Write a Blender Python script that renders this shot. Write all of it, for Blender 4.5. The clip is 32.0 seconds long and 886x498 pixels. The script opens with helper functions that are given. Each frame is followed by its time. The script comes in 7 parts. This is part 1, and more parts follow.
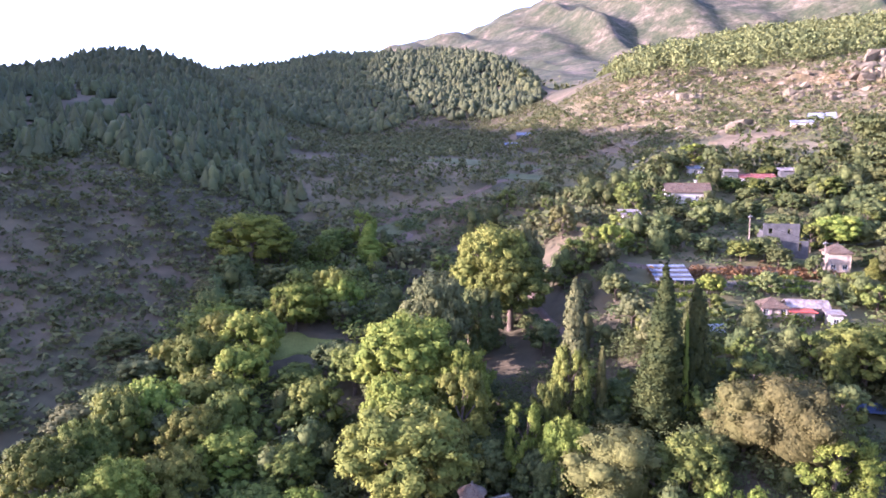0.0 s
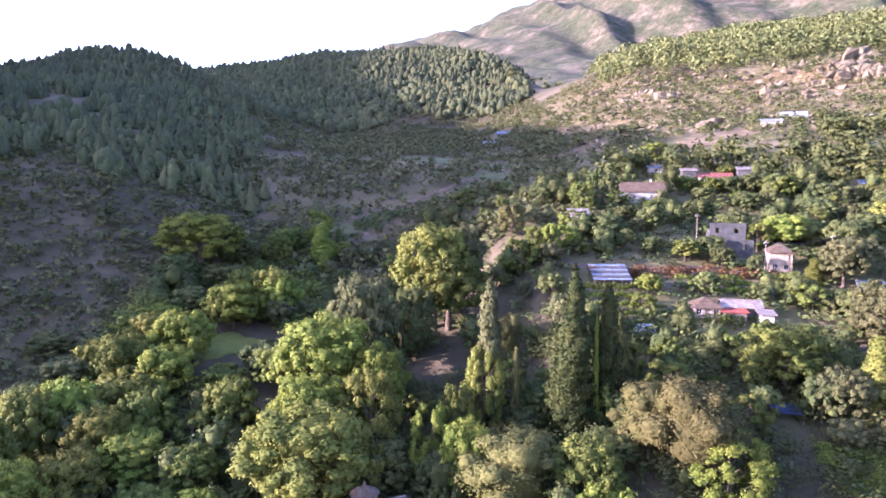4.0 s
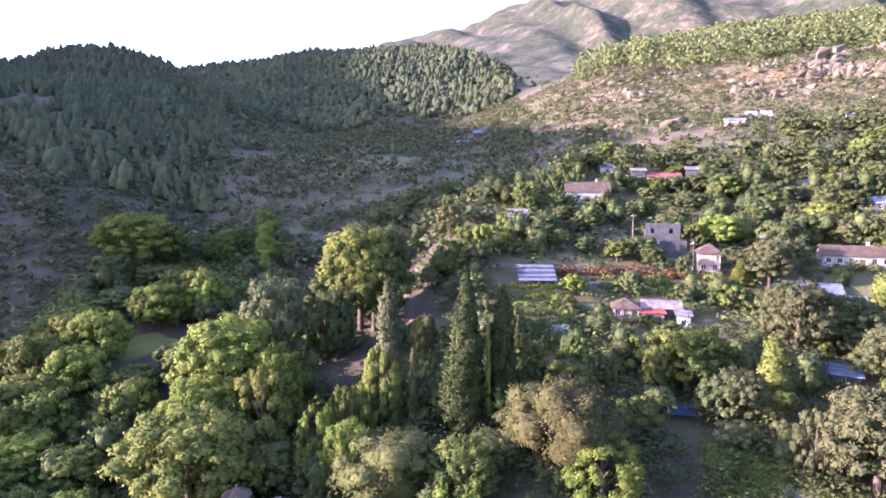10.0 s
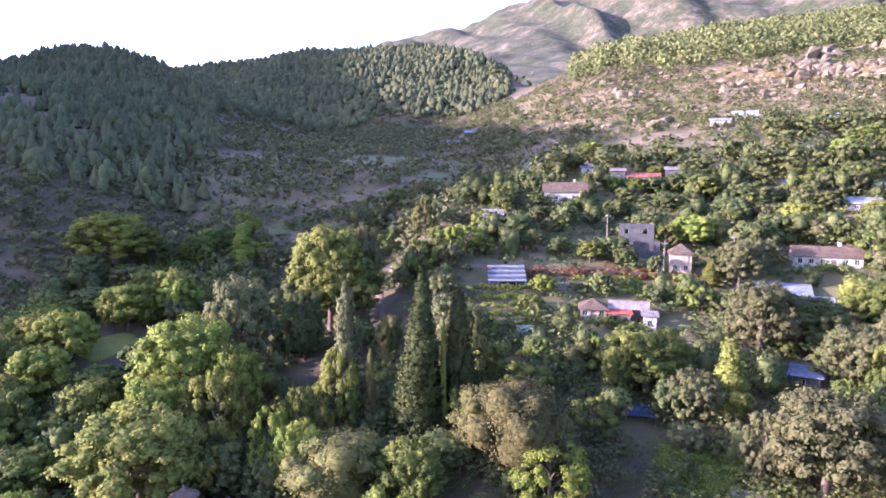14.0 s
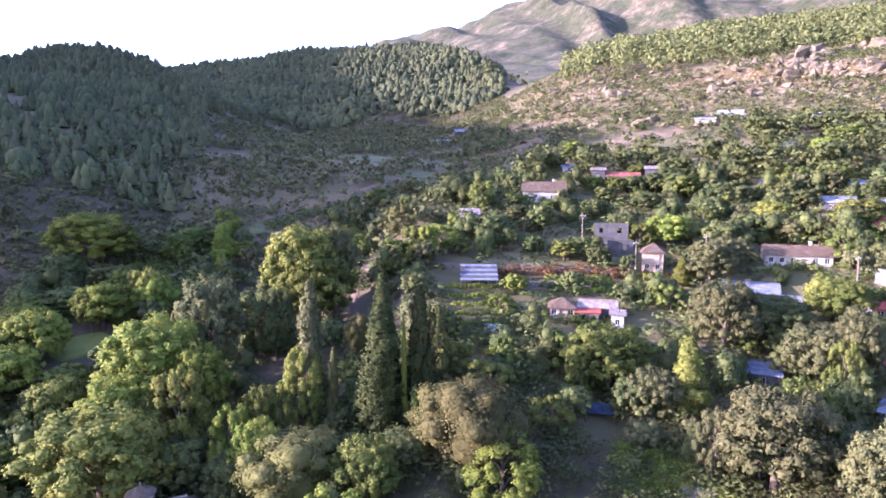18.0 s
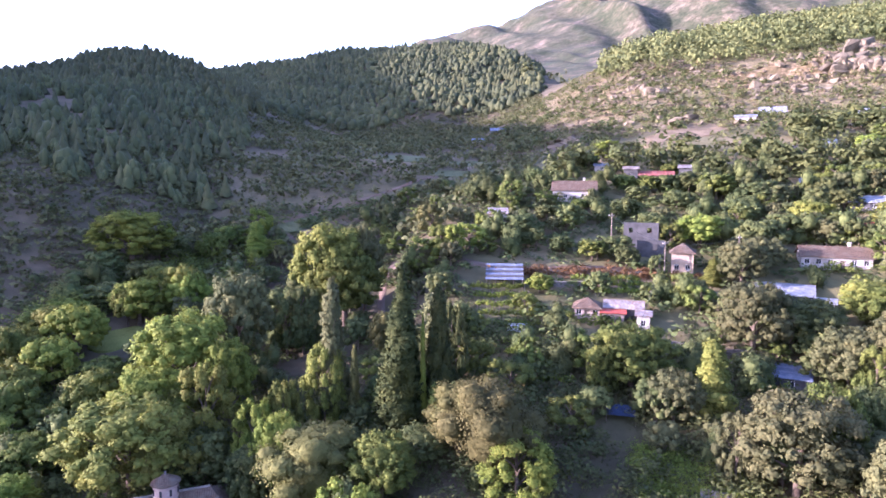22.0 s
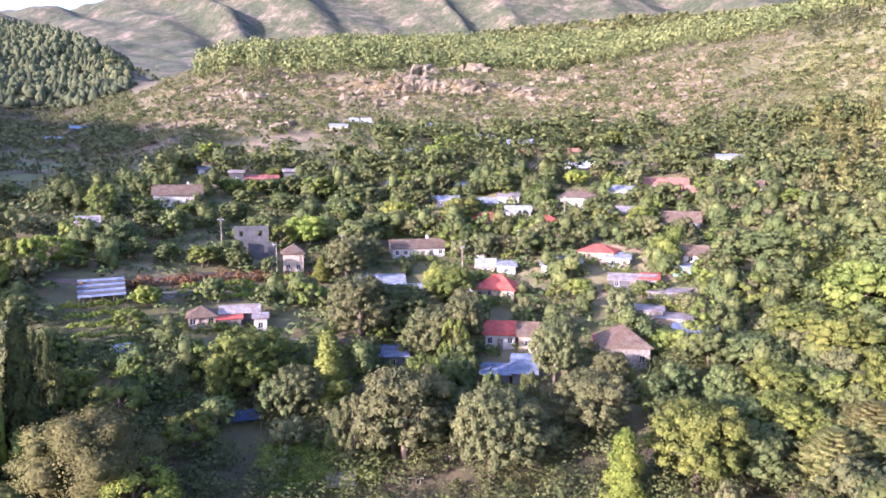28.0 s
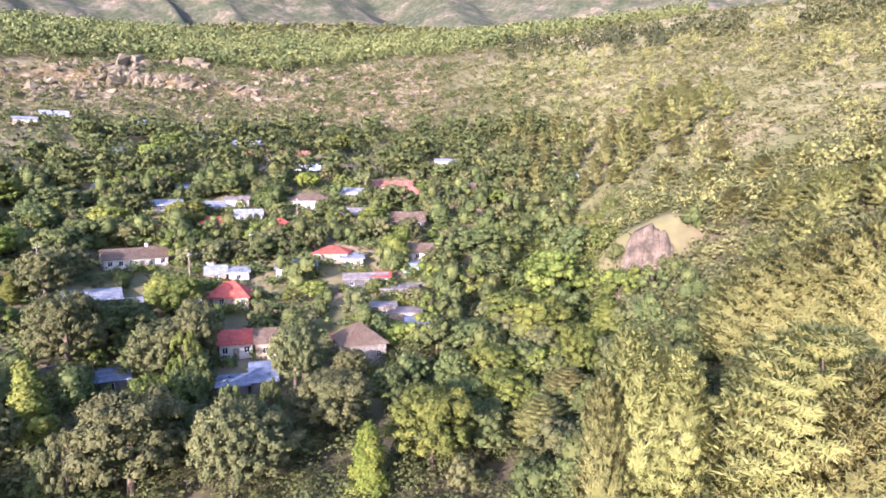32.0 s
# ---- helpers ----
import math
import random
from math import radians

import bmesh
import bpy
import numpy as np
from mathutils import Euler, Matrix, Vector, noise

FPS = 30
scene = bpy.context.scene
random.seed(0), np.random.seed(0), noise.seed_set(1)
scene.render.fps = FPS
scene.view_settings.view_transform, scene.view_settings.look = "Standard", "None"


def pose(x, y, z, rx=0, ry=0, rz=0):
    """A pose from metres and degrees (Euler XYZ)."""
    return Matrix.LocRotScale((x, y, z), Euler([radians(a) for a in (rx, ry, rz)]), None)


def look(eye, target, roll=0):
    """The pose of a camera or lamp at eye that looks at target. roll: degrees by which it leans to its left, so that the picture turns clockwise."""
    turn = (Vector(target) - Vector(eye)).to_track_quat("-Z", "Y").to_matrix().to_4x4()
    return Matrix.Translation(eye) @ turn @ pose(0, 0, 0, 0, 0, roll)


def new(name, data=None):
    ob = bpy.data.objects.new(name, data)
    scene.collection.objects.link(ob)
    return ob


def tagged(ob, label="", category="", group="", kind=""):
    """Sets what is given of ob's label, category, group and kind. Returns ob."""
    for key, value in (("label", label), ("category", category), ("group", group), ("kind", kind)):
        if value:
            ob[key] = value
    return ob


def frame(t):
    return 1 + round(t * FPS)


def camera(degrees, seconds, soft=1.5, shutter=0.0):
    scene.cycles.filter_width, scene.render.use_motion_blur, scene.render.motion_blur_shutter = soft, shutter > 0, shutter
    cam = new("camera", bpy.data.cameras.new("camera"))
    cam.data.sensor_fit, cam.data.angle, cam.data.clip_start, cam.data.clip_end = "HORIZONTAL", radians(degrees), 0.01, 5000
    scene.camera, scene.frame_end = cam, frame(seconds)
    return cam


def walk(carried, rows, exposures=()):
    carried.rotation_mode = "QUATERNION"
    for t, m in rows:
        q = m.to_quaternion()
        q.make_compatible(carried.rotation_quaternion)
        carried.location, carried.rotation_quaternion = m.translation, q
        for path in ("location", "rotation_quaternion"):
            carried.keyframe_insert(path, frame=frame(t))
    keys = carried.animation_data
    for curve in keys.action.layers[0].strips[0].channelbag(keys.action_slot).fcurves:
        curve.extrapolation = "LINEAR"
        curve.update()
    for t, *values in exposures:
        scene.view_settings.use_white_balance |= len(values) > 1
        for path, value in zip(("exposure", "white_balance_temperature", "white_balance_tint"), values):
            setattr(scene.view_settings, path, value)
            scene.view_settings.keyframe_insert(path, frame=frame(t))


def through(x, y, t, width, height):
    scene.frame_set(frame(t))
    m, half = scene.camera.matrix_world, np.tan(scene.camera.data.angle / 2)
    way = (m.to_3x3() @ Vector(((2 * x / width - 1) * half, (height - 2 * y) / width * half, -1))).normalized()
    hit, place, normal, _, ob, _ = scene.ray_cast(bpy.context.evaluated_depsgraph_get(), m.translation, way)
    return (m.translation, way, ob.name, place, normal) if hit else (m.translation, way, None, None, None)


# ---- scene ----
import functools

cam = camera(69.57, 32.0, soft=1.7)
HOME = 45.0  # flight level above the stream, metres


def aim(x, y, z, yaw, pitch, roll):
    return pose(x, y, z, 0, 0, yaw) @ pose(0, 0, 0, 90 + pitch) @ pose(0, 0, 0, 0, 0, roll)


# seconds, place, yaw to the left, pitch, roll
PATH = [
    (0, -43.46, 1.06, 43.81, 0.07, -6.19, 0.05),
    (0.5, -41.98, 1.13, 43.84, 0.09, -6.20, 0.09),
    (1, -40.45, 1.19, 43.87, 0.06, -6.23, 0.07),
    (1.5, -38.79, 1.25, 43.89, 0.08, -6.26, 0.04),
    (2, -37.07, 1.31, 43.92, 0.07, -6.27, 0.05),
    (3, -33.70, 1.38, 43.96, 0.09, -6.32, 0.04),
    (3.5, -32.05, 1.38, 44.00, 0.10, -6.32, 0.04),
    (5.5, -25.65, 1.36, 44.17, 0.10, -6.39, 0.01),
    (6, -24.31, 1.36, 44.21, 0.07, -6.40, 0.03),
    (7, -21.68, 1.39, 44.29, 0.06, -6.45, 0.05),
    (8, -19.19, 1.42, 44.37, 0.06, -6.45, 0.04),
    (9, -16.92, 1.42, 44.45, 0.06, -6.46, 0.04),
    (10, -14.87, 1.42, 44.53, 0.07, -6.48, 0.03),
    (11, -13.09, 1.43, 44.59, 0.12, -6.49, 0.03),
    (12, -11.56, 1.47, 44.64, 0.15, -6.52, 0.01),
    (13, -10.02, 1.51, 44.67, 0.10, -6.51, 0.07),
    (14, -8.32, 1.49, 44.72, 0.16, -6.52, 0.04),
    (14.5, -7.51, 1.42, 44.76, 0.18, -6.55, 0.01),
    (16.5, -4.87, 0.98, 44.91, 0.12, -6.62, 0.04),
    (17, -4.19, 0.86, 44.94, 0.10, -6.61, -0.02),
    (18, -2.64, 0.59, 44.97, 0.10, -6.64, -0.02),
    (18.5, -1.77, 0.47, 44.98, 0.09, -6.64, -0.01),
    (19, -0.94, 0.36, 45.00, 0.08, -6.63, -0.01),
    (19.5, -0.32, 0.25, 45.01, 0.07, -6.64, 0.02),
    (20, 0.02, 0.16, 45.04, 1.56, -6.68, 0.01),
    (20.5, 0.16, 0.10, 45.05, 3.13, -6.70, -0.01),
    (21, 0.24, 0.07, 45.07, 3.54, -6.73, -0.03),
    (21.5, 0.30, 0.06, 45.08, 3.83, -6.71, -0.01),
    (22, 0.25, 0.11, 45.04, 3.64, -6.73, -0.08),
    (22.5, 0.24, 0.12, 45.02, 0.90, -6.68, -0.06),
    (23, 0.20, 0.14, 44.99, -2.39, -6.64, -0.09),
    (23.5, 0.15, 0.15, 44.96, -5.28, -6.59, 0.01),
    (24, 0.10, 0.16, 44.93, -8.40, -6.56, 0.03),
    (24.5, 0.06, 0.15, 44.91, -11.45, -6.56, 0.03),
    (25, 0.02, 0.15, 44.88, -14.48, -6.53, 0.05),
    (25.5, -0.02, 0.14, 44.86, -17.27, -6.50, 0.05),
    (26, -0.05, 0.14, 44.83, -20.61, -6.44, -0.01),
    (26.5, -0.10, 0.15, 44.81, -24.11, -6.40, -0.05),
    (28.5, -0.28, 0.19, 44.77, -32.81, -6.36, -0.06),
    (29, -0.32, 0.20, 44.77, -35.57, -6.33, -0.05),
    (29.5, -0.38, 0.22, 44.77, -38.26, -6.30, -0.05),
    (30, -0.45, 0.22, 44.77, -41.13, -6.27, -0.03),
    (30.5, -0.52, 0.22, 44.77, -44.34, -6.25, 0.00),
    (31, -0.59, 0.21, 44.77, -48.13, -6.21, 0.00),
    (31.5, -0.66, 0.19, 44.76, -51.74, -6.19, -0.01),
    (32, -0.75, 0.18, 44.76, -54.40, -6.16, 0.02),
]
walk(cam, [(row[0], aim(*row[1:])) for row in PATH], [(0, 2.80, 5080, 52), (21, 2.78, 4980, 52), (27, 2.68, 5000, 45), (30, 2.60, 5030, 41), (32, 2.52, 5050, 38)])

# ---- light: low evening sun over the left shoulder ----
SUN_AZ, SUN_EL = -98.0, 15.0  # degrees clockwise from +y, and above the horizon
world = bpy.data.worlds.new("evening_sky")
scene.world = world
world.use_nodes = True
wn = world.node_tree
sky = wn.nodes.new("ShaderNodeTexSky")
sky.sky_type = "NISHITA"
sky.sun_disc = False
sky.sun_elevation, sky.sun_rotation = radians(SUN_EL), radians(SUN_AZ)
sky.air_density, sky.dust_density = 1.2, 1.8
back = wn.nodes["Background"]
back.inputs["Strength"].default_value = 0.15
wn.links.new(sky.outputs[0], back.inputs[0])
sun = new("sun", bpy.data.lights.new("sun", "SUN"))
sun.data.energy, sun.data.angle, sun.data.color = 4.1, radians(0.6), (1.0, 0.85, 0.62)
sun_way = Vector((math.sin(radians(SUN_AZ)) * math.cos(radians(SUN_EL)), math.cos(radians(SUN_AZ)) * math.cos(radians(SUN_EL)), math.sin(radians(SUN_EL))))
sun.matrix_world = look(sun_way * 200, (0, 0, 0))

# ---- the lie of the land: sections out from the hover point, metres above flight level ----
KNOTS = (0, 60, 100, 140, 180, 220, 265, 335, 430, 550, 650, 720, 800, 950, 1150, 1500, 2400, 3200, 4800)
SECTIONS = []


def section(azimuth, *heights):
    SECTIONS.append((azimuth, heights))


section(-180, -54.5, -51.9, -50.1, -48.2, -45.2, -41.4, -36.4, -27.8, -14, 6.3, 15.9, 22.2, 25.1, 30.7, 38.3, 49, 64, 94, 120)
section(-125, -54.5, -51.9, -50.1, -48.2, -45.2, -41.4, -36.4, -27.8, -14, 6.3, 15.9, 22.2, 25.1, 30.7, 38.3, 49, 64, 94, 120)
section(-108, -54.5, -51.9, -50.1, -48.2, -45.2, -41.2, -35.4, -25.4, -10.5, 3.2, 9.6, 13.8, 16, 20, 25.6, 34.7, 47.9, 75, 100)
# -94 to -42: unseen ground, heights made up for the shade it throws
section(-94, -54.5, -51.9, -50, -48, -45, -40, -33, -20, 0, 30, 55, 75, 90, 120, 130, 120, 120, 120, 120)
section(-84, -54.5, -51.9, -49, -46, -42, -32, -18, 8, 38, 72, 98, 113, 125, 150, 170, 180, 180, 180, 180)
section(-77, -54.5, -51.4, -49, -44, -36, -22, -4, 14, 42, 85, 112, 130, 150, 180, 230, 250, 250, 240, 240)
section(-70, -54.5, -50.9, -48, -40, -28, -12, 12, 34, 78, 140, 170, 190, 205, 234, 300, 340, 332, 314, 290)
section(-63, -54.5, -50.4, -47, -40, -29, -9, 22, 76, 130, 162, 182, 196, 215, 250, 320, 390, 370, 340, 295)
section(-56, -54.5, -49.9, -46.1, -40, -30, -10, 22, 70, 128, 150, 180, 196, 220, 262, 330, 430, 410, 363, 300)
section(-48, -54.5, -49.9, -46.1, -41, -28, -8, 14, 52, 98, 136, 150, 160, 180, 225, 330, 475, 300, 271, 300)
section(-42, -54.5, -49.9, -46.1, -41, -26, -6, 7, 25.6, 47, 63, 75, 84, 88, 95, 200, 300, 150, 214, 300)
section(-38, -53.4, -48.8, -45.1, -40, -26, -6, 8, 25, 47, 61.4, 76.3, 84.6, 86.5, 74.4, 84, 90, 100, 143, 200)
section(-35, -53.4, -48.8, -45.1, -38, -26, -6, 9, 26, 48, 65.3, 81.9, 92.9, 91.1, 78.2, 87, 90, 100, 143, 200)
section(-31, -53.4, -48.8, -44.1, -36, -26, -8, 8, 26, 50, 73.8, 97.2, 113.4, 106.2, 90, 98, 95, 111, 149, 200)
section(-28.5, -53.4, -48.8, -44.1, -35, -27, -14, 4, 23, 49, 75.6, 100.8, 117.9, 109.8, 94.5, 101, 95, 111, 149, 200)
section(-24, -52.3, -48.8, -44.1, -34.4, -28, -20, -5, 16, 41, 71.6, 94.9, 100.4, 102.3, 119, 168, 120, 132, 161, 200)
section(-20.5, -52.3, -48.8, -44.1, -34.1, -28, -13, -4, 10, 32, 61, 72, 78, 96, 130, 184, 140, 157, 197, 250)
section(-17, -52.3, -48.8, -44.1, -34.1, -28, -12, -2, 9, 24.1, 40.7, 50, 69, 90, 136, 194, 150, 180, 253, 350)
section(-13, -52.3, -47.8, -41.1, -32.2, -22.4, -12, 0, 10, 20, 28, 38.9, 64, 95, 148, 214, 170, 220, 340, 500)
section(-9, -52.3, -46.8, -38.1, -30.4, -22, -9.2, 3, 12, 19, 30, 41.8, 67, 100, 158, 221, 180, 290, 400, 560)
section(-4, -51.2, -45.8, -35.1, -21.9, -8.4, -6.3, 1, 12, 19.8, 33, 52, 85, 104, 158, 226, 185, 320, 535, 700)
section(0, -51.2, -45.8, -35.1, -21.9, -8.4, -6.3, 0.8, 9.6, 20.8, 33.5, 50, 80, 102, 170, 228, 185, 335, 560, 790)
section(2.5, -51.2, -45.8, -35.1, -22.5, -7.6, -1.3, 4.4, 15.2, 32.5, 46, 65, 80, 116, 180, 172, 190, 345, 580, 870)
section(4, -51.2, -45.8, -35.1, -22.5, -7.6, -1.3, 4.4, 15.2, 32.5, 56, 74, 88, 122, 156, 132, 195, 355, 600, 930)
section(8, -51.2, -45.8, -35.1, -23.2, -8.9, 1.6, 8.1, 22.4, 46.1, 79, 93, 100, 103, 106, 130, 200, 365, 690, 1130)
section(13, -50.1, -45.7, -36.1, -24.1, -11.7, 2.5, 12.5, 27.2, 57.6, 98, 112, 120, 122, 125, 155, 215, 380, 800, 1450)
section(20, -50.1, -45.7, -37.1, -25.8, -12.1, 0.8, 14.2, 28.8, 59.1, 98, 125, 143, 155, 176, 204, 225, 390, 860, 1800)
section(28, -50.1, -44.7, -37.1, -25.8, -12.7, -0.3, 12.6, 28, 62, 98, 126, 145, 159, 184, 217, 230, 395, 870, 1850)
section(38, -49.1, -43.7, -36.1, -24.4, -10.9, 1.8, 12.7, 29.6, 57.6, 95, 122, 141, 162, 202, 256, 235, 400, 880, 1750)
section(48, -49.1, -42.7, -35.6, -24, -11.7, 0.2, 12.1, 32, 61, 101, 127, 145, 165, 204, 256, 235, 400, 880, 1700)
section(58, -49.1, -41.7, -36.1, -25.9, -13.4, -0.5, 12.4, 35.2, 68, 110, 138, 158, 175, 207, 249, 235, 400, 870, 1650)
section(66, -49.1, -37.7, -35.1, -30.9, -18.5, -3.7, 11, 38.4, 76, 119, 143, 160, 175, 204, 243, 240, 400, 860, 1600)
section(74, -48, -31.1, -27.1, -21, -7, 9, 26.4, 51.9, 86, 128, 148, 162, 176, 202, 236, 240, 400, 860, 1550)
section(84, -48, -30.1, -19.1, -5.7, 5.3, 18.7, 35, 59.9, 92, 128, 148, 162, 176, 202, 236, 240, 400, 850, 1500)
section(100, -48, -29.6, -17.1, -2.5, 10.9, 24, 40.1, 64, 93, 129, 149, 163, 177, 203, 236, 240, 400, 850, 1450)
section(130, -50.1, -45.7, -40.1, -34.1, -26.5, -20, -12.7, 0.1, 18.1, 36.7, 44.5, 49.8, 52.8, 57.8, 64, 77, 96, 141, 150)
section(180, -54.5, -51.9, -50.1, -48.2, -45.2, -41.4, -36.4, -27.8, -14, 6.3, 15.9, 22.2, 25.1, 30.7, 38.3, 49, 64, 94, 120)


def _grid():
    """The sections, smoothed into a fine table over azimuth and log distance."""
    u_knots = np.log(np.array(KNOTS) + 40.0)
    u = np.linspace(u_knots[0], u_knots[-1], 240)
    rows = np.array([np.interp(u, u_knots, h) for _, h in SECTIONS])
    az = np.arange(-180, 181, 1.0)
    table = np.stack([np.interp(az, [a for a, _ in SECTIONS], rows[:, k]) for k in range(len(u))], 1)
    for _ in range(1):
        table[:, 2:-2] = (table[:, :-4] + table[:, 1:-3] + table[:, 2:-2] + table[:, 3:-1] + table[:, 4:]) / 5
        wrap = np.concatenate([table[-3:-1], table, table[1:3]])
        table = (wrap[:-4] + 2 * wrap[1:-3] + 3 * wrap[2:-2] + 2 * wrap[3:-1] + wrap[4:]) / 9
    return az, u, table


AZ, LOGD, TABLE = _grid()


def _hash(i, j, seed):
    n = (i * 374761393 + j * 668265263 + seed * 974634777) & 0x7FFFFFFF
    n = ((n ^ (n >> 13)) * 1274126177) & 0x7FFFFFFF
    return ((n ^ (n >> 16)) & 0xFFFF) / 65535.0 * 2 - 1


def vnoise(x, y, seed=0):
    """Smooth value noise, -1 to 1."""
    i, j = np.floor(x).astype(np.int64), np.floor(y).astype(np.int64)
    fx, fy = x - i, y - j
    fx, fy = fx * fx * (3 - 2 * fx), fy * fy * (3 - 2 * fy)
    a = _hash(i, j, seed) * (1 - fx) + _hash(i + 1, j, seed) * fx
    b = _hash(i, j + 1, seed) * (1 - fx) + _hash(i + 1, j + 1, seed) * fx
    return a * (1 - fy) + b * fy


def fbm(x, y, octaves=4, seed=0):
    total, amp = 0.0, 1.0
    for o in range(octaves):
        total = total + amp * vnoise(x * 2**o + 17.3 * o, y * 2**o - 9.1 * o, seed + o)
        amp *= 0.5
    return total / 1.9


SCARP_X, SCARP_Y = math.sin(radians(72.0)), math.cos(radians(72.0))  # the way into the hill at the earth cliff


def height(x, y):
    """The ground's height at x, y (numbers or arrays)."""
    x, y = np.asarray(x, float), np.asarray(y, float)
    d = np.hypot(x, y)
    a = (np.degrees(np.arctan2(x, y)) + 180.0).clip(0, 359.999)
    k = ((np.log(d + 40.0) - LOGD[0]) / (LOGD[1] - LOGD[0])).clip(0, len(LOGD) - 1.001)
    i, j = a.astype(int), k.astype(int)
    fa, fk = a - i, k - j
    low = TABLE[i, j] * (1 - fk) + TABLE[i, j + 1] * fk
    high = TABLE[i + 1, j] * (1 - fk) + TABLE[i + 1, j + 1] * fk
    rough = np.clip(d / 60.0 - 1.0, 0, 100)
    hills = fbm(x / 150.0, y / 150.0, 5, 3) * np.clip((d - 300) / 600.0, 0, 1) * 9.0
    ln = np.log(np.maximum(d, 1.0) / 1000.0)
    spur = 0.5 - np.abs(fbm((a - 180.0) / 9.0 + 2.2 * ln, 1.1 * ln, 3, 11))
    crags = (spur * 300.0 + fbm(x / 330.0, y / 330.0, 5, 15) * 60.0) * np.clip((d - 1250) / 2200.0, 0, 1)
    small = fbm(x / 22.0, y / 22.0, 3, 7) * np.clip(rough, 0, 1.3) * 0.8
    ahead, aside = x * SCARP_X + y * SCARP_Y - 146.2, x * SCARP_Y - y * SCARP_X
    step = np.clip((ahead + 2.0) / 6.0, 0, 1)
    scarp = 11.0 * step * step * (3 - 2 * step) * np.exp(-((aside / 12.0) ** 4)) * np.exp(-np.maximum(ahead, 0) / 40.0)
    edge = d - 392.0 - 14.0 * fbm(x / 30.0, y / 30.0, 4, 23)
    ledge = np.clip(edge / 7.0, 0, 1) * np.exp(-np.maximum(edge, 0) / 45.0) * np.exp(-(((a - 209.0) / 9.5) ** 4)) * (7.0 + 7.0 * fbm(x / 14.0, y / 14.0, 3, 25))
    return HOME + low * (1 - fa) + high * fa + hills + crags + small + scarp + ledge


def ground_at(x, y):
    return float(height(x, y))

# ---- materials ----
def _mat(name):
    m = bpy.data.materials.new(name)
    m.use_nodes = True
    return m, m.node_tree, m.node_tree.nodes["Principled BSDF"]


def _node(tree, kind, **values):
    n = tree.nodes.new(kind)
    for key, value in values.items():
        n.inputs[key].default_value = value
    return n


def _ramp(tree, source, stops):
    r = tree.nodes.new("ShaderNodeValToRGB")
    while len(r.color_ramp.elements) < len(stops):
        r.color_ramp.elements.new(0.5)
    for e, (p, c) in zip(r.color_ramp.elements, stops):
        e.position, e.color = p, (*c, 1)
    tree.links.new(source, r.inputs[0])
    return r.outputs[0]


def _noise(tree, scale, detail=4.0, vector=None, rough=0.6):
    n = _node(tree, "ShaderNodeTexNoise", Scale=scale, Detail=detail, Roughness=rough)
    if vector:
        tree.links.new(vector, n.inputs["Vector"])
    return n.outputs["Fac"]


def _place(tree):
    return tree.nodes.new("ShaderNodeNewGeometry").outputs["Position"]


def _local(tree):
    return tree.nodes.new("ShaderNodeTexCoord").outputs["Object"]


def _mix(tree, fac, a, b, how="MIX"):
    m = tree.nodes.new("ShaderNodeMix")
    m.data_type, m.blend_type = "RGBA", how
    for key, value in ((0, fac), (6, a), (7, b)):
        if isinstance(value, (float, int)):
            m.inputs[key].default_value = value
        elif isinstance(value, tuple):
            m.inputs[key].default_value = (*value, 1)
        else:
            tree.links.new(value, m.inputs[key])
    return m.outputs[2]


def _bump(tree, bsdf, source, strength, distance):
    b = _node(tree, "ShaderNodeBump", Strength=strength, Distance=distance)
    tree.links.new(source, b.inputs["Height"])
    tree.links.new(b.outputs[0], bsdf.inputs["Normal"])


def leaf_material(name, dark, light, tip, through=0.3, patch=0.14):
    """Foliage: leaf to leaf, clump and tree variation, with light passing through the leaves."""
    m, tree, bsdf = _mat(name)
    geo = tree.nodes.new("ShaderNodeNewGeometry")
    info = tree.nodes.new("ShaderNodeObjectInfo")
    each = geo.outputs["Random Per Island"]
    base = _mix(tree, each, dark, light)
    clump = _ramp(tree, _noise(tree, patch, 3.0, geo.outputs["Position"]), [(0.38, (0, 0, 0)), (0.68, (1, 1, 1))])
    base = _mix(tree, clump, base, _mix(tree, each, light, tip))
    hue = _node(tree, "ShaderNodeHueSaturation", Saturation=1.0)
    swing = _node(tree, "ShaderNodeMapRange")
    swing.inputs["To Min"].default_value, swing.inputs["To Max"].default_value = 0.488, 0.512
    tree.links.new(info.outputs["Random"], swing.inputs["Value"])
    tree.links.new(swing.outputs[0], hue.inputs["Hue"])
    glow = _node(tree, "ShaderNodeMapRange")
    glow.inputs["To Min"].default_value, glow.inputs["To Max"].default_value = 0.84, 1.16
    tree.links.new(info.outputs["Random"], glow.inputs["Value"])
    tree.links.new(glow.outputs[0], hue.inputs["Value"])
    tree.links.new(base, hue.inputs["Color"])
    tree.links.new(hue.outputs[0], bsdf.inputs["Base Color"])
    bsdf.inputs["Roughness"].default_value = 0.8
    bsdf.inputs["Specular IOR Level"].default_value = 0.1
    thin = tree.nodes.new("ShaderNodeBsdfTranslucent")
    tree.links.new(hue.outputs[0], thin.inputs["Color"])
    blend = _node(tree, "ShaderNodeMixShader", Fac=through)
    tree.links.new(bsdf.outputs[0], blend.inputs[1])
    tree.links.new(thin.outputs[0], blend.inputs[2])
    tree.links.new(blend.outputs[0], tree.nodes["Material Output"].inputs["Surface"])
    return m


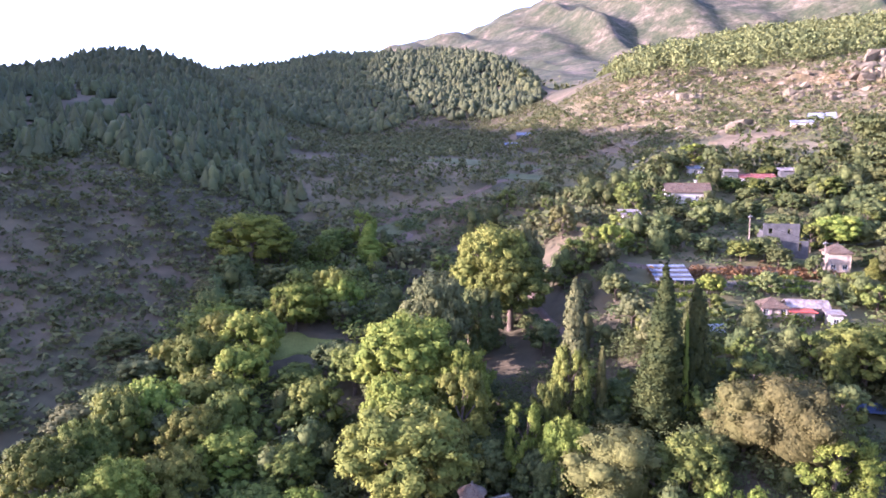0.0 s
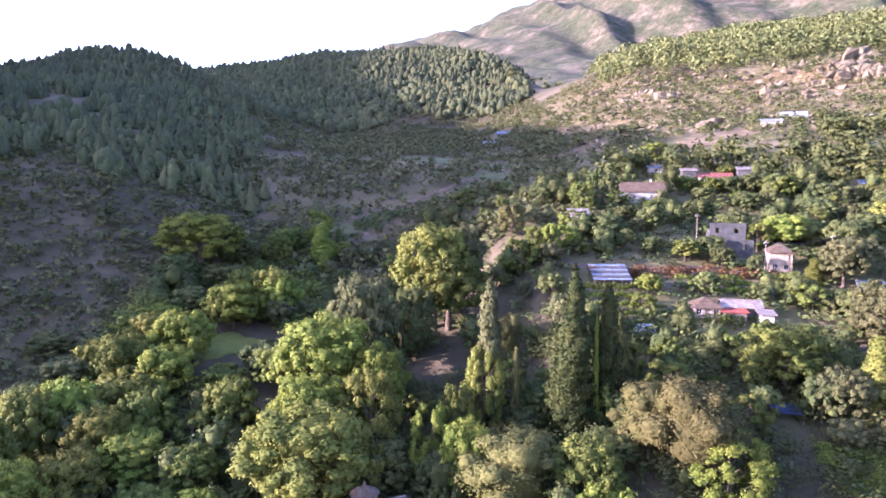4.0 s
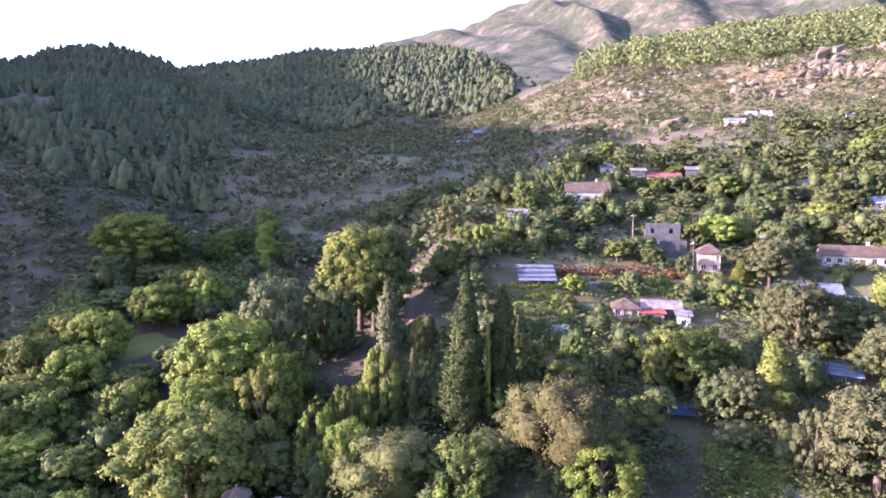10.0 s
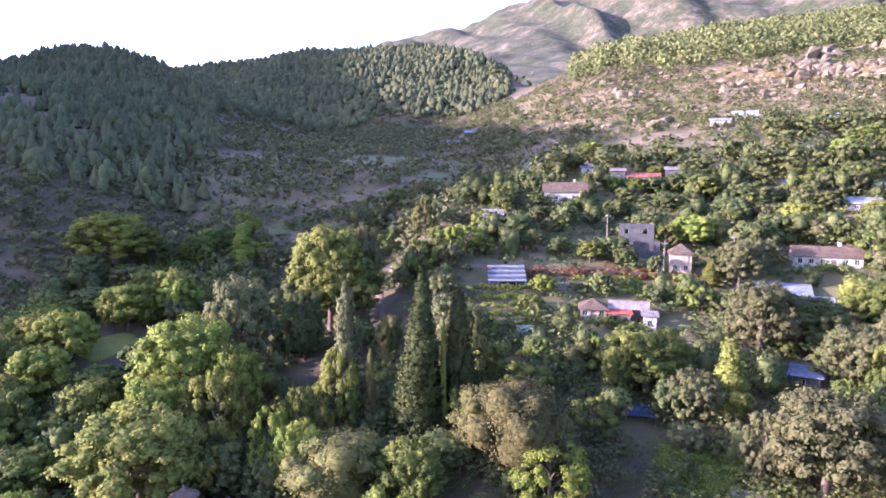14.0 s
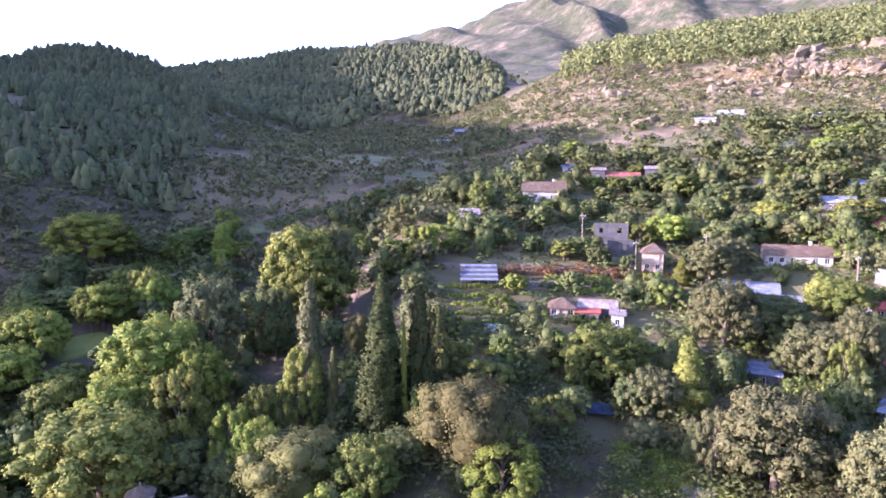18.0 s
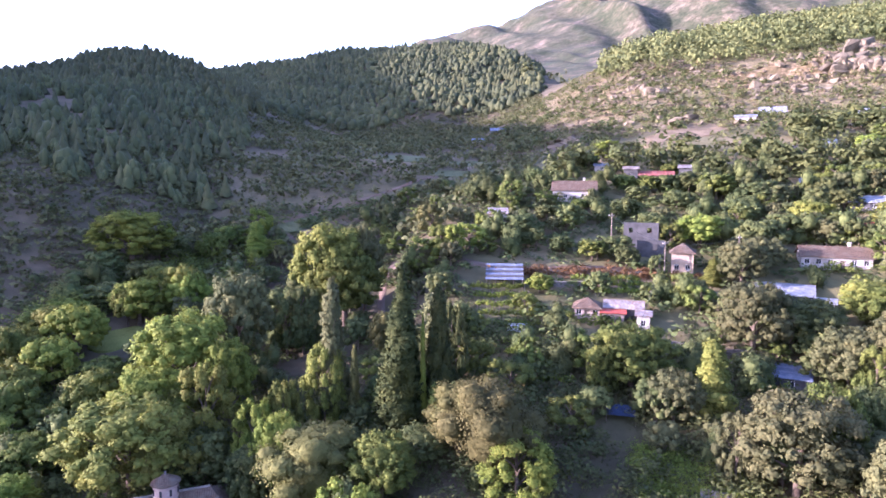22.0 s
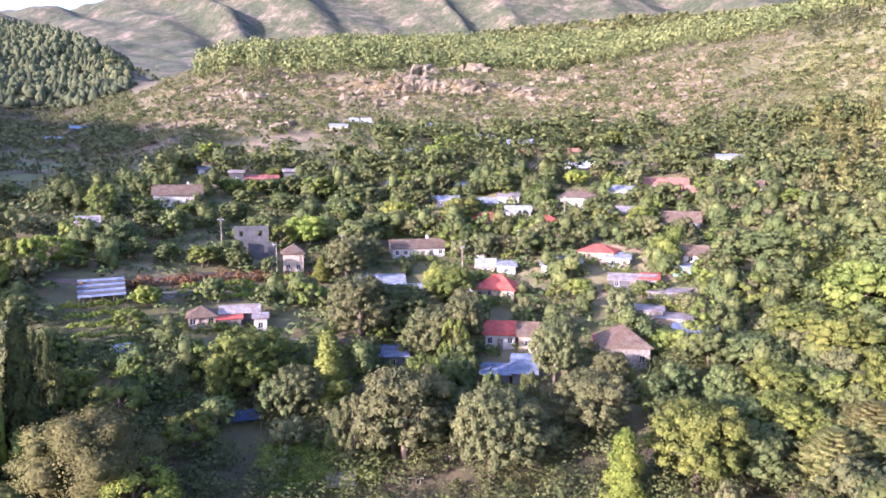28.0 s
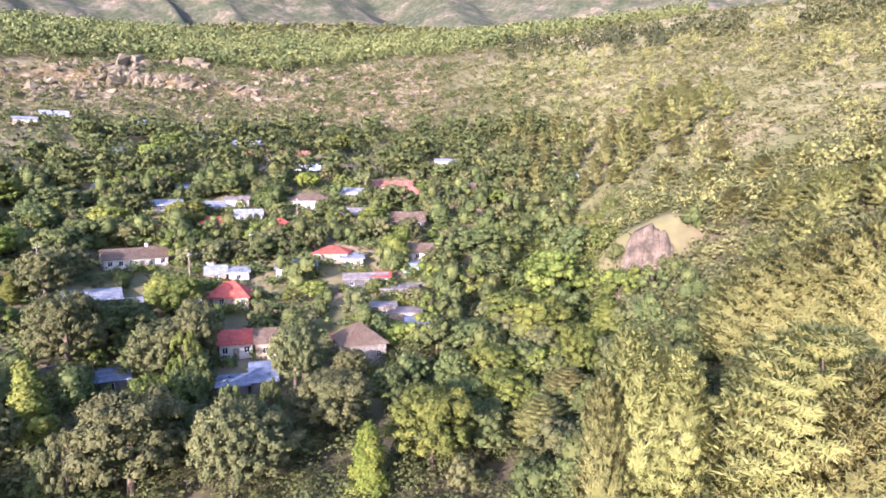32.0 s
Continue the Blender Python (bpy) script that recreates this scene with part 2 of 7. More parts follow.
def rough_material(name, a, b, scale=3.0, fine=25.0, rough=0.9, bump=0.4, depth=0.03, metal=0.0, world_space=False):
    """A mineral or painted surface: stains at a large scale, grain at a small one."""
    m, tree, bsdf = _mat(name)
    at = _place(tree) if world_space else _local(tree)
    big = _ramp(tree, _noise(tree, scale, 5.0, at), [(0.35, a), (0.65, b)])
    grain = _ramp(tree, _noise(tree, fine, 4.0, at), [(0.3, (0.7, 0.7, 0.7)), (0.7, (1.1, 1.1, 1.1))])
    tree.links.new(_mix(tree, 0.8, big, grain, "MULTIPLY"), bsdf.inputs["Base Color"])
    bsdf.inputs["Roughness"].default_value, bsdf.inputs["Metallic"].default_value = rough, metal
    bsdf.inputs["Specular IOR Level"].default_value = 0.08 if rough > 0.8 else 0.5
    _bump(tree, bsdf, _noise(tree, fine, 5.0, at), bump, depth)
    return m


def sheet_material(name, a, b, rough=0.45, metal=0.0, pitch=4.0, rust=(0.16, 0.09, 0.05), rusty=0.62):
    """Corrugated sheet roofing with rust and dirt."""
    m, tree, bsdf = _mat(name)
    at = _local(tree)
    stain = _ramp(tree, _noise(tree, 0.9, 6.0, at), [(0.4, a), (0.6, b)])
    patch = _ramp(tree, _noise(tree, 1.7, 6.0, at, 0.7), [(rusty, (0, 0, 0)), (rusty + 0.14, (1, 1, 1))])
    tree.links.new(_mix(tree, patch, stain, rust), bsdf.inputs["Base Color"])
    wave = _node(tree, "ShaderNodeTexWave", Scale=pitch, Distortion=0.3)
    tree.links.new(at, wave.inputs["Vector"])
    _bump(tree, bsdf, wave.outputs["Fac"], 0.6, 0.04)
    bsdf.inputs["Specular IOR Level"].default_value = 0.2
    bsdf.inputs["Roughness"].default_value, bsdf.inputs["Metallic"].default_value = rough, metal
    return m


def tile_material(name, a, b, c):
    """Old clay roof tiles: courses across the slope, each tile its own tone, lichen over them."""
    m, tree, bsdf = _mat(name)
    at = _local(tree)
    brick = _node(tree, "ShaderNodeTexBrick", Scale=2.6)
    brick.inputs["Color1"].default_value, brick.inputs["Color2"].default_value, brick.inputs["Mortar"].default_value = (*a, 1), (*b, 1), (a[0] * 0.4, a[1] * 0.4, a[2] * 0.4, 1)
    brick.inputs["Mortar Size"].default_value = 0.05
    tree.links.new(at, brick.inputs["Vector"])
    lichen = _ramp(tree, _noise(tree, 0.8, 6.0, at, 0.7), [(0.48, (0, 0, 0)), (0.66, (1, 1, 1))])
    tree.links.new(_mix(tree, lichen, brick.outputs["Color"], c), bsdf.inputs["Base Color"])
    wave = _node(tree, "ShaderNodeTexWave", Scale=1.5, Distortion=0.8)
    tree.links.new(at, wave.inputs["Vector"])
    _bump(tree, bsdf, wave.outputs["Fac"], 0.7, 0.06)
    bsdf.inputs["Roughness"].default_value = 0.85
    bsdf.inputs["Specular IOR Level"].default_value = 0.12
    return m


LEAF = {
    "broad": leaf_material("broadleaf_foliage", (0.047, 0.064, 0.013), (0.095, 0.114, 0.022), (0.169, 0.170, 0.032), 0.25),
    "dark": leaf_material("dark_foliage", (0.037, 0.050, 0.016), (0.072, 0.086, 0.026), (0.128, 0.131, 0.037), 0.2),
    "fresh": leaf_material("fresh_green_foliage", (0.068, 0.100, 0.014), (0.139, 0.169, 0.025), (0.230, 0.233, 0.037), 0.28),
    "gold": leaf_material("yellowing_foliage", (0.072, 0.084, 0.015), (0.133, 0.142, 0.026), (0.205, 0.190, 0.036), 0.25),
    "olive": leaf_material("grey_olive_foliage", (0.048, 0.055, 0.020), (0.088, 0.090, 0.033), (0.130, 0.122, 0.043), 0.18),
    "tan": leaf_material("dusty_tan_foliage", (0.062, 0.059, 0.018), (0.091, 0.086, 0.024), (0.117, 0.109, 0.033), 0.18),
    "cypress": leaf_material("cypress_foliage", (0.016, 0.024, 0.007), (0.037, 0.044, 0.011), (0.064, 0.064, 0.016), 0.12, 0.3),
    "pine": leaf_material("pine_needles", (0.177, 0.177, 0.055), (0.256, 0.246, 0.077), (0.320, 0.293, 0.099), 0.45, 0.3),
    "grove": leaf_material("young_pine_foliage", (0.064, 0.078, 0.026), (0.111, 0.120, 0.037), (0.168, 0.162, 0.052), 0.12, 0.02),
    "shrub": leaf_material("shrub_foliage", (0.077, 0.086, 0.029), (0.124, 0.125, 0.043), (0.183, 0.164, 0.062), 0.25, 0.05),
    # wood: lighter than its own tone, haze over the hills is in the colour
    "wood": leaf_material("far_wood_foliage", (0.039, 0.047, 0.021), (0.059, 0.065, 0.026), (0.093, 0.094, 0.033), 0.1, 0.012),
    "dry": leaf_material("dry_hedge_foliage", (0.089, 0.052, 0.019), (0.142, 0.080, 0.028), (0.178, 0.115, 0.039), 0.2),
}
BARK = rough_material("bark", (0.07, 0.05, 0.035), (0.15, 0.115, 0.08), 1.5, 14.0, 0.95, 0.8, 0.05)
WALL = {
    "white": rough_material("white_limewash", (0.29, 0.255, 0.215), (0.45, 0.41, 0.365), 0.6, 9.0),
    "pink": rough_material("pink_plaster", (0.26, 0.185, 0.150), (0.37, 0.28, 0.235), 0.6, 9.0),
    "stone": rough_material("rubble_stone_wall", (0.12, 0.10, 0.08), (0.23, 0.20, 0.165), 1.8, 6.0, 0.95, 0.9, 0.08),
    # very dark grey: tree shade over the ruin is put into the colour
    "grey": rough_material("shade_darkened_render", (0.05, 0.048, 0.046), (0.092, 0.088, 0.083), 0.6, 9.0),
    "tan": rough_material("ochre_plaster", (0.24, 0.18, 0.125), (0.34, 0.265, 0.195), 0.6, 9.0),
    "teal": rough_material("faded_teal_paint", (0.16, 0.30, 0.30), (0.24, 0.38, 0.37), 0.8, 9.0),
    "blue": rough_material("faded_blue_paint", (0.20, 0.25, 0.31), (0.31, 0.36, 0.42), 0.8, 9.0),
}
ROOF = {
    "tile": tile_material("old_brown_tiles", (0.100, 0.066, 0.042), (0.150, 0.098, 0.062), (0.115, 0.092, 0.064)),
    "terracotta": tile_material("new_orange_tiles", (0.21, 0.088, 0.055), (0.28, 0.12, 0.075), (0.20, 0.12, 0.085)),
    "red": sheet_material("red_painted_sheet", (0.24, 0.040, 0.024), (0.33, 0.072, 0.042), 0.65, 0.0, 4.0, (0.22, 0.09, 0.07), 0.62),
    "faded": sheet_material("faded_red_sheet", (0.150, 0.036, 0.024), (0.225, 0.064, 0.042), 0.65, 0.0, 4.0, (0.22, 0.16, 0.14), 0.52),
    "zinc": sheet_material("zinc_sheet", (0.15, 0.152, 0.162), (0.26, 0.262, 0.275), 0.6, 0.2),
    "blue": sheet_material("blue_sheet", (0.085, 0.100, 0.135), (0.155, 0.172, 0.21), 0.65, 0.05),
    "rust": sheet_material("rusty_sheet", (0.14, 0.115, 0.10), (0.25, 0.225, 0.205), 0.6, 0.2, 4.0, (0.17, 0.09, 0.05), 0.5),
}
PANE = rough_material("dark_window_glass", (0.015, 0.017, 0.02), (0.035, 0.04, 0.045), 2.0, 4.0, 0.12, 0.0)
FRAME = rough_material("painted_window_frame", (0.45, 0.43, 0.39), (0.66, 0.64, 0.60), 2.0, 12.0, 0.6)
PLANK = rough_material("weathered_planks", (0.12, 0.09, 0.065), (0.26, 0.21, 0.16), 1.2, 16.0)
ROCK = rough_material("limestone", (0.088, 0.070, 0.042), (0.185, 0.148, 0.094), 0.25, 1.6, 0.95, 0.9, 0.25, 0.0, True)
DIRT = rough_material("pale_dirt", (0.10, 0.068, 0.047), (0.16, 0.114, 0.080), 0.25, 3.0, 0.95, 0.5, 0.05, 0.0, True)
CONCRETE = rough_material("weathered_concrete", (0.30, 0.29, 0.27), (0.44, 0.42, 0.40), 1.0, 10.0)
SPAR = rough_material("galvanised_steel", (0.30, 0.30, 0.31), (0.42, 0.42, 0.43), 2.0, 20.0, 0.45, 0.1, 0.01, 0.8)


def ground_material():
    """Earth, dry grass and scrub by the zones stored on the mesh: red rock, green dryness, blue far rock."""
    m, tree, bsdf = _mat("hillside_ground")
    at = _place(tree)
    zone = tree.nodes.new("ShaderNodeVertexColor")
    zone.layer_name = "cover"
    part3 = tree.nodes.new("ShaderNodeSeparateColor")
    tree.links.new(zone.outputs["Color"], part3.inputs[0])
    rock, dry, far = part3.outputs[0], part3.outputs[1], part3.outputs[2]
    n1, n2, n3 = _noise(tree, 0.03, 6.0, at), _noise(tree, 0.35, 5.0, at), _noise(tree, 0.011, 9.0, at, 0.72)
    # base earth lifted a little, standing in for haze on the shaded bank
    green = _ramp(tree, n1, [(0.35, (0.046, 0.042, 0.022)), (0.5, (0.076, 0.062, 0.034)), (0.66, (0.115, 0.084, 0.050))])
    straw = _ramp(tree, n1, [(0.32, (0.088, 0.088, 0.032)), (0.48, (0.140, 0.126, 0.052)), (0.62, (0.195, 0.160, 0.085))])
    stone = _ramp(tree, n2, [(0.35, (0.060, 0.050, 0.020)), (0.5, (0.112, 0.082, 0.038)), (0.62, (0.175, 0.126, 0.070)), (0.76, (0.25, 0.195, 0.13))])
    scree = _ramp(tree, n3, [(0.36, (0.028, 0.036, 0.018)), (0.5, (0.050, 0.052, 0.030)), (0.58, (0.080, 0.070, 0.046)), (0.68, (0.140, 0.112, 0.080))])
    speck = _ramp(tree, n2, [(0.3, (0.75, 0.75, 0.75)), (0.7, (1.2, 1.2, 1.2))])
    colour = _mix(tree, dry, green, straw)
    colour = _mix(tree, rock, colour, stone)
    colour = _mix(tree, 0.7, colour, speck, "MULTIPLY")
    tuft = _ramp(tree, _noise(tree, 0.06, 6.0, at, 0.7), [(0.38, (0.55, 0.6, 0.55)), (0.62, (1.25, 1.2, 1.2))])
    scree = _mix(tree, 0.85, scree, tuft, "MULTIPLY")
    colour = _mix(tree, far, colour, scree)
    tree.links.new(colour, bsdf.inputs["Base Color"])
    bsdf.inputs["Roughness"].default_value = 0.95
    bsdf.inputs["Specular IOR Level"].default_value = 0.1
    _bump(tree, bsdf, n2, 0.5, 0.3)
    return m


GROUND = ground_material()

# ---- mesh helpers ----
def mesh_of(name, verts, faces, material):
    """A mesh from arrays: verts (n, 3), faces (m, 3 or 4)."""
    me = bpy.data.meshes.new(name)
    verts, faces = np.asarray(verts, np.float32), np.asarray(faces, np.int32)
    k = faces.shape[1]
    me.vertices.add(len(verts))
    me.vertices.foreach_set("co", verts.ravel())
    me.loops.add(faces.size)
    me.loops.foreach_set("vertex_index", faces.ravel())
    me.polygons.add(len(faces))
    me.polygons.foreach_set("loop_start", np.arange(0, faces.size, k, dtype=np.int32))
    me.materials.append(material)
    me.update(calc_edges=True)
    return me


def faceted(me):
    """Broken edges between the faces."""
    me.polygons.foreach_set("use_smooth", np.zeros(len(me.polygons), bool))
    return me


def smooth(me):
    me.polygons.foreach_set("use_smooth", np.ones(len(me.polygons), bool))
    return me


def empty(name, m, label, category, group="", kind=""):
    ob = new(name)
    ob.matrix_world = m
    ob.empty_display_size = 0.3
    return tagged(ob, label, category, group, kind)


def part(name, data, material, parent, label=""):
    """Links a bmesh or a mesh as one part under a thing or another part."""
    if isinstance(data, bmesh.types.BMesh):
        me = bpy.data.meshes.new(name)
        data.to_mesh(me)
        data.free()
        me.materials.append(material)
    else:
        me = data
    ob = new(name, me)
    ob.parent = parent
    return tagged(ob, label)


# ---- the ground: one sheet to the horizon ----
def zones(x, y):
    """Cover by place: bare rock, dry grass, far rock, each 0 to 1."""
    d, a = np.hypot(x, y), np.degrees(np.arctan2(x, y))
    wob = fbm(x / 90.0, y / 90.0, 4, 21)

    def band(v, lo, hi, soft):
        return np.clip((v - lo) / soft, 0, 1) * np.clip((hi - v) / soft, 0, 1)

    crag = band(a + 4 * wob, 3, 56, 6) * band(d * (1 + 0.15 * wob), 268, 530, 40)
    rock = np.clip(crag * (0.75 + 0.8 * wob) + band(a, 18, 40, 3) * band(d, 372, 415, 14), 0, 1)
    sunny = band(a + 5 * wob, 54, 140, 8) * band(d, 146, 1100, 50)
    terrace = band(a, -3, 78, 4) * band(d, 84, 290, 16) * 0.55
    dry = np.clip(crag + sunny * 0.95 + terrace + 0.25 * wob + band(a, -25, 4, 4) * band(d, 185, 345, 40) * 0.25, 0, 1)
    far = np.clip((d - 1000) / 350, 0, 1) * np.clip((a + 26) / 3, 0, 1) * np.clip((125 - a) / 14, 0, 1)
    return rock, dry, far


def build_ground():
    az = np.radians(np.concatenate([np.arange(-180, -62, 3.0), np.arange(-62, 112, 0.3), np.arange(112, 180, 3.0)]))
    rings = np.concatenate([[0.5, 8, 16, 24], np.geomspace(30, 4800, 420)])
    n, k = len(az), len(rings)
    x, y = rings[:, None] * np.sin(az), rings[:, None] * np.cos(az)
    verts = np.stack([x, y, height(x, y)], -1).reshape(-1, 3)
    i, j = np.meshgrid(np.arange(k - 1), np.arange(n), indexing="ij")
    a, b = i * n + j, i * n + (j + 1) % n
    me = smooth(mesh_of("ground", verts, np.stack([b, a, a + n, b + n], -1).reshape(-1, 4), GROUND))
    cover = me.color_attributes.new("cover", "FLOAT_COLOR", "POINT")
    rock, dry, far = zones(verts[:, 0], verts[:, 1])
    cover.data.foreach_set("color", np.stack([rock, dry, far, np.ones_like(far)], -1).astype(np.float32).ravel())
    return tagged(new("ground", me), "steep valley hillsides of scrub, dry grass and rock", "ground", kind="structure")


build_ground()


def ribbon(name, points, width, lift, material, label, category):
    """A track draped over the ground along a smoothed line of points."""
    p = np.array(points, float)
    s = np.linspace(0, len(p) - 1, (len(p) - 1) * 14 + 1)
    line = np.stack([np.interp(s, np.arange(len(p)), p[:, c]) for c in (0, 1)], 1)
    for _ in range(12):
        line[1:-1] = (line[:-2] + 2 * line[1:-1] + line[2:]) / 4
    way = np.gradient(line, axis=0)
    side = np.stack([way[:, 1], -way[:, 0]], 1) / np.linalg.norm(way, axis=1)[:, None]
    cols = np.linspace(-0.5, 0.5, 5)
    wide = width * (1 + 0.25 * vnoise(s * 0.7, s * 0, 5))
    xy = line[:, None] + side[:, None] * cols[None, :, None] * wide[:, None, None]
    z = height(xy[..., 0], xy[..., 1]) + lift * np.array([-2.0, 1, 1, 1, -2.0])
    verts = np.concatenate([xy, z[..., None]], -1).reshape(-1, 3)
    i, j = np.meshgrid(np.arange(len(s) - 1), np.arange(4), indexing="ij")
    a = (i * 5 + j).ravel()
    me = smooth(mesh_of(name, verts, np.stack([a, a + 1, a + 6, a + 5], 1), material))
    return tagged(new(name, me), label, category, kind="structure")

# ---- plants ----



def _ico(level):
    bm = bmesh.new()
    bmesh.ops.create_icosphere(bm, subdivisions=level, radius=1.0)
    v = np.array([p.co[:] for p in bm.verts])
    f = np.array([[q.index for q in t.verts] for t in bm.faces])
    bm.free()
    return v, f


LOW_V, LOW_F = _ico(1)


def leaves(rng, lobes, count, size, droop=0.0, stretch=1.0, inner=0.52):
    """Leaf quads spread over the shells of lobes (x, y, z, rx, ry, rz), and dark cores inside. Returns verts and quads."""
    lobes = np.asarray(lobes, float)
    area = (lobes[:, 3] * lobes[:, 5]) ** 0.9
    pick = rng.choice(len(lobes), count, p=area / area.sum())
    way = rng.normal(size=(count, 3))
    way /= np.linalg.norm(way, axis=1)[:, None]
    way[:, 2] = np.where(way[:, 2] < -0.55, -way[:, 2], way[:, 2])
    lump = 1 + 0.22 * np.sin(way[:, 0] * 7 + pick) * np.sin(way[:, 1] * 6 + 2.0 * pick) + 0.12 * np.sin(way[:, 2] * 13 + pick)
    shell = (inner + (1.03 - inner) * rng.random(count) ** 0.45) * lump
    at = lobes[pick, :3] + way * shell[:, None] * lobes[pick, 3:]
    normal = way + rng.normal(size=(count, 3)) * 0.38 + (0, 0, 0.2)
    normal /= np.linalg.norm(normal, axis=1)[:, None]
    u = np.cross(normal, rng.normal(size=(count, 3)))
    u /= np.linalg.norm(u, axis=1)[:, None]
    if stretch > 1:
        u = u + (0, 0, -droop if droop else 1.2)
        u /= np.linalg.norm(u, axis=1)[:, None]
    v = np.cross(normal, u)
    v /= np.linalg.norm(v, axis=1)[:, None] + 1e-9
    s = size * (0.55 + 0.9 * rng.random(count))[:, None]
    fold = normal * s * 0.22
    quads = np.stack([at - u * s * 0.62 * stretch, at - v * s * 0.42 - fold, at + u * s * 0.62 * stretch, at + v * s * 0.42 - fold], 1)
    whole = at - lobes[:, :3].mean(0)
    whole = whole / (np.linalg.norm(whole, axis=1)[:, None] + 1e-6)
    out = 0.5 * way + 0.45 * whole + 0.8 * normal + (0, 0, 0.1)
    out /= np.linalg.norm(out, axis=1)[:, None]
    away = (np.cross(u, v) * out).sum(1) < 0
    quads[away] = quads[away][:, ::-1]
    return quads.reshape(-1, 3), np.arange(count * 4).reshape(-1, 4), np.repeat(out, 4, 0)


def cores(lobes, shrink=0.74):
    out_v, out_f, base = [], [], 0
    for n, (x, y, z, a, b, c) in enumerate(lobes):
        out_v.append(LOW_V * shrink * np.array((a, b, c)) + (x, y, z))
        out_f.append(LOW_F + base)
        base += len(LOW_V)
    return np.concatenate(out_v), np.concatenate(out_f), np.tile(LOW_V, (len(lobes), 1))


def soft_normals(me, normals):
    """Leaves take the roundness of the clump that they sit on."""
    field = me.attributes.new("custom_normal", "FLOAT_VECTOR", "POINT")
    field.data.foreach_set("vector", np.asarray(normals, np.float32).ravel())
    return me


def crown_mesh(name, rng, lobes, count, size, material, shrink=0.6, **more):
    v, q, n1 = leaves(rng, lobes, count, size, **more)
    cv, cf, n2 = cores(lobes, shrink)
    return leafy(name, v, q, n1, cv, cf, n2, material)


def leafy(name, v, q, n1, cv, cf, n2, material):
    """One mesh of leaf quads and the cores under them."""
    me = bpy.data.meshes.new(name)
    tri = cf + len(v)
    allv = np.concatenate([v, cv]).astype(np.float32)
    me.vertices.add(len(allv))
    me.vertices.foreach_set("co", allv.ravel())
    loops = np.concatenate([q.ravel(), tri.ravel()]).astype(np.int32)
    me.loops.add(len(loops))
    me.loops.foreach_set("vertex_index", loops)
    me.polygons.add(len(q) + len(tri))
    starts = np.concatenate([np.arange(len(q)) * 4, len(q) * 4 + np.arange(len(tri)) * 3]).astype(np.int32)
    me.polygons.foreach_set("loop_start", starts)
    me.materials.append(material)
    me.update(calc_edges=True)
    return soft_normals(me, np.concatenate([n1, n2]))


def tubes(name, lines, material, sides=7):
    """Tapered limbs: each line is a list of (x, y, z, radius)."""
    vs, fs, base = [], [], 0
    ring = np.linspace(0, 2 * math.pi, sides, endpoint=False)
    for line in lines:
        p = np.array(line, float)
        way = np.gradient(p[:, :3], axis=0)
        way /= np.linalg.norm(way, axis=1)[:, None] + 1e-9
        u = np.cross(way, (0.31, 0.95, 0.05))
        u /= np.linalg.norm(u, axis=1)[:, None] + 1e-9
        w = np.cross(way, u)
        v = p[:, None, :3] + p[:, None, 3:] * (np.cos(ring)[None, :, None] * u[:, None] + np.sin(ring)[None, :, None] * w[:, None])
        vs.append(v.reshape(-1, 3))
        i, j = np.meshgrid(np.arange(len(p) - 1), np.arange(sides), indexing="ij")
        a, b = i * sides + j, i * sides + (j + 1) % sides
        fs.append(np.stack([a, b, b + sides, a + sides], -1).reshape(-1, 4) + base)
        base += len(p) * sides
    return smooth(mesh_of(name, np.concatenate(vs), np.concatenate(fs), material))


def trunk_lines(rng, tall, thick, spread, limbs):
    bend = rng.normal(size=2) * 0.04 * tall
    stem = [(bend[0] * s * s, bend[1] * s * s, tall * s - 0.6 * (s == 0), thick * (1.25 - s) * (1.3 if s == 0 else 1)) for s in (0, 0.15, 0.4, 0.7, 0.95)]
    lines = [stem]
    for k in range(limbs):
        s0, a = 0.3 + 0.5 * k / limbs, k * 2.4 + rng.random()
        x0, y0 = bend * s0 * s0
        r = spread * (0.6 + 0.4 * rng.random())
        lines.append([(x0 + math.cos(a) * r * q, y0 + math.sin(a) * r * q, tall * (s0 + 0.28 * q**0.7), thick * 0.5 * (1.1 - q)) for q in (0, 0.35, 0.7, 1.0)])
    return lines


def broad_lobes(rng, n, wide=1.0, low=0.3):
    """Lobes of a round crown in a 10 m tree, 10 m across."""
    out = [(0, 0, 6.4, 3.4 * wide, 3.4 * wide, 2.8)]
    for k in range(n):
        a, e = k * 2.4 + rng.random(), rng.random()
        z = 10 * (low + (0.86 - low) * e)
        reach = (2.3 + 1.9 * math.sin(math.pi * min(1, e * 0.9 + 0.1))) * wide * (0.75 + 0.4 * rng.random())
        r = (0.55 + 0.8 * rng.random()) * (34 / n) ** 0.36
        out.append((math.cos(a) * reach, math.sin(a) * reach, z, r * 1.15, r * 1.15, r * 0.9))
    return out


def cypress_lobes(rng):
    out = []
    for k in range(15):
        s = k / 14
        r = 0.22 + 1.75 * min(1.0, s * 4.5 + 0.55) * (1 - s) ** 0.8
        a = rng.random() * 6.28
        out.append((math.cos(a) * 0.14 * r, math.sin(a) * 0.14 * r, 0.7 + 18.6 * s, r, r, 1.9 - 0.7 * s))
    return out


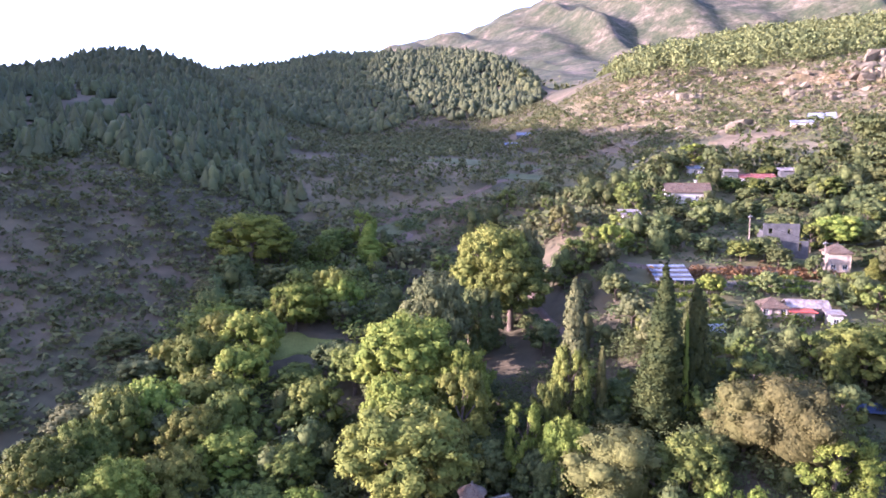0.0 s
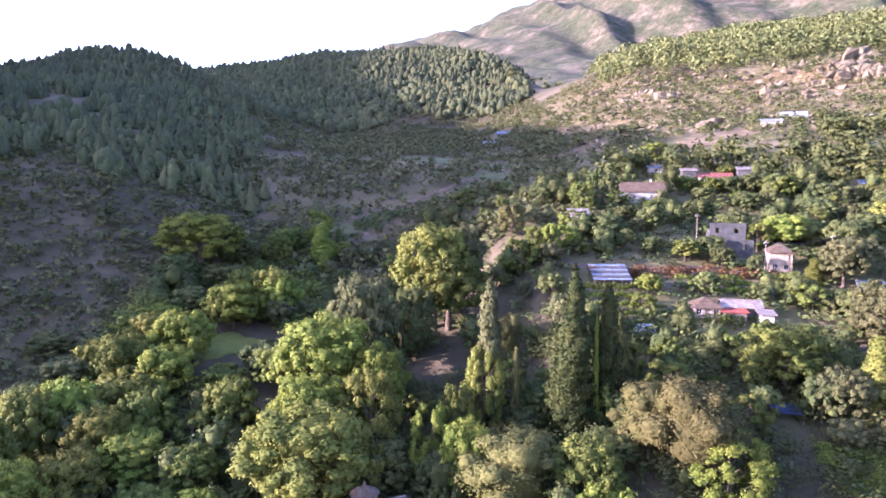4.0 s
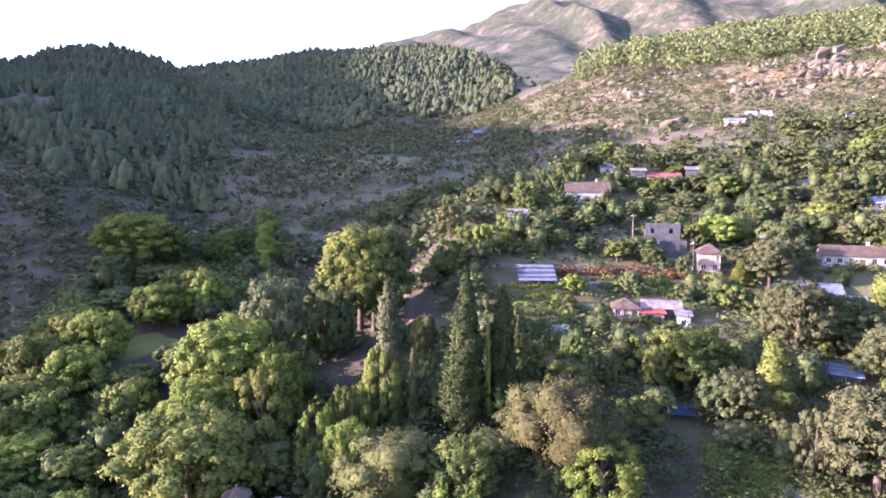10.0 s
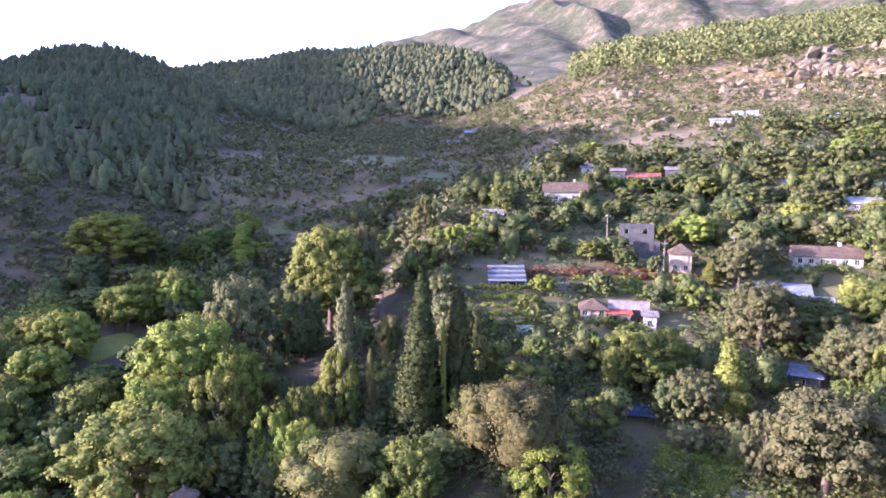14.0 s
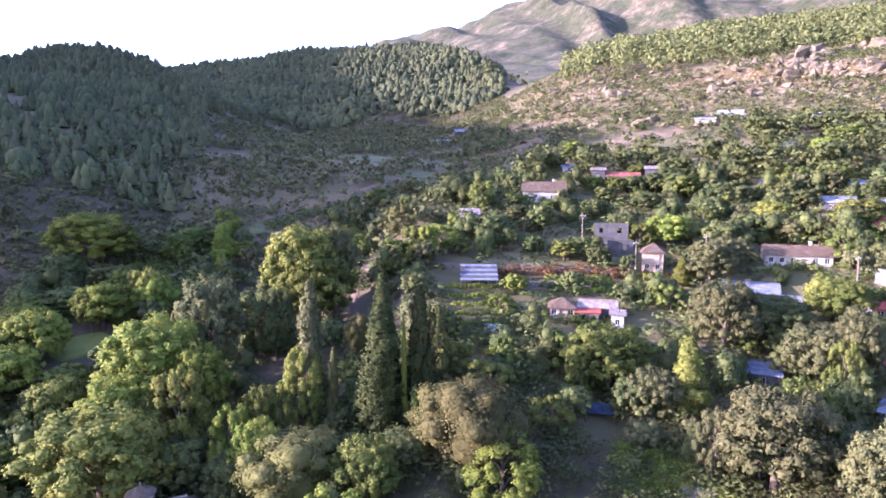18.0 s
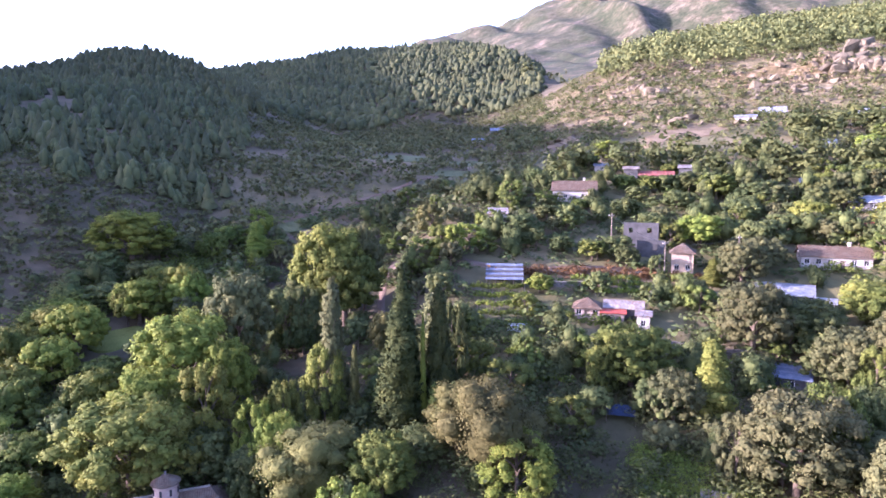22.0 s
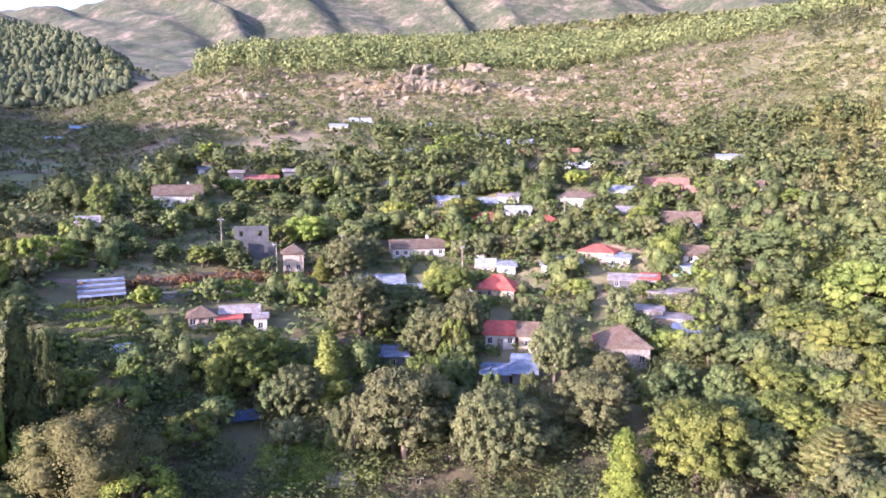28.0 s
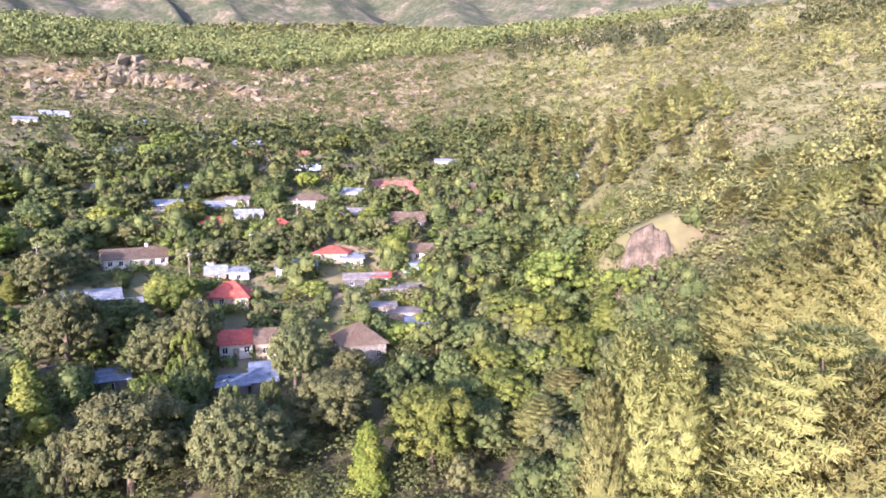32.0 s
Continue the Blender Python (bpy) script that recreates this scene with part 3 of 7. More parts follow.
def pine_tufts(rng, wide, whorls, level):
    """Plumes on the upswept boughs of a 12 m pine: base point, direction, length and radius of each; and the boughs."""
    tufts, boughs = [], [[(0, 0, -0.6, 0.2), (0.05, 0.02, 4.0, 0.15), (0, 0.05, 8.0, 0.09), (0, 0, 12.0, 0.03)]]
    for k in range(whorls):
        s = (k + 0.6) / whorls
        z = 0.9 + 10.9 * s
        reach = wide * (1 - s**2.2) ** 0.7 * (0.72 + 0.28 * min(1, s * 4)) + 0.2
        n = 8 if s < 0.75 else 6
        for j in range(n):
            a = k * 1.1 + 6.283 * (j + 0.5 * rng.random()) / n
            r = reach * (0.72 + 0.36 * rng.random())
            rise = (0.28 + 0.75 * s) * (1 - level) + 0.12
            way = np.array((math.cos(a), math.sin(a), rise))
            way /= np.linalg.norm(way)
            if j % 2 == 0:
                boughs.append([(0, 0, z, 0.05), (*(way * r * 0.5 + (0, 0, z)), 0.035), (*(way * r + (0, 0, z + 0.1 * r)), 0.015)])
            side = np.array((-math.sin(a), math.cos(a), 0))
            for q in np.arange(0.34, 1.01, 0.11):
                for hand in (-1, 0, 1):
                    if hand == 0 and q < 0.8:
                        continue
                    p = way * r * q + (0, 0, z + 0.1 * r * q * q)
                    tip = way * 0.75 + side * hand * 0.75 + (0, 0, 0.55 * (1 - level) + 0.1) + rng.normal(size=3) * 0.14
                    tip /= np.linalg.norm(tip)
                    size = (0.31 + 0.3 * rng.random()) * (0.65 + 0.5 * wide / 3.4 * (1 - s))
                    tufts.append((*p, *tip, size * 1.9, size * 0.78))
    return np.array(tufts), boughs


def pine_meshes(rng, wide, whorls, level, per, size):
    """The boughs, and the crown of needle sprays that lie along each plume."""
    t, boughs = pine_tufts(rng, wide, whorls, level)
    n = len(t) * per
    t = np.repeat(t, per, 0)
    u = rng.random(n) ** 0.8
    swell = np.sin(np.clip(u * 0.92 + 0.12, 0, 1) * math.pi) ** 0.6
    off = rng.normal(size=(n, 3))
    off -= (off * t[:, 3:6]).sum(1)[:, None] * t[:, 3:6]
    off /= np.linalg.norm(off, axis=1)[:, None]
    at = t[:, :3] + t[:, 3:6] * (u * t[:, 6])[:, None] + off * (t[:, 7] * swell * (0.5 + 0.7 * rng.random(n)))[:, None]
    along = t[:, 3:6] * 0.8 + off * 0.5 + rng.normal(size=(n, 3)) * 0.38
    along /= np.linalg.norm(along, axis=1)[:, None]
    across = np.cross(off + rng.normal(size=(n, 3)) * 0.3, along)
    across /= np.linalg.norm(across, axis=1)[:, None] + 1e-9
    s = size * (0.7 + 0.6 * rng.random(n))[:, None]
    quads = np.stack([at - along * s * 0.5, at - across * s * 0.1, at + along * s * 0.6, at + across * s * 0.1], 1).reshape(-1, 3)
    whole = at - (0, 0, 4.5)
    whole /= np.linalg.norm(whole, axis=1)[:, None] + 1e-6
    out = 0.4 * off + 1.0 * whole + 0.2 * t[:, 3:6] + (0, 0, 0.1)
    out /= np.linalg.norm(out, axis=1)[:, None]
    away = (np.cross(along, across) * out).sum(1) < 0
    quads = quads.reshape(-1, 4, 3)
    quads[away] = quads[away][:, ::-1]
    quads = quads.reshape(-1, 3)
    cv, cf, cn = plumes(t[::per])
    return tubes("trunk", boughs, BARK, 5), leafy("crown", quads, np.arange(n * 4).reshape(-1, 4), np.repeat(out, 4, 0), cv, cf, cn, LEAF["pine"])


def plumes(t):
    """The dense inner body of each plume: a small ball drawn out along its direction."""
    u = np.cross(t[:, 3:6], (0.3, 0.2, 0.9))
    u /= np.linalg.norm(u, axis=1)[:, None]
    w = np.cross(t[:, 3:6], u)
    ball, k = LOW_V, len(LOW_V)
    mid = t[:, :3] + t[:, 3:6] * (0.5 * t[:, 6])[:, None]
    shape = lambda a, b: ball[None, :, 0, None] * u[:, None] * a + ball[None, :, 1, None] * w[:, None] * a + ball[None, :, 2, None] * t[:, None, 3:6] * b
    v = mid[:, None] + shape((0.14 * t[:, 7])[:, None, None], (0.46 * t[:, 6])[:, None, None])
    n = shape(1.0, 0.5) + 0.8 * (mid - (0, 0, 4.5))[:, None] / np.linalg.norm(mid - (0, 0, 4.5), axis=1)[:, None, None]
    n /= np.linalg.norm(n, axis=2)[..., None]
    return v.reshape(-1, 3), (LOW_F[None] + (np.arange(len(t)) * k)[:, None, None]).reshape(-1, 3), n.reshape(-1, 3)


TEMPLATES = {}


def template(key, maker):
    """Meshes of a kind of plant, several variants, made when first asked for."""
    if key not in TEMPLATES:
        TEMPLATES[key] = [maker(np.random.default_rng(abs(sum(ord(c) * (i + 3) for i, c in enumerate(key))) + 97 * v)) for v in range(3)]
    return TEMPLATES[key]


def plant(key, leaf, near):
    count, size = {3: (15000, 0.2), 2: (12500, 0.235), 1: (3400, 0.4), 0: (1700, 0.5)}[near]
    full = f"{key}_{near}"

    def make(rng):
        if key == "broad":
            lobes = broad_lobes(rng, (34, 70, 150, 150)[near])
            return tubes("trunk", trunk_lines(rng, 7.5, 0.32, 3.2, 6), BARK), crown_mesh("crown", rng, lobes, count, size, LEAF[leaf], (0.8, 0.76, 0.68, 0.66)[near])
        if key == "open":
            lobes = broad_lobes(rng, (26, 44, 84, 84)[near], 0.95, 0.2)[1:]
            return tubes("trunk", trunk_lines(rng, 8.0, 0.26, 3.0, 8), BARK), crown_mesh("crown", rng, lobes, int(count * 0.8), size, LEAF[leaf], (0.76, 0.7, 0.58, 0.56)[near])
        if key == "round":
            lobes = broad_lobes(rng, 20, 0.95, 0.3) + [(0, 0, 4.6, 3.9, 3.9, 3.8)]
            return tubes("trunk", trunk_lines(rng, 6.5, 0.30, 2.5, 5), BARK), crown_mesh("crown", rng, lobes, int(count * 1.3), size * 0.72, LEAF[leaf], 0.82)
        if key == "tall":
            lobes = [((0.4 + 0.9 * rng.random()) * math.cos(k * 2.4) * (1.1 - k / 24), (0.4 + 0.9 * rng.random()) * math.sin(k * 2.4) * (1.1 - k / 24), 1.4 + 7.8 * k / 21, (0.75 + 0.65 * rng.random()) * (1.25 - k / 30), (0.75 + 0.65 * rng.random()) * (1.25 - k / 30), 0.9) for k in range(22)]
            return tubes("trunk", trunk_lines(rng, 8.5, 0.2, 1.2, 6), BARK), crown_mesh("crown", rng, lobes, count, size, LEAF[leaf])
        if key == "cypress":
            lobes = cypress_lobes(rng)
            return tubes("trunk", [[(0, 0, -0.5, 0.35), (0, 0, 8, 0.25), (0, 0, 18, 0.06)]], BARK), crown_mesh("crown", rng, lobes, int(count * 2.4), size * 0.72, LEAF[leaf], 0.9, stretch=1.5, inner=0.82)
        if key == "pine":
            return pine_meshes(rng, 3.4, (5, 7, 10, 12)[near], 0.1, (6, 10, 26, 40)[near], (0.85, 0.62, 0.42, 0.36)[near])
        if key == "pine_wide":
            return pine_meshes(rng, 5.6, (5, 8, 11, 13)[near], 0.75, (6, 10, 26, 40)[near], (0.9, 0.66, 0.44, 0.38)[near])
        lobes = [(math.cos(k * 2.4) * 2.0, math.sin(k * 2.4) * 2.0, 4.2 + 2.2 * math.sin(k * 1.7), 2.6, 2.6, 3.0) for k in range(4)]
        return tubes("trunk", trunk_lines(rng, 5.0, 0.16, 2.0, 5), BARK), crown_mesh("crown", rng, lobes, int(count * 0.7), size, LEAF[leaf], 0.78)

    return template(full, make)


UNIT = {"cypress": (20.0, 3.8), "pine": (13.3, 7.4), "pine_wide": (13.3, 11.8), "tall": (10.0, 4.6), "broad": (10.0, 10.0), "open": (10.0, 9.0), "round": (9.0, 9.5), "fruit": (8.5, 8.5)}
TREE_COUNT = [0]


def tree(key, leaf, x, y, tall, wide, near, name, label, sink=0.2, group="trees of the valley"):
    variants = plant(key, leaf, near)
    k = TREE_COUNT[0] = TREE_COUNT[0] + 1
    trunk, crown = variants[k % len(variants)]
    h, w = UNIT[key]
    thing = empty(name, Matrix.LocRotScale((x, y, ground_at(x, y) - sink), Euler((0, 0, k * 2.17)), (wide / w, wide / w, tall / h)), label, "tree", group)
    part("trunk", trunk, None, thing)
    top = part("crown", crown, None, thing)
    top.material_slots[0].link = "OBJECT"
    top.material_slots[0].material = LEAF[leaf]
    return thing


def conifer_shape(rng, tiers=4, sides=6):
    """A pointed conifer 1 m tall, 1 m across: ragged skirts one above the other."""
    vs, fs = [], []
    for k in range(tiers):
        z0, z1 = 0.02 + 0.66 * k / tiers, 0.52 + 0.48 * (k + 1) / tiers
        r = 0.46 * (1 - k / tiers) ** 0.85 + 0.05
        b = len(vs)
        for j in range(sides):
            a = 6.283 * (j + 0.35 * rng.random()) / sides + k
            q = r * (0.72 + 0.5 * rng.random())
            vs.append((math.cos(a) * q, math.sin(a) * q, z0 + 0.10 * rng.random()))
        vs.append((0.04 * rng.normal(), 0.04 * rng.normal(), min(1.0, z1 - 0.04 * rng.random())))
        fs += [(b + j, b + (j + 1) % sides, b + sides) for j in range(sides)]
    return np.array(vs), np.array(fs)


def lump_shape(rng, lumps=3, flat=1.0):
    """A bush or round crown 1 m across made of a few ragged domes."""
    vs, fs = [], []
    for k in range(lumps):
        b, n = len(vs), 6
        small = 1.0 if lumps < 4 else 0.62
        c = rng.normal(size=2) * (0.17 if lumps > 1 else 0.0)
        r, top = (0.30 + 0.14 * rng.random()) * small, (1.0 - 0.45 * rng.random() - 1.1 * math.hypot(*c)) * flat
        low = 0.0 if k == 0 else (0.25 * rng.random() if lumps < 4 else top / flat - 0.55) * flat
        for ring, (q, z) in enumerate(((0.9, 0.05), (1.0, 0.5), (0.62, 0.86))):
            for j in range(n):
                a = 6.283 * (j + 0.5 * ring) / n + k
                w = r * q * (0.72 + 0.55 * rng.random())
                vs.append((c[0] + math.cos(a) * w, c[1] + math.sin(a) * w, low + (top - low) * z * (0.85 + 0.3 * rng.random())))
        vs.append((c[0] + 0.05 * rng.normal(), c[1] + 0.05 * rng.normal(), top))
        for ring in (0, 1):
            for j in range(n):
                p, q = b + ring * n + j, b + ring * n + (j + 1) % n
                fs += [(p, q, p + n), (q, q + n, p + n)]
        fs += [(b + 2 * n + j, b + 2 * n + (j + 1) % n, b + 3 * n) for j in range(n)]
    return np.array(vs), np.array(fs)


def planted(name, rng, spots, shape, tall, wide, leaf, label, category, **more):
    """Many small plants too far off to pick apart, each a solid ragged form, joined into one object."""
    kinds = [shape(rng, **more) for _ in range(10)]
    z, vs, fs, base = height(spots[:, 0], spots[:, 1]), [], [], 0
    pick = rng.integers(0, 10, len(spots))
    for k, (v, f) in enumerate(kinds):
        p = np.nonzero(pick == k)[0]
        a = rng.random(len(p)) * 6.283
        swell = 0.5 + 0.95 * rng.random(len(p)) ** 1.4
        w, h = (wide * swell * (0.8 + 0.4 * rng.random(len(p))))[:, None], (tall * swell)[:, None]
        c, s = np.cos(a)[:, None], np.sin(a)[:, None]
        at = np.stack([(v[None, :, 0] * c - v[None, :, 1] * s) * w + spots[p, 0][:, None], (v[None, :, 0] * s + v[None, :, 1] * c) * w + spots[p, 1][:, None], v[None, :, 2] * h + z[p][:, None] - 0.2], -1)
        vs.append(at.reshape(-1, 3))
        fs.append((f[None] + base + (np.arange(len(p)) * len(v))[:, None, None]).reshape(-1, 3))
        base += len(p) * len(v)
    return tagged(new(name, mesh_of(name, np.concatenate(vs), np.concatenate(fs), LEAF[leaf])), label, category, kind="stuff")


def scatter(rng, spots, lobes_of, count, size, heights, widths):
    """Joins many small plants into two arrays: spots (n, 2)."""
    vs, ns, n = [], [], len(spots)
    kinds = [leaves(rng, lobes_of(rng), count, size)[::2] for _ in range(6)]
    z = height(spots[:, 0], spots[:, 1])
    pick = rng.integers(0, 6, n)
    for k in range(6):
        s = np.nonzero(pick == k)[0]
        if not len(s):
            continue
        a = rng.random(len(s)) * 6.283
        c, si = np.cos(a)[:, None], np.sin(a)[:, None]
        t, up = kinds[k]
        ns.append(np.stack([up[None, :, 0] * c - up[None, :, 1] * si, up[None, :, 0] * si + up[None, :, 1] * c, np.broadcast_to(up[None, :, 2], (len(s), len(up)))], -1).reshape(-1, 3))
        w, h = widths[s][:, None], heights[s][:, None]
        vx = (t[None, :, 0] * c - t[None, :, 1] * si) * w + spots[s, 0][:, None]
        vy = (t[None, :, 0] * si + t[None, :, 1] * c) * w + spots[s, 1][:, None]
        vz = t[None, :, 2] * h + z[s][:, None]
        vs.append(np.stack([vx, vy, vz], -1).reshape(-1, 3))
    v = np.concatenate(vs)
    return v, np.arange(len(v)).reshape(-1, 4), np.concatenate(ns)


def spots_in(rng, a0, a1, d0, d1, count, keep=None):
    """Random places between two azimuths and two distances, even over the ground."""
    a = np.radians(a0 + (a1 - a0) * rng.random(count))
    d = np.sqrt(d0**2 + (d1**2 - d0**2) * rng.random(count))
    p = np.stack([d * np.sin(a), d * np.cos(a)], 1)
    return p[keep(p[:, 0], p[:, 1])] if keep else p


def stuff(name, rng, spots, lobes_of, count, size, tall, wide, leaf, label, category):
    n = len(spots)
    swell = 0.45 + 1.2 * rng.random(n) ** 1.6
    v, f, up = scatter(rng, spots, lobes_of, count, size, tall * swell, wide * swell * (0.85 + 0.3 * rng.random(n)))
    return tagged(new(name, soft_normals(mesh_of(name, v, f, LEAF[leaf]), up)), label, category, kind="stuff")


def bush_unit(rng):
    return [(rng.normal() * 0.25, rng.normal() * 0.25, 0.35 + 0.25 * rng.random(), 0.38, 0.38, 0.4) for _ in range(4)]


def crown_unit(rng):
    return [(rng.normal() * 0.24, rng.normal() * 0.24, 0.55 + 0.2 * rng.normal(), 0.24, 0.24, 0.2) for _ in range(9)] + [(0, 0, 0.35, 0.25, 0.25, 0.35)]

# ---- fields, tracks and rocks ----
STRAW = rough_material("mown_field", (0.072, 0.080, 0.034), (0.115, 0.118, 0.054), 0.08, 1.2, 0.95, 0.5, 0.08, 0.0, True)
LUSH = rough_material("lush_meadow", (0.100, 0.112, 0.026), (0.150, 0.158, 0.040), 0.2, 2.5, 0.95, 0.6, 0.1, 0.0, True)
EARTH = rough_material("bare_tan_earth", (0.110, 0.080, 0.042), (0.185, 0.138, 0.080), 0.12, 1.2, 0.95, 0.7, 0.12, 0.0, True)


def patch(name, x, y, along, across, turn, material, label, lift=0.35, bumps=0.0):
    """A field laid over the ground, with an uneven edge."""
    rings, spokes = 22, 64
    a = np.linspace(0, 2 * math.pi, spokes, endpoint=False)
    edge = 1 + 0.16 * np.sin(a * 3 + x) + 0.10 * np.sin(a * 5 + y) + 0.06 * np.sin(a * 9)
    r = np.linspace(0.02, 1, rings)[:, None] * edge[None]
    u, v = r * np.cos(a) * along, r * np.sin(a) * across
    c, s = math.cos(radians(turn)), math.sin(radians(turn))
    px, py = x + u * c - v * s, y + u * s + v * c
    fade = np.linspace(1, 1, rings)[:, None] * np.ones(spokes)
    fade[-1] = -1.5
    rough = fbm(px / 3.0, py / 3.0, 4, 99) * bumps * (fade > 0)
    verts = np.stack([px, py, height(px, py) + lift * fade + rough], -1).reshape(-1, 3)
    i, j = np.meshgrid(np.arange(rings - 1), np.arange(spokes), indexing="ij")
    p, q = i * spokes + j, i * spokes + (j + 1) % spokes
    me = smooth(mesh_of(name, verts, np.stack([p, p + spokes, q + spokes, q], -1).reshape(-1, 4), material))
    return tagged(new(name, me), label, "field", kind="structure")


patch("field", -68.4, 349.2, 14.1, 9.6, 0, STRAW, "pale mown field on the valley floor")
patch("field", -38.2, 293.8, 15.4, 9.9, 10, STRAW, "pale green field on the valley floor")
patch("field", -10.4, 258.1, 15.2, 7.2, -10, STRAW, "grazed field above the stream")
patch("field", -8.4, 288.7, 13.4, 6.4, -20, STRAW, "grazed field above the stream")
patch("field", -56.2, 201.3, 11.8, 4.5, 35, STRAW, "grass verge below the valley road")
patch("meadow", -73.1, 125.5, 8.0, 4.4, 10, LUSH, "lush green meadow between the trees")
patch("vegetable_garden", 95.2, 96.2, 4.9, 2.9, -40, EARTH, "bare garden plot beside the houses", 0.3)
patch("grass_terrace", 119.4, 82.8, 11.6, 2.9, -40, STRAW, "dry grass terrace below the houses")
patch("bare_slope", 78.4, 259.8, 20.4, 9.4, 25, EARTH, "bare earth slope below the boulders")
patch("bare_slope", 87.1, 406.3, 10.2, 16.0, 0, EARTH, "bare eroded earth on the slope")
patch("bare_slope", 335.5, 163.9, 9.0, 3.0, 40, EARTH, "bare eroded patch on the dry hill")
patch("bare_slope", 275.0, 100.0, 8.0, 2.4, 60, EARTH, "bare eroded patch on the dry hill")
ribbon("road", [(-65.2, 183.8), (-57.6, 191.2), (-53.0, 194.5), (-61.8, 198.0), (-64.0, 204.7), (-54.8, 211.9), (-44.7, 218.3), (-30.1, 230.4), (-15.6, 255.3), (4.2, 291.9)], 3.6, 0.25, DIRT, "pale dirt road bending up the valley", "road")
ribbon("road", [(-28.4, 162.6), (-12.5, 149.5), (1.0, 142.8), (13.5, 142.7), (26.9, 144.2), (39.3, 143.9), (48.0, 141.0), (53.9, 134.8), (63.7, 127.4)], 3.2, 0.25, DIRT, "dirt road along the terrace", "road")
ribbon("path", [(-22.7, 163.5), (-23.8, 156.9), (-23.1, 142.6), (-21.4, 133.1), (-18.6, 124.4), (-17.8, 111.0), (-14.0, 100.1)], 2.6, 0.22, DIRT, "worn dirt path down to the stream", "path")
ribbon("path", [(115.9, 122.5), (114.8, 112.9), (117.2, 103.8), (114.3, 94.1), (102.7, 93.0), (96.8, 100.6)], 2.6, 0.22, DIRT, "dirt lane between the houses", "path")
ribbon("path", [(353.6, 165.2), (340.5, 145.4), (347.8, 129.2), (291.7, 82.4), (245.1, 56.5)], 1.6, 0.35, DIRT, "eroded track over the dry hill", "path")
ribbon("bank", [(1.9, 139.0), (17.4, 139.6), (32.8, 140.1), (45.3, 137.7)], 2.2, 0.3, EARTH, "bare brown bank below the terrace road", "bank")
ribbon("bank", [(13.6, 133.8), (27.2, 134.4), (44.5, 132.4), (53.3, 126.8)], 1.8, 0.3, EARTH, "bare brown bank between garden terraces", "bank")
ribbon("riverbed", [(1398, 2053), (1330, 1900), (1265, 1756), (1190, 1640), (1120, 1495)], 22.0, 2.0, DIRT, "pale dry torrent bed on the mountain", "riverbed")

rock_rng = np.random.default_rng(77)


def rock_hull(rng, corners=13):
    """An angular broken block about 1 m in radius: verts and triangles."""
    p = rng.uniform(-1, 1, (corners, 3)) * 0.9
    p[np.arange(corners), rng.integers(0, 3, corners)] = rng.choice((-1.0, 1.0), corners) * (0.8 + 0.2 * rng.random(corners))
    bm = bmesh.new()
    for c in p:
        bm.verts.new(c)
    out = bmesh.ops.convex_hull(bm, input=bm.verts)
    loose = [g for g in out["geom_interior"] if isinstance(g, bmesh.types.BMVert)]
    bmesh.ops.delete(bm, geom=loose, context="VERTS")
    bmesh.ops.triangulate(bm, faces=bm.faces)
    bm.verts.index_update()
    v, f = np.array([q.co[:] for q in bm.verts]), np.array([[q.index for q in t.verts] for t in bm.faces])
    bm.free()
    return v, f


def outcrop(x, y, wide, tall, lumps, label):
    thing = empty("rock_outcrop", pose(x, y, ground_at(x, y)), label, "rock", "rock outcrops")
    for k in range(lumps * 3):
        s = (0.3 + 0.55 * rock_rng.random()) if k else 1.0
        ox, oy = (rock_rng.normal(size=2) * wide * 0.5) if k else (0, 0)
        v, f = rock_hull(rock_rng)
        v = v * (wide * (0.3 + 0.34 * rock_rng.random()) * s, wide * 0.4 * s, tall * (0.4 + 0.5 * rock_rng.random()) * s)
        ob = part("boulder", faceted(mesh_of("boulder", v, f, ROCK)), None, thing)
        ob.location = (ox, oy, ground_at(x + ox, y + oy) - ground_at(x, y) - tall * 0.05 * s)
    return thing


for x, y, wide, tall, lumps in ((216.8, 394.7, 15.3, 13.9, 4), (192.6, 377.2, 12.9, 8.6, 4), (173.1, 383.0, 10.1, 6.5, 3), (212.6, 346.8, 10.3, 5.9, 4), (266.7, 406.7, 14.6, 8.0, 4), (214.1, 332.3, 9.7, 5.2, 4), (141.4, 348.2, 9.1, 4.6, 3), (187.2, 359.8, 11.7, 6.6, 3), (205.3, 344.1, 10.3, 5.9, 3)):
    outcrop(x, y, wide, tall, lumps + 3, "broken pale limestone outcrop on the slope")
for x, y, wide, tall, lumps in ((153.0, 360.5, 9.0, 4.5, 3), (92.6, 394.0, 8.8, 4.4, 4), (97.1, 371.9, 10.5, 5.3, 4), (73.7, 443.7, 8.3, 4.2, 2), (156.4, 333.6, 7.7, 4.6, 3), (250.7, 320.4, 10.3, 4.4, 4), (292.7, 332.0, 11.2, 5.6, 4), (296.7, 270.1, 10.3, 4.4, 4), (259.9, 275.8, 7.6, 3.8, 3)):
    outcrop(x, y, wide, tall, lumps + 3, "weathered limestone outcrop among the scrub")
outcrop(86.1, 286.4, 9.0, 6.6, 2, "large rounded boulder above the bare slope")
outcrop(92.6, 285.9, 4.1, 4.1, 1, "upright boulder beside the bare slope")
outcrop(65.7, 234.8, 2.6, 3.5, 1, "reddish boulder above the houses")
outcrop(69.9, 236.0, 2.6, 4.4, 1, "reddish boulder above the houses")
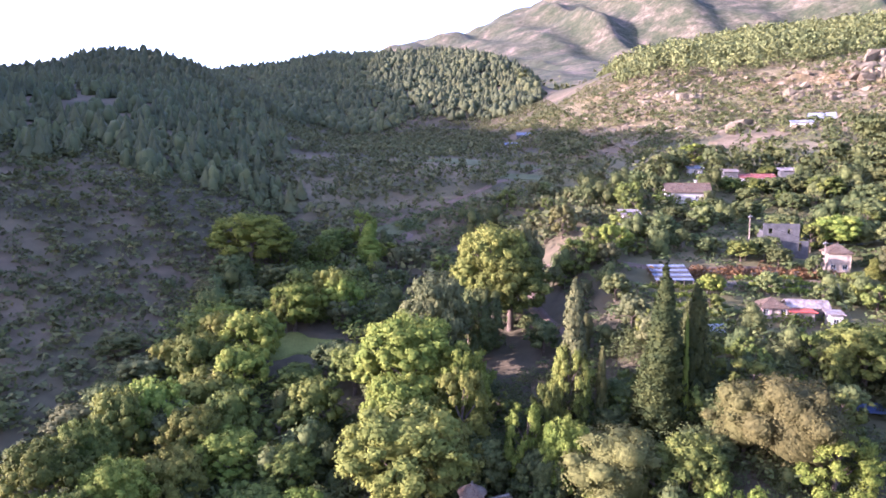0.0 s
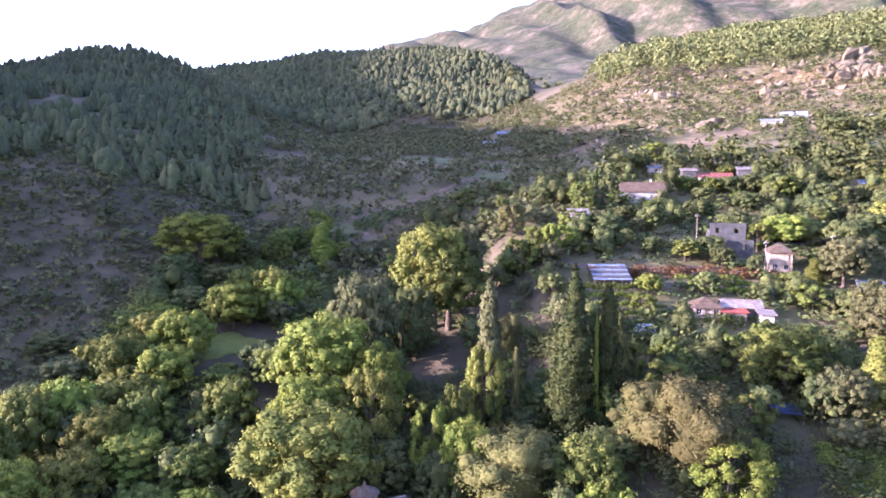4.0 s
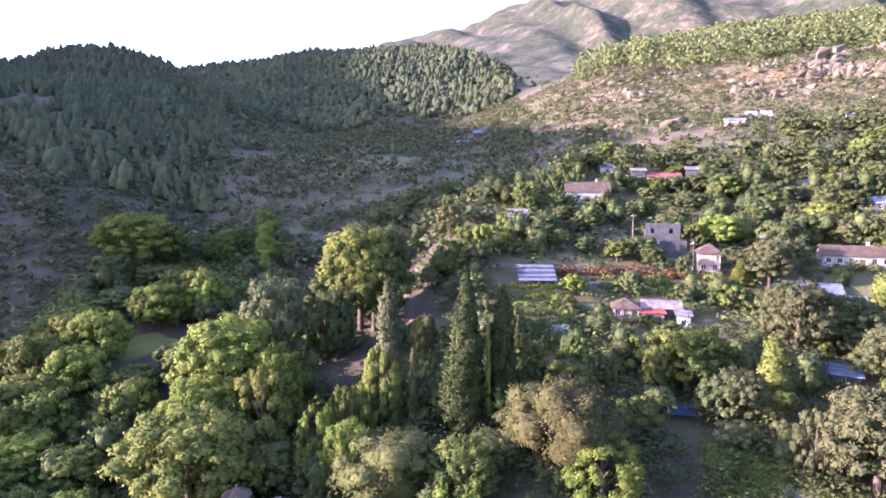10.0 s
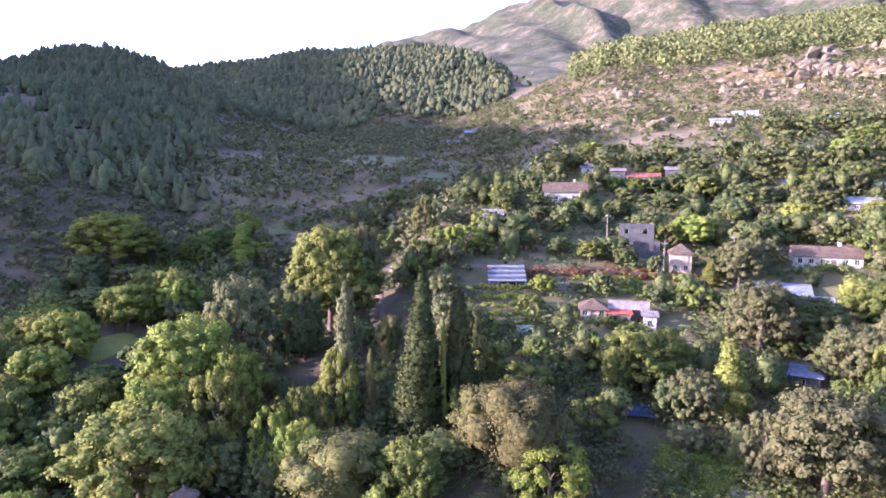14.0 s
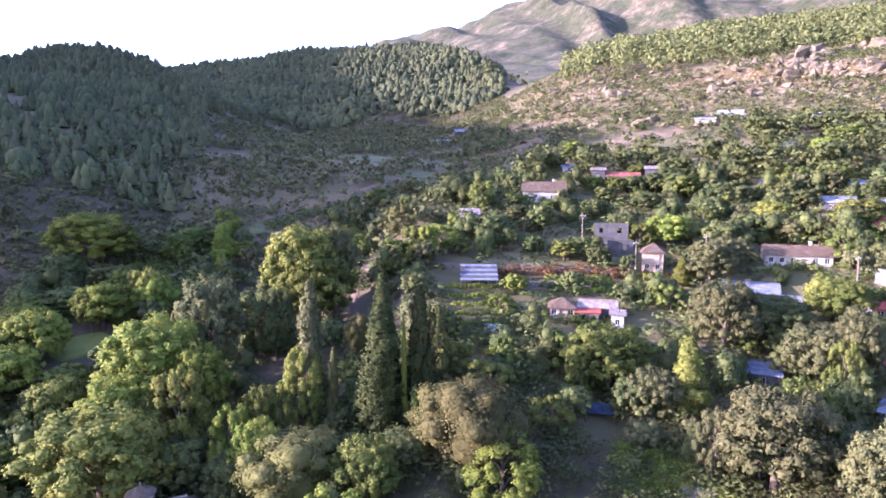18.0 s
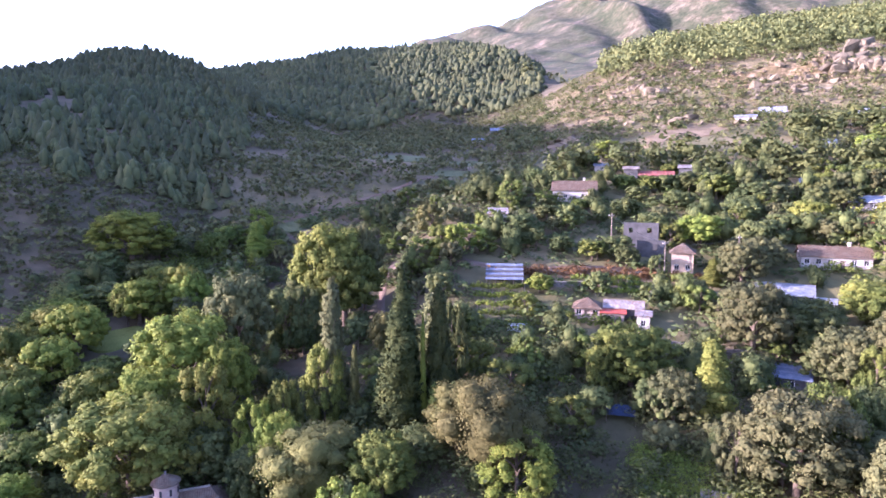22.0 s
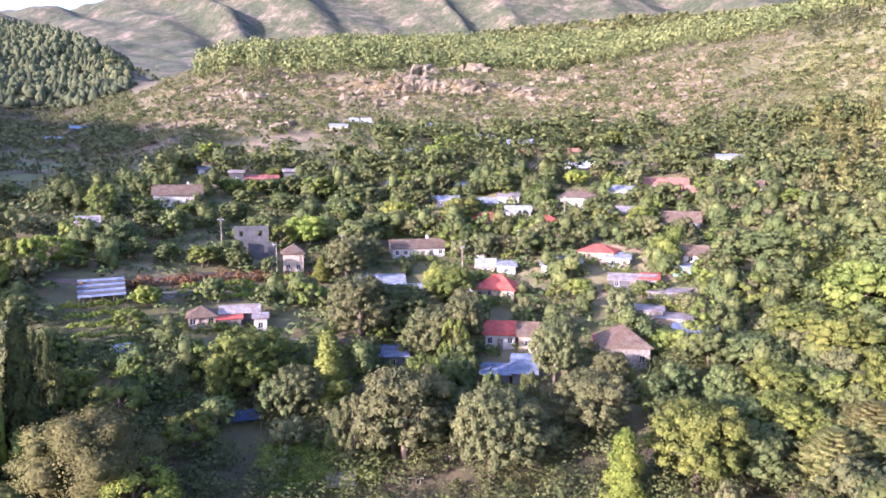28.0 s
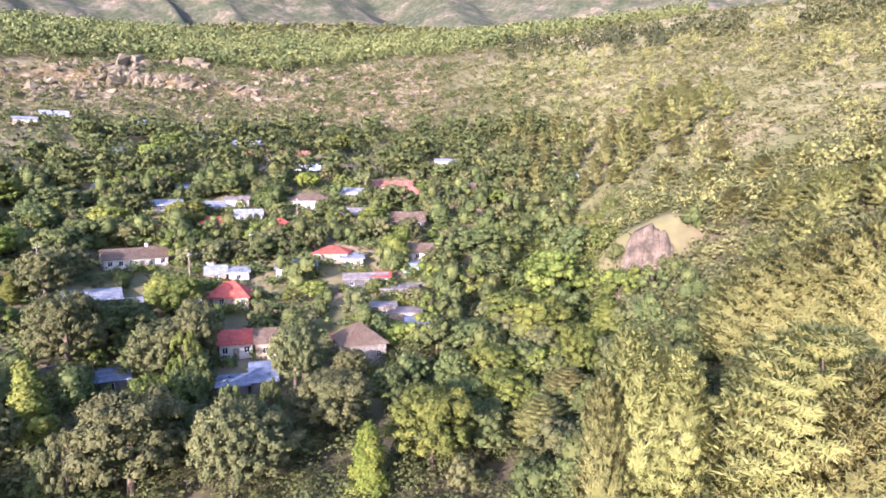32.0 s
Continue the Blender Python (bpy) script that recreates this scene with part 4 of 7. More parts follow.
for x, y, wide, tall, lumps in ((196, 352, 9, 9, 4), (182, 356, 7, 6, 3), (206, 343, 7, 6, 3), (168, 352, 6, 5, 3), (218, 346, 6, 5, 3), (232, 340, 6, 5, 3), (150, 346, 5, 4, 3), (190, 330, 5, 4, 3)):
    outcrop(x, y, wide, tall, lumps + 3, "pale limestone cliff broken into upright blocks")



def boulders(name, rng, spots, low, high, label):
    kinds = [rock_hull(rng, 10) for _ in range(12)]
    z, n = height(spots[:, 0], spots[:, 1]), len(spots)
    size = low + (high - low) * rng.random(n) ** 3
    vs, fs, base = [], [], 0
    for k in range(n):
        a, (v, f) = rng.random() * 6.283, kinds[k % 12]
        v = v * (size[k] * 1.2, size[k] * 0.85, size[k] * (0.45 + 0.4 * rng.random()))
        vs.append(np.stack([v[:, 0] * math.cos(a) - v[:, 1] * math.sin(a) + spots[k, 0], v[:, 0] * math.sin(a) + v[:, 1] * math.cos(a) + spots[k, 1], v[:, 2] + z[k] + size[k] * 0.1], 1))
        fs.append(f + base)
        base += len(v)
    return tagged(new(name, faceted(mesh_of(name, np.concatenate(vs), np.concatenate(fs), ROCK))), label, "rocks", kind="stuff")


boulders("boulders", rock_rng, spots_in(rock_rng, 5, 54, 285, 500, 7500, lambda x, y: fbm(x / 38, y / 38, 3, 81) > -0.2), 0.3, 2.5, "scattered limestone boulders on the dry slope")


CLIFF = rough_material("eroded_pink_earth", (0.052, 0.041, 0.028), (0.140, 0.106, 0.074), 0.35, 1.4, 0.95, 1.0, 0.3, 0.0, True)


def earth_cliff(half, label):
    """The bare face of the scarp: gullied earth from foot to brow, with a lip that meets the turf."""
    u, v = np.meshgrid(np.linspace(-half, half, 60), np.linspace(0, 1, 26))
    ahead = 141.8 + 4.4 * v**1.2 + 1.1 * fbm(u / 1.6, v * 1.2, 4, 91) - 1.6 * np.abs(u / half) ** 2 * (1 - v)
    ahead[-1] += 5.0
    x, y = ahead * SCARP_X + u * SCARP_Y, ahead * SCARP_Y - u * SCARP_X
    foot = height(141.0 * SCARP_X + u * SCARP_Y, 141.0 * SCARP_Y - u * SCARP_X)
    brow = height(150.5 * SCARP_X + u * SCARP_Y, 150.5 * SCARP_Y - u * SCARP_X)
    ragged = np.clip(1.0 - 0.5 * np.abs(u / half) ** 3 + 0.28 * fbm(u / 2.2, u * 0, 3, 95), 0.3, 1.0)
    z = foot - 0.6 + (brow - foot + 0.6) * v * ragged + 0.25 * fbm(u / 1.2, v * 4.0, 3, 93) * (v < 1)
    z[-1] -= 0.35
    k = u.shape[1]
    i, j = np.meshgrid(np.arange(u.shape[0] - 1), np.arange(k - 1), indexing="ij")
    a = (i * k + j).ravel()
    me = mesh_of("earth_cliff", np.stack([x, y, z], -1).reshape(-1, 3), np.stack([a, a + k, a + k + 1, a + 1], 1), CLIFF)
    faceted(me)
    return tagged(new("earth_cliff", me), label, "cliff", kind="structure")


earth_cliff(5.6, "bare tan earth cliff above the gully")


# ---- buildings ----
def box(bm, x0, y0, z0, x1, y1, z1):
    v = [bm.verts.new(c) for c in ((x0, y0, z0), (x1, y0, z0), (x1, y1, z0), (x0, y1, z0), (x0, y0, z1), (x1, y0, z1), (x1, y1, z1), (x0, y1, z1))]
    for f in ((0, 3, 2, 1), (4, 5, 6, 7), (0, 1, 5, 4), (1, 2, 6, 5), (2, 3, 7, 6), (3, 0, 4, 7)):
        bm.faces.new([v[k] for k in f])


def boxed(*corners):
    bm = bmesh.new()
    box(bm, *corners)
    return bm


def panel(length, bottom, top, holes, thick=0.35, gable=0.0):
    """A wall along x from 0 to length, outer face at y=0, with openings right through it; gable: the rise at its middle."""
    bm = bmesh.new()
    xs = sorted({0.0, length, *(h[0] for h in holes), *(h[1] for h in holes)})
    zs = sorted({bottom, top, *(h[2] for h in holes), *(h[3] for h in holes)})
    for a, b in zip(xs, xs[1:]):
        for c, d in zip(zs, zs[1:]):
            if any(h[0] <= a and b <= h[1] and h[2] <= c and d <= h[3] for h in holes):
                continue
            box(bm, a, 0, c, b, thick, d)
    if gable:
        f = [bm.verts.new((x, y, z)) for y in (0, thick) for x, z in ((0, top), (length, top), (length / 2, top + gable))]
        bm.faces.new(f[:3])
        bm.faces.new([f[5], f[4], f[3]])
        for a, b in ((1, 2), (2, 0)):
            bm.faces.new([f[a], f[a + 3], f[b + 3], f[b]])
    bmesh.ops.remove_doubles(bm, verts=bm.verts, dist=0.001)
    return bm


def roof_mesh(shape, w, d, h, rise, over=0.45, thick=0.14):
    """A roof over a w x d plan whose front eave runs along x at y=0."""
    bm = bmesh.new()
    x0, x1, y0, y1 = -over, w + over, -over, d + over
    drop = rise * over / (d / 2)
    low = h - (drop if shape in ("gable", "hip") else 0)
    if shape == "gable":
        top = [(x0, y0, low), (x1, y0, low), (x1, d / 2, h + rise), (x0, d / 2, h + rise), (x0, y1, low), (x1, y1, low)]
        faces = [(0, 1, 2, 3), (3, 2, 5, 4)]
    elif shape == "hip":
        run = min(d / 2, w / 2 - 0.05)
        top = [(x0, y0, low), (x1, y0, low), (x1, y1, low), (x0, y1, low), (run, d / 2, h + rise), (w - run, d / 2, h + rise)]
        faces = [(0, 1, 5, 4), (1, 2, 5), (2, 3, 4, 5), (3, 0, 4)]
    else:
        top = [(x0, y0, h), (x1, y0, h), (x1, y1, h + rise), (x0, y1, h + rise)]
        faces = [(0, 1, 2, 3)]
    upper = [bm.verts.new(c) for c in top]
    for f in faces:
        bm.faces.new([upper[k] for k in f])
    out = bmesh.ops.extrude_face_region(bm, geom=list(bm.faces))
    for v in out["geom"]:
        if isinstance(v, bmesh.types.BMVert):
            v.co.z += thick
    bmesh.ops.recalc_face_normals(bm, faces=bm.faces)
    return bm


def window(x, z, ww, wh, parent, turn, name="window"):
    bm = bmesh.new()
    for c in ((0, 0.1, 0, 0.07, 0.2, wh), (ww - 0.07, 0.1, 0, ww, 0.2, wh), (0.07, 0.1, 0, ww - 0.07, 0.2, 0.07), (0.07, 0.1, wh - 0.07, ww - 0.07, 0.2, wh), (ww / 2 - 0.03, 0.11, 0.07, ww / 2 + 0.03, 0.19, wh - 0.07)):
        box(bm, *c)
    ob = part(name, bm, FRAME, parent)
    ob.matrix_basis = turn @ Matrix.Translation((x, 0, z))
    part("pane", boxed(0.07, 0.14, 0.07, ww - 0.07, 0.16, wh - 0.07), PANE, ob, "dark glass pane")
    return ob


HOUSES, FACADES = [], []


def house(name, label, x, y, turn, w, d, h, rise, roof, wall, shape, cols=2, door=True, chimney=False, lift=0.0, low=0.7):
    """A building whose front runs w metres, d deep; x, y is the middle of its front's foot."""
    z = ground_at(x, y) + lift
    out_x, out_y = -math.sin(radians(turn)), math.cos(radians(turn))
    HOUSES.append((x + out_x * d / 2, y + out_y * d / 2, max(w, d) * 0.55))
    FACADES.append((x, y, radians(turn), w))
    m = pose(x, y, z, 0, 0, turn) @ Matrix.Translation((-w / 2, 0, 0))
    thing = empty(name, m, label, "building" if w > 6 else "hut", "village houses")
    slots, n = [], cols + (1 if door else 0)
    tall_ok = h > 1.9
    ww, wh = min(1.0, w / (n + 1.5)), min(1.15, h * 0.45)
    for k in range(n if tall_ok else 0):
        mid = w * (k + 0.5) / n
        if door and k == n // 2:
            slots.append(("door", mid - 0.5, mid + 0.5, 0.0, min(2.05, h - 0.2)))
        else:
            slots.append(("window", mid - ww / 2, mid + ww / 2, h * 0.38, h * 0.38 + wh))
    side = [("window", d / 2 - ww / 2, d / 2 + ww / 2, h * 0.38, h * 0.38 + wh)] if tall_ok and d > 3 else []
    runs = [
        (Matrix.Identity(4), w, slots, 0.0),
        (pose(w, 0, 0, 0, 0, 90), d, side, rise if shape == "gable" else 0.0),
        (pose(w, d, 0, 0, 0, 180), w, [], 0.0),
        (pose(0, d, 0, 0, 0, 270), d, side, rise if shape == "gable" else 0.0),
    ]
    for k, (where, length, holes, gable) in enumerate(runs):
        a, b = (0.0, length) if k % 2 == 0 else (0.352, length - 0.352)
        bm = panel(b - a, -low, h, [(p[1] - a, p[2] - a, p[3], p[4]) for p in holes], 0.35, 0.0)
        ob = part("wall", bm, WALL[wall], thing)
        ob.matrix_basis = where @ Matrix.Translation((a, 0, 0))
        if gable:
            g = part("gable", panel(length - 0.02, h, h + 0.05, [], 0.3, gable - 0.1), WALL[wall], thing)
            g.matrix_basis = where @ Matrix.Translation((0.01, 0.02, 0.0))
        for p in holes:
            if p[0] == "door":
                leaf = part("door", boxed(p[1], 0.12, 0.0, p[2], 0.18, p[4]), PLANK, thing, "weathered plank door")
                leaf.matrix_basis = where
            else:
                window(p[1], p[3], p[2] - p[1], p[4] - p[3], thing, where)
    part("roof", roof_mesh(shape, w, d, h + 0.004, rise), ROOF[roof], thing)
    if shape == "gable" and roof in ("tile", "terracotta"):
        ridge = tubes("ridge_cap", [[(-0.45, d / 2, h + rise + 0.12, 0.13), (w / 2, d / 2, h + rise + 0.1, 0.13), (w + 0.45, d / 2, h + rise + 0.12, 0.13)]], ROOF[roof], 6)
        part("ridge_cap", ridge, None, thing)
    if chimney:
        bm = boxed(w * 0.7, d * 0.55, h, w * 0.7 + 0.55, d * 0.55 + 0.55, h + rise + 0.9)
        stack = part("chimney", bm, WALL["white"], thing)
        part("chimney_cap", boxed(w * 0.7 - 0.08, d * 0.55 - 0.08, h + rise + 0.904, w * 0.7 + 0.63, d * 0.55 + 0.63, h + rise + 1.02), CONCRETE, stack)
    return thing


# ---- houses ----
# the houses below the road
house("cottage", "pink plastered hut with old brown tile roof", 20.2, 121.7, -10, 4.7, 4.9, 2.5, 1.4, "tile", "pink", "hip", 2, True, False)
house("lean_to", "pink plastered hut with red sheet roof", 24.8, 120.1, -12, 4.0, 3.9, 2.5, 0.1, "red", "pink", "shed", 1, True, False)
house("outhouse", "white limewashed hut with rusty sheet roof", 30.0, 118.3, -15, 2.3, 3.0, 3.1, 0.3, "rust", "white", "shed", 1, False, False)
house("barn", "grey rendered house with rusty sheet roof", 27.3, 122.8, -13, 6.9, 3.9, 2.4, 1.0, "rust", "grey", "gable", 1, False, False)
house("tower_house", "ochre plastered hut with old brown tile roof", 43.2, 139.7, -18, 4.5, 5.8, 6.1, 1.7, "tile", "tan", "hip", 2, False, False)
house("house", "white limewashed house with old brown tile roof", 25.6, 181.5, -8, 11.9, 7.4, 3.7, 2.3, "tile", "white", "gable", 4, True, True)
house("house", "white limewashed hut with rusty sheet roof", 3.8, 161.1, -2, 4.5, 4.7, 4.7, 1.2, "rust", "white", "shed", 1, True, False)
house("house", "white limewashed house with faded red sheet roof", 51.8, 195.9, -15, 9.5, 7.3, 3.0, 1.1, "faded", "white", "gable", 4, True, False)
house("annex", "grey rendered hut with rusty sheet roof", 44.8, 198.4, -13, 4.1, 4.6, 4.0, 0.9, "rust", "grey", "shed", 1, False, False)
house("shed", "grey rendered hut with rusty sheet roof", 60.4, 194.2, -18, 4.8, 4.6, 5.4, 0.9, "rust", "grey", "shed", 1, False, False)
house("hut", "white limewashed hut with bluish sheet roof", 38.0, 209.1, -11, 4.5, 3.6, 2.2, 1.0, "blue", "white", "shed", 1, False, False)
house("farmhouse", "white limewashed house with pale zinc sheet roof", 124.4, 288.7, -23, 10.2, 5.7, 2.2, 2.2, "zinc", "white", "gable", 3, True, False)
house("hut", "white limewashed house with pale zinc sheet roof", 107.5, 274.2, -22, 8.0, 4.2, 2.2, 1.2, "zinc", "white", "shed", 1, True, False)
house("farmhouse", "white limewashed house with pale zinc sheet roof", 150.5, 266.2, -30, 11.3, 4.9, 2.2, 1.6, "zinc", "white", "shed", 3, True, False)
house("hut", "grey rendered house with pale zinc sheet roof", 110.4, 217.1, -27, 5.9, 4.4, 2.2, 1.5, "zinc", "grey", "shed", 1, True, False)
house("hut", "grey rendered hut with pale zinc sheet roof", 152.8, 229.2, -34, 3.8, 4.2, 2.2, 1.1, "zinc", "grey", "shed", 1, True, False)
house("farmhouse", "white limewashed house with bluish sheet roof", -3.2, 386.5, 0, 7.1, 4.5, 2.2, 1.4, "blue", "white", "gable", 1, False, False)
house("farmhouse", "grey rendered house with bluish sheet roof", 10.0, 424.6, -1, 10.8, 4.3, 2.2, 1.6, "blue", "grey", "gable", 1, False, False)

# the middle of the village
house("long_house", "white limewashed house with old brown tile roof", 74.5, 138.1, -17, 13.1, 6.7, 2.8, 1.7, "tile", "white", "gable", 5, True, True)
house("house", "blue painted house with red sheet roof", 84.4, 148.2, -30, 6.7, 6.6, 2.4, 2.0, "red", "blue", "gable", 3, True, False)
house("shed", "white limewashed hut with pale zinc sheet roof", 85.1, 129.2, -44, 4.5, 3.8, 2.7, 1.0, "zinc", "white", "gable", 1, False, False)
house("workshop", "grey rendered house with pale zinc sheet roof", 58.8, 126.6, -25, 10.1, 6.8, 2.3, 1.2, "zinc", "grey", "shed", 2, False, False)
house("shed", "white limewashed hut with pale zinc sheet roof", 63.8, 121.4, -28, 3.5, 4.8, 2.4, 0.1, "zinc", "white", "shed", 1, False, False)
house("low_shed", "grey rendered hut with bluish sheet roof", 48.0, 99.1, -26, 5.0, 6.0, 2.5, 0.4, "blue", "grey", "shed", 1, False, False)
house("house", "ochre plastered house with red sheet roof", 77.5, 110.2, -50, 8.6, 6.8, 2.7, 2.5, "red", "tan", "hip", 3, True, False)
house("shed", "ochre plastered hut with pale zinc sheet roof", 82.9, 121.3, -35, 4.2, 4.8, 2.4, 1.4, "zinc", "tan", "gable", 1, False, False)
house("shed", "white limewashed hut with pale zinc sheet roof", 86.3, 117.9, -36, 4.2, 3.8, 2.4, 0.8, "zinc", "white", "shed", 1, False, False)
house("house", "white limewashed hut with red sheet roof", 67.0, 93.3, -36, 5.5, 5.9, 3.0, 1.7, "red", "white", "gable", 2, True, False)
house("house", "ochre plastered hut with old brown tile roof", 70.1, 89.1, -39, 3.5, 5.9, 3.3, 1.7, "tile", "tan", "gable", 1, False, False)
house("low_shed", "grey rendered hut with bluish sheet roof", 59.4, 84.0, -36, 4.6, 5.0, 2.5, 0.3, "blue", "grey", "shed", 0, False, False)
house("low_shed", "grey rendered hut with bluish sheet roof", 63.2, 81.2, -38, 3.9, 6.0, 2.5, 1.5, "blue", "grey", "shed", 0, False, False)
house("house", "rubble stone house with old brown tile roof", 79.4, 74.2, -33, 7.6, 8.0, 4.4, 2.8, "tile", "stone", "hip", 2, True, False)
house("lean_to", "rubble stone hut with red sheet roof", 80.2, 81.2, -45, 2.4, 3.0, 2.5, 0.1, "red", "stone", "shed", 0, False, False)
house("shed", "rubble stone house with bluish sheet roof", 93.2, 71.9, -53, 7.0, 5.9, 2.5, 0.9, "blue", "stone", "shed", 1, False, False)
house("long_house", "white limewashed house with old brown tile roof", 118.9, 96.3, -51, 11.7, 6.7, 2.5, 1.7, "tile", "white", "gable", 4, True, False)
house("shed", "teal painted hut with pale zinc sheet roof", 115.4, 92.7, -51, 3.9, 3.8, 2.2, 0.1, "zinc", "teal", "shed", 1, True, False)
house("house", "ochre plastered house with red sheet roof", 105.5, 109.1, -56, 8.1, 6.7, 2.4, 1.4, "red", "tan", "hip", 2, True, False)
house("shed", "white limewashed hut with pale zinc sheet roof", 107.2, 103.4, -46, 4.7, 4.8, 2.4, 0.8, "zinc", "white", "shed", 1, True, False)
house("shed", "blue painted hut with bluish sheet roof", 97.5, 108.9, -42, 5.0, 4.8, 2.4, 1.3, "blue", "blue", "shed", 1, False, False)
house("hut", "white limewashed hut with pale zinc sheet roof", 93.9, 111.5, -40, 3.9, 3.8, 2.4, 0.6, "zinc", "white", "shed", 1, False, False)
house("house", "grey rendered house with rusty sheet roof", 102.7, 95.1, -47, 9.5, 6.8, 2.3, 0.9, "rust", "grey", "gable", 2, True, False)
house("lean_to", "pink plastered hut with red sheet roof", 105.6, 93.0, -49, 3.5, 3.9, 2.4, 0.7, "red", "pink", "shed", 1, False, False)
house("ruined_hut", "rubble stone house with rusty sheet roof", 103.8, 86.6, -50, 7.7, 5.8, 2.4, 0.1, "rust", "stone", "shed", 1, True, False)
house("ruined_hut", "rubble stone house with rusty sheet roof", 94.4, 84.2, -49, 6.8, 4.9, 2.4, 0.1, "rust", "stone", "shed", 1, False, False)
house("ruined_hut", "ochre plastered house with rusty sheet roof", 96.2, 78.8, -51, 6.2, 4.9, 2.5, 0.1, "rust", "tan", "shed", 1, False, False)

# the upper village
house("house", "white limewashed house with old brown tile roof", 125.7, 138.0, -43, 12.7, 7.4, 3.2, 1.7, "tile", "white", "hip", 4, True, False)
house("house", "white limewashed house with red sheet roof", 108.2, 130.2, -40, 8.2, 6.6, 2.4, 2.0, "red", "white", "hip", 3, True, False)
house("house", "ochre plastered house with red sheet roof", 97.9, 143.0, -35, 6.9, 6.6, 2.3, 1.6, "red", "tan", "gable", 2, True, False)
house("shed", "pink plastered house with pale zinc sheet roof", 104.2, 153.5, -34, 8.0, 5.6, 2.2, 1.4, "zinc", "pink", "shed", 2, False, False)
house("shed", "white limewashed house with rusty sheet roof", 111.9, 152.0, -37, 6.1, 4.6, 2.3, 1.0, "rust", "white", "shed", 1, False, False)
house("shed", "white limewashed house with pale zinc sheet roof", 107.4, 141.4, -37, 7.0, 5.6, 2.3, 1.4, "zinc", "white", "gable", 2, False, False)
house("shed", "grey rendered house with pale zinc sheet roof", 95.3, 162.3, -31, 10.1, 5.5, 2.3, 1.4, "zinc", "grey", "shed", 1, False, False)
house("house", "white limewashed house with orange tile roof", 156.3, 134.3, -49, 15.3, 6.4, 2.3, 1.8, "terracotta", "white", "gable", 3, False, False)
house("house", "ochre plastered house with orange tile roof", 154.5, 123.3, -52, 7.9, 5.5, 2.3, 2.2, "terracotta", "tan", "hip", 2, True, False)
house("shed", "white limewashed house with pale zinc sheet roof", 141.8, 137.0, -46, 7.5, 4.6, 2.3, 1.4, "zinc", "white", "shed", 1, False, False)
house("house", "grey rendered house with old brown tile roof", 135.4, 109.4, -51, 8.8, 6.6, 2.3, 2.2, "tile", "grey", "gable", 2, True, False)
house("shed", "ochre plastered house with rusty sheet roof", 127.6, 123.3, -46, 9.5, 5.6, 2.3, 1.8, "rust", "tan", "shed", 2, False, False)
house("shed", "ochre plastered hut with rusty sheet roof", 111.0, 122.3, -42, 2.8, 3.0, 2.4, 0.4, "rust", "tan", "shed", 0, False, False)
house("house", "white limewashed house with pale zinc sheet roof", 189.4, 135.3, -55, 7.4, 5.3, 3.2, 1.2, "zinc", "white", "shed", 3, False, False)
house("hut", "white limewashed house with old brown tile roof", 168.6, 112.6, -56, 6.0, 4.6, 2.5, 1.9, "tile", "white", "gable", 1, True, False)
house("hut", "white limewashed house with pale zinc sheet roof", 203.7, 90.7, -66, 6.3, 4.5, 2.2, 1.2, "zinc", "white", "shed", 1, True, False)
house("house", "white limewashed hut with rusty sheet roof", 131.1, 175.4, -37, 4.5, 5.4, 3.1, 1.7, "rust", "white", "gable", 2, True, False)
house("shed", "grey rendered house with pale zinc sheet roof", 155.9, 204.4, -37, 9.9, 5.2, 2.3, 2.0, "zinc", "grey", "shed", 1, False, False)
house("house", "ochre plastered house with orange tile roof", 149.0, 188.4, -38, 8.5, 5.3, 2.2, 1.9, "terracotta", "tan", "gable", 2, False, False)
house("shed", "ochre plastered house with orange tile roof", 156.9, 178.3, -41, 9.4, 5.3, 2.4, 2.3, "terracotta", "tan", "gable", 2, False, False)
house("shed", "ochre plastered house with old brown tile roof", 134.6, 167.3, -39, 10.9, 5.4, 2.3, 1.7, "tile", "tan", "shed", 1, False, False)
house("long_shed", "grey rendered house with pale zinc sheet roof", 149.1, 219.5, -34, 12.7, 5.1, 2.2, 1.8, "zinc", "grey", "shed", 2, False, False)
house("hut", "white limewashed house with pale zinc sheet roof", 109.6, 214.9, -27, 6.1, 4.4, 2.2, 2.0, "zinc", "white", "shed", 1, False, False)
house("hut", "grey rendered house with rusty sheet roof", 96.9, 214.1, -25, 6.5, 4.4, 2.2, 1.4, "rust", "grey", "shed", 1, False, False)
house("hut", "white limewashed house with pale zinc sheet roof", 149.5, 262.7, -30, 5.9, 4.1, 2.2, 1.5, "zinc", "white", "shed", 1, True, False)
house("hut", "grey rendered hut with bluish sheet roof", 107.7, 170.2, -33, 5.0, 4.6, 2.3, 1.0, "blue", "grey", "shed", 1, False, False)
house("hut", "grey rendered hut with bluish sheet roof", 89.4, 182.1, -26, 4.2, 4.6, 2.3, 1.1, "blue", "grey", "shed", 1, False, False)
house("hut", "grey rendered hut with pale zinc sheet roof", 77.2, 153.3, -27, 3.6, 3.8, 2.3, 0.8, "zinc", "grey", "shed", 1, False, False)

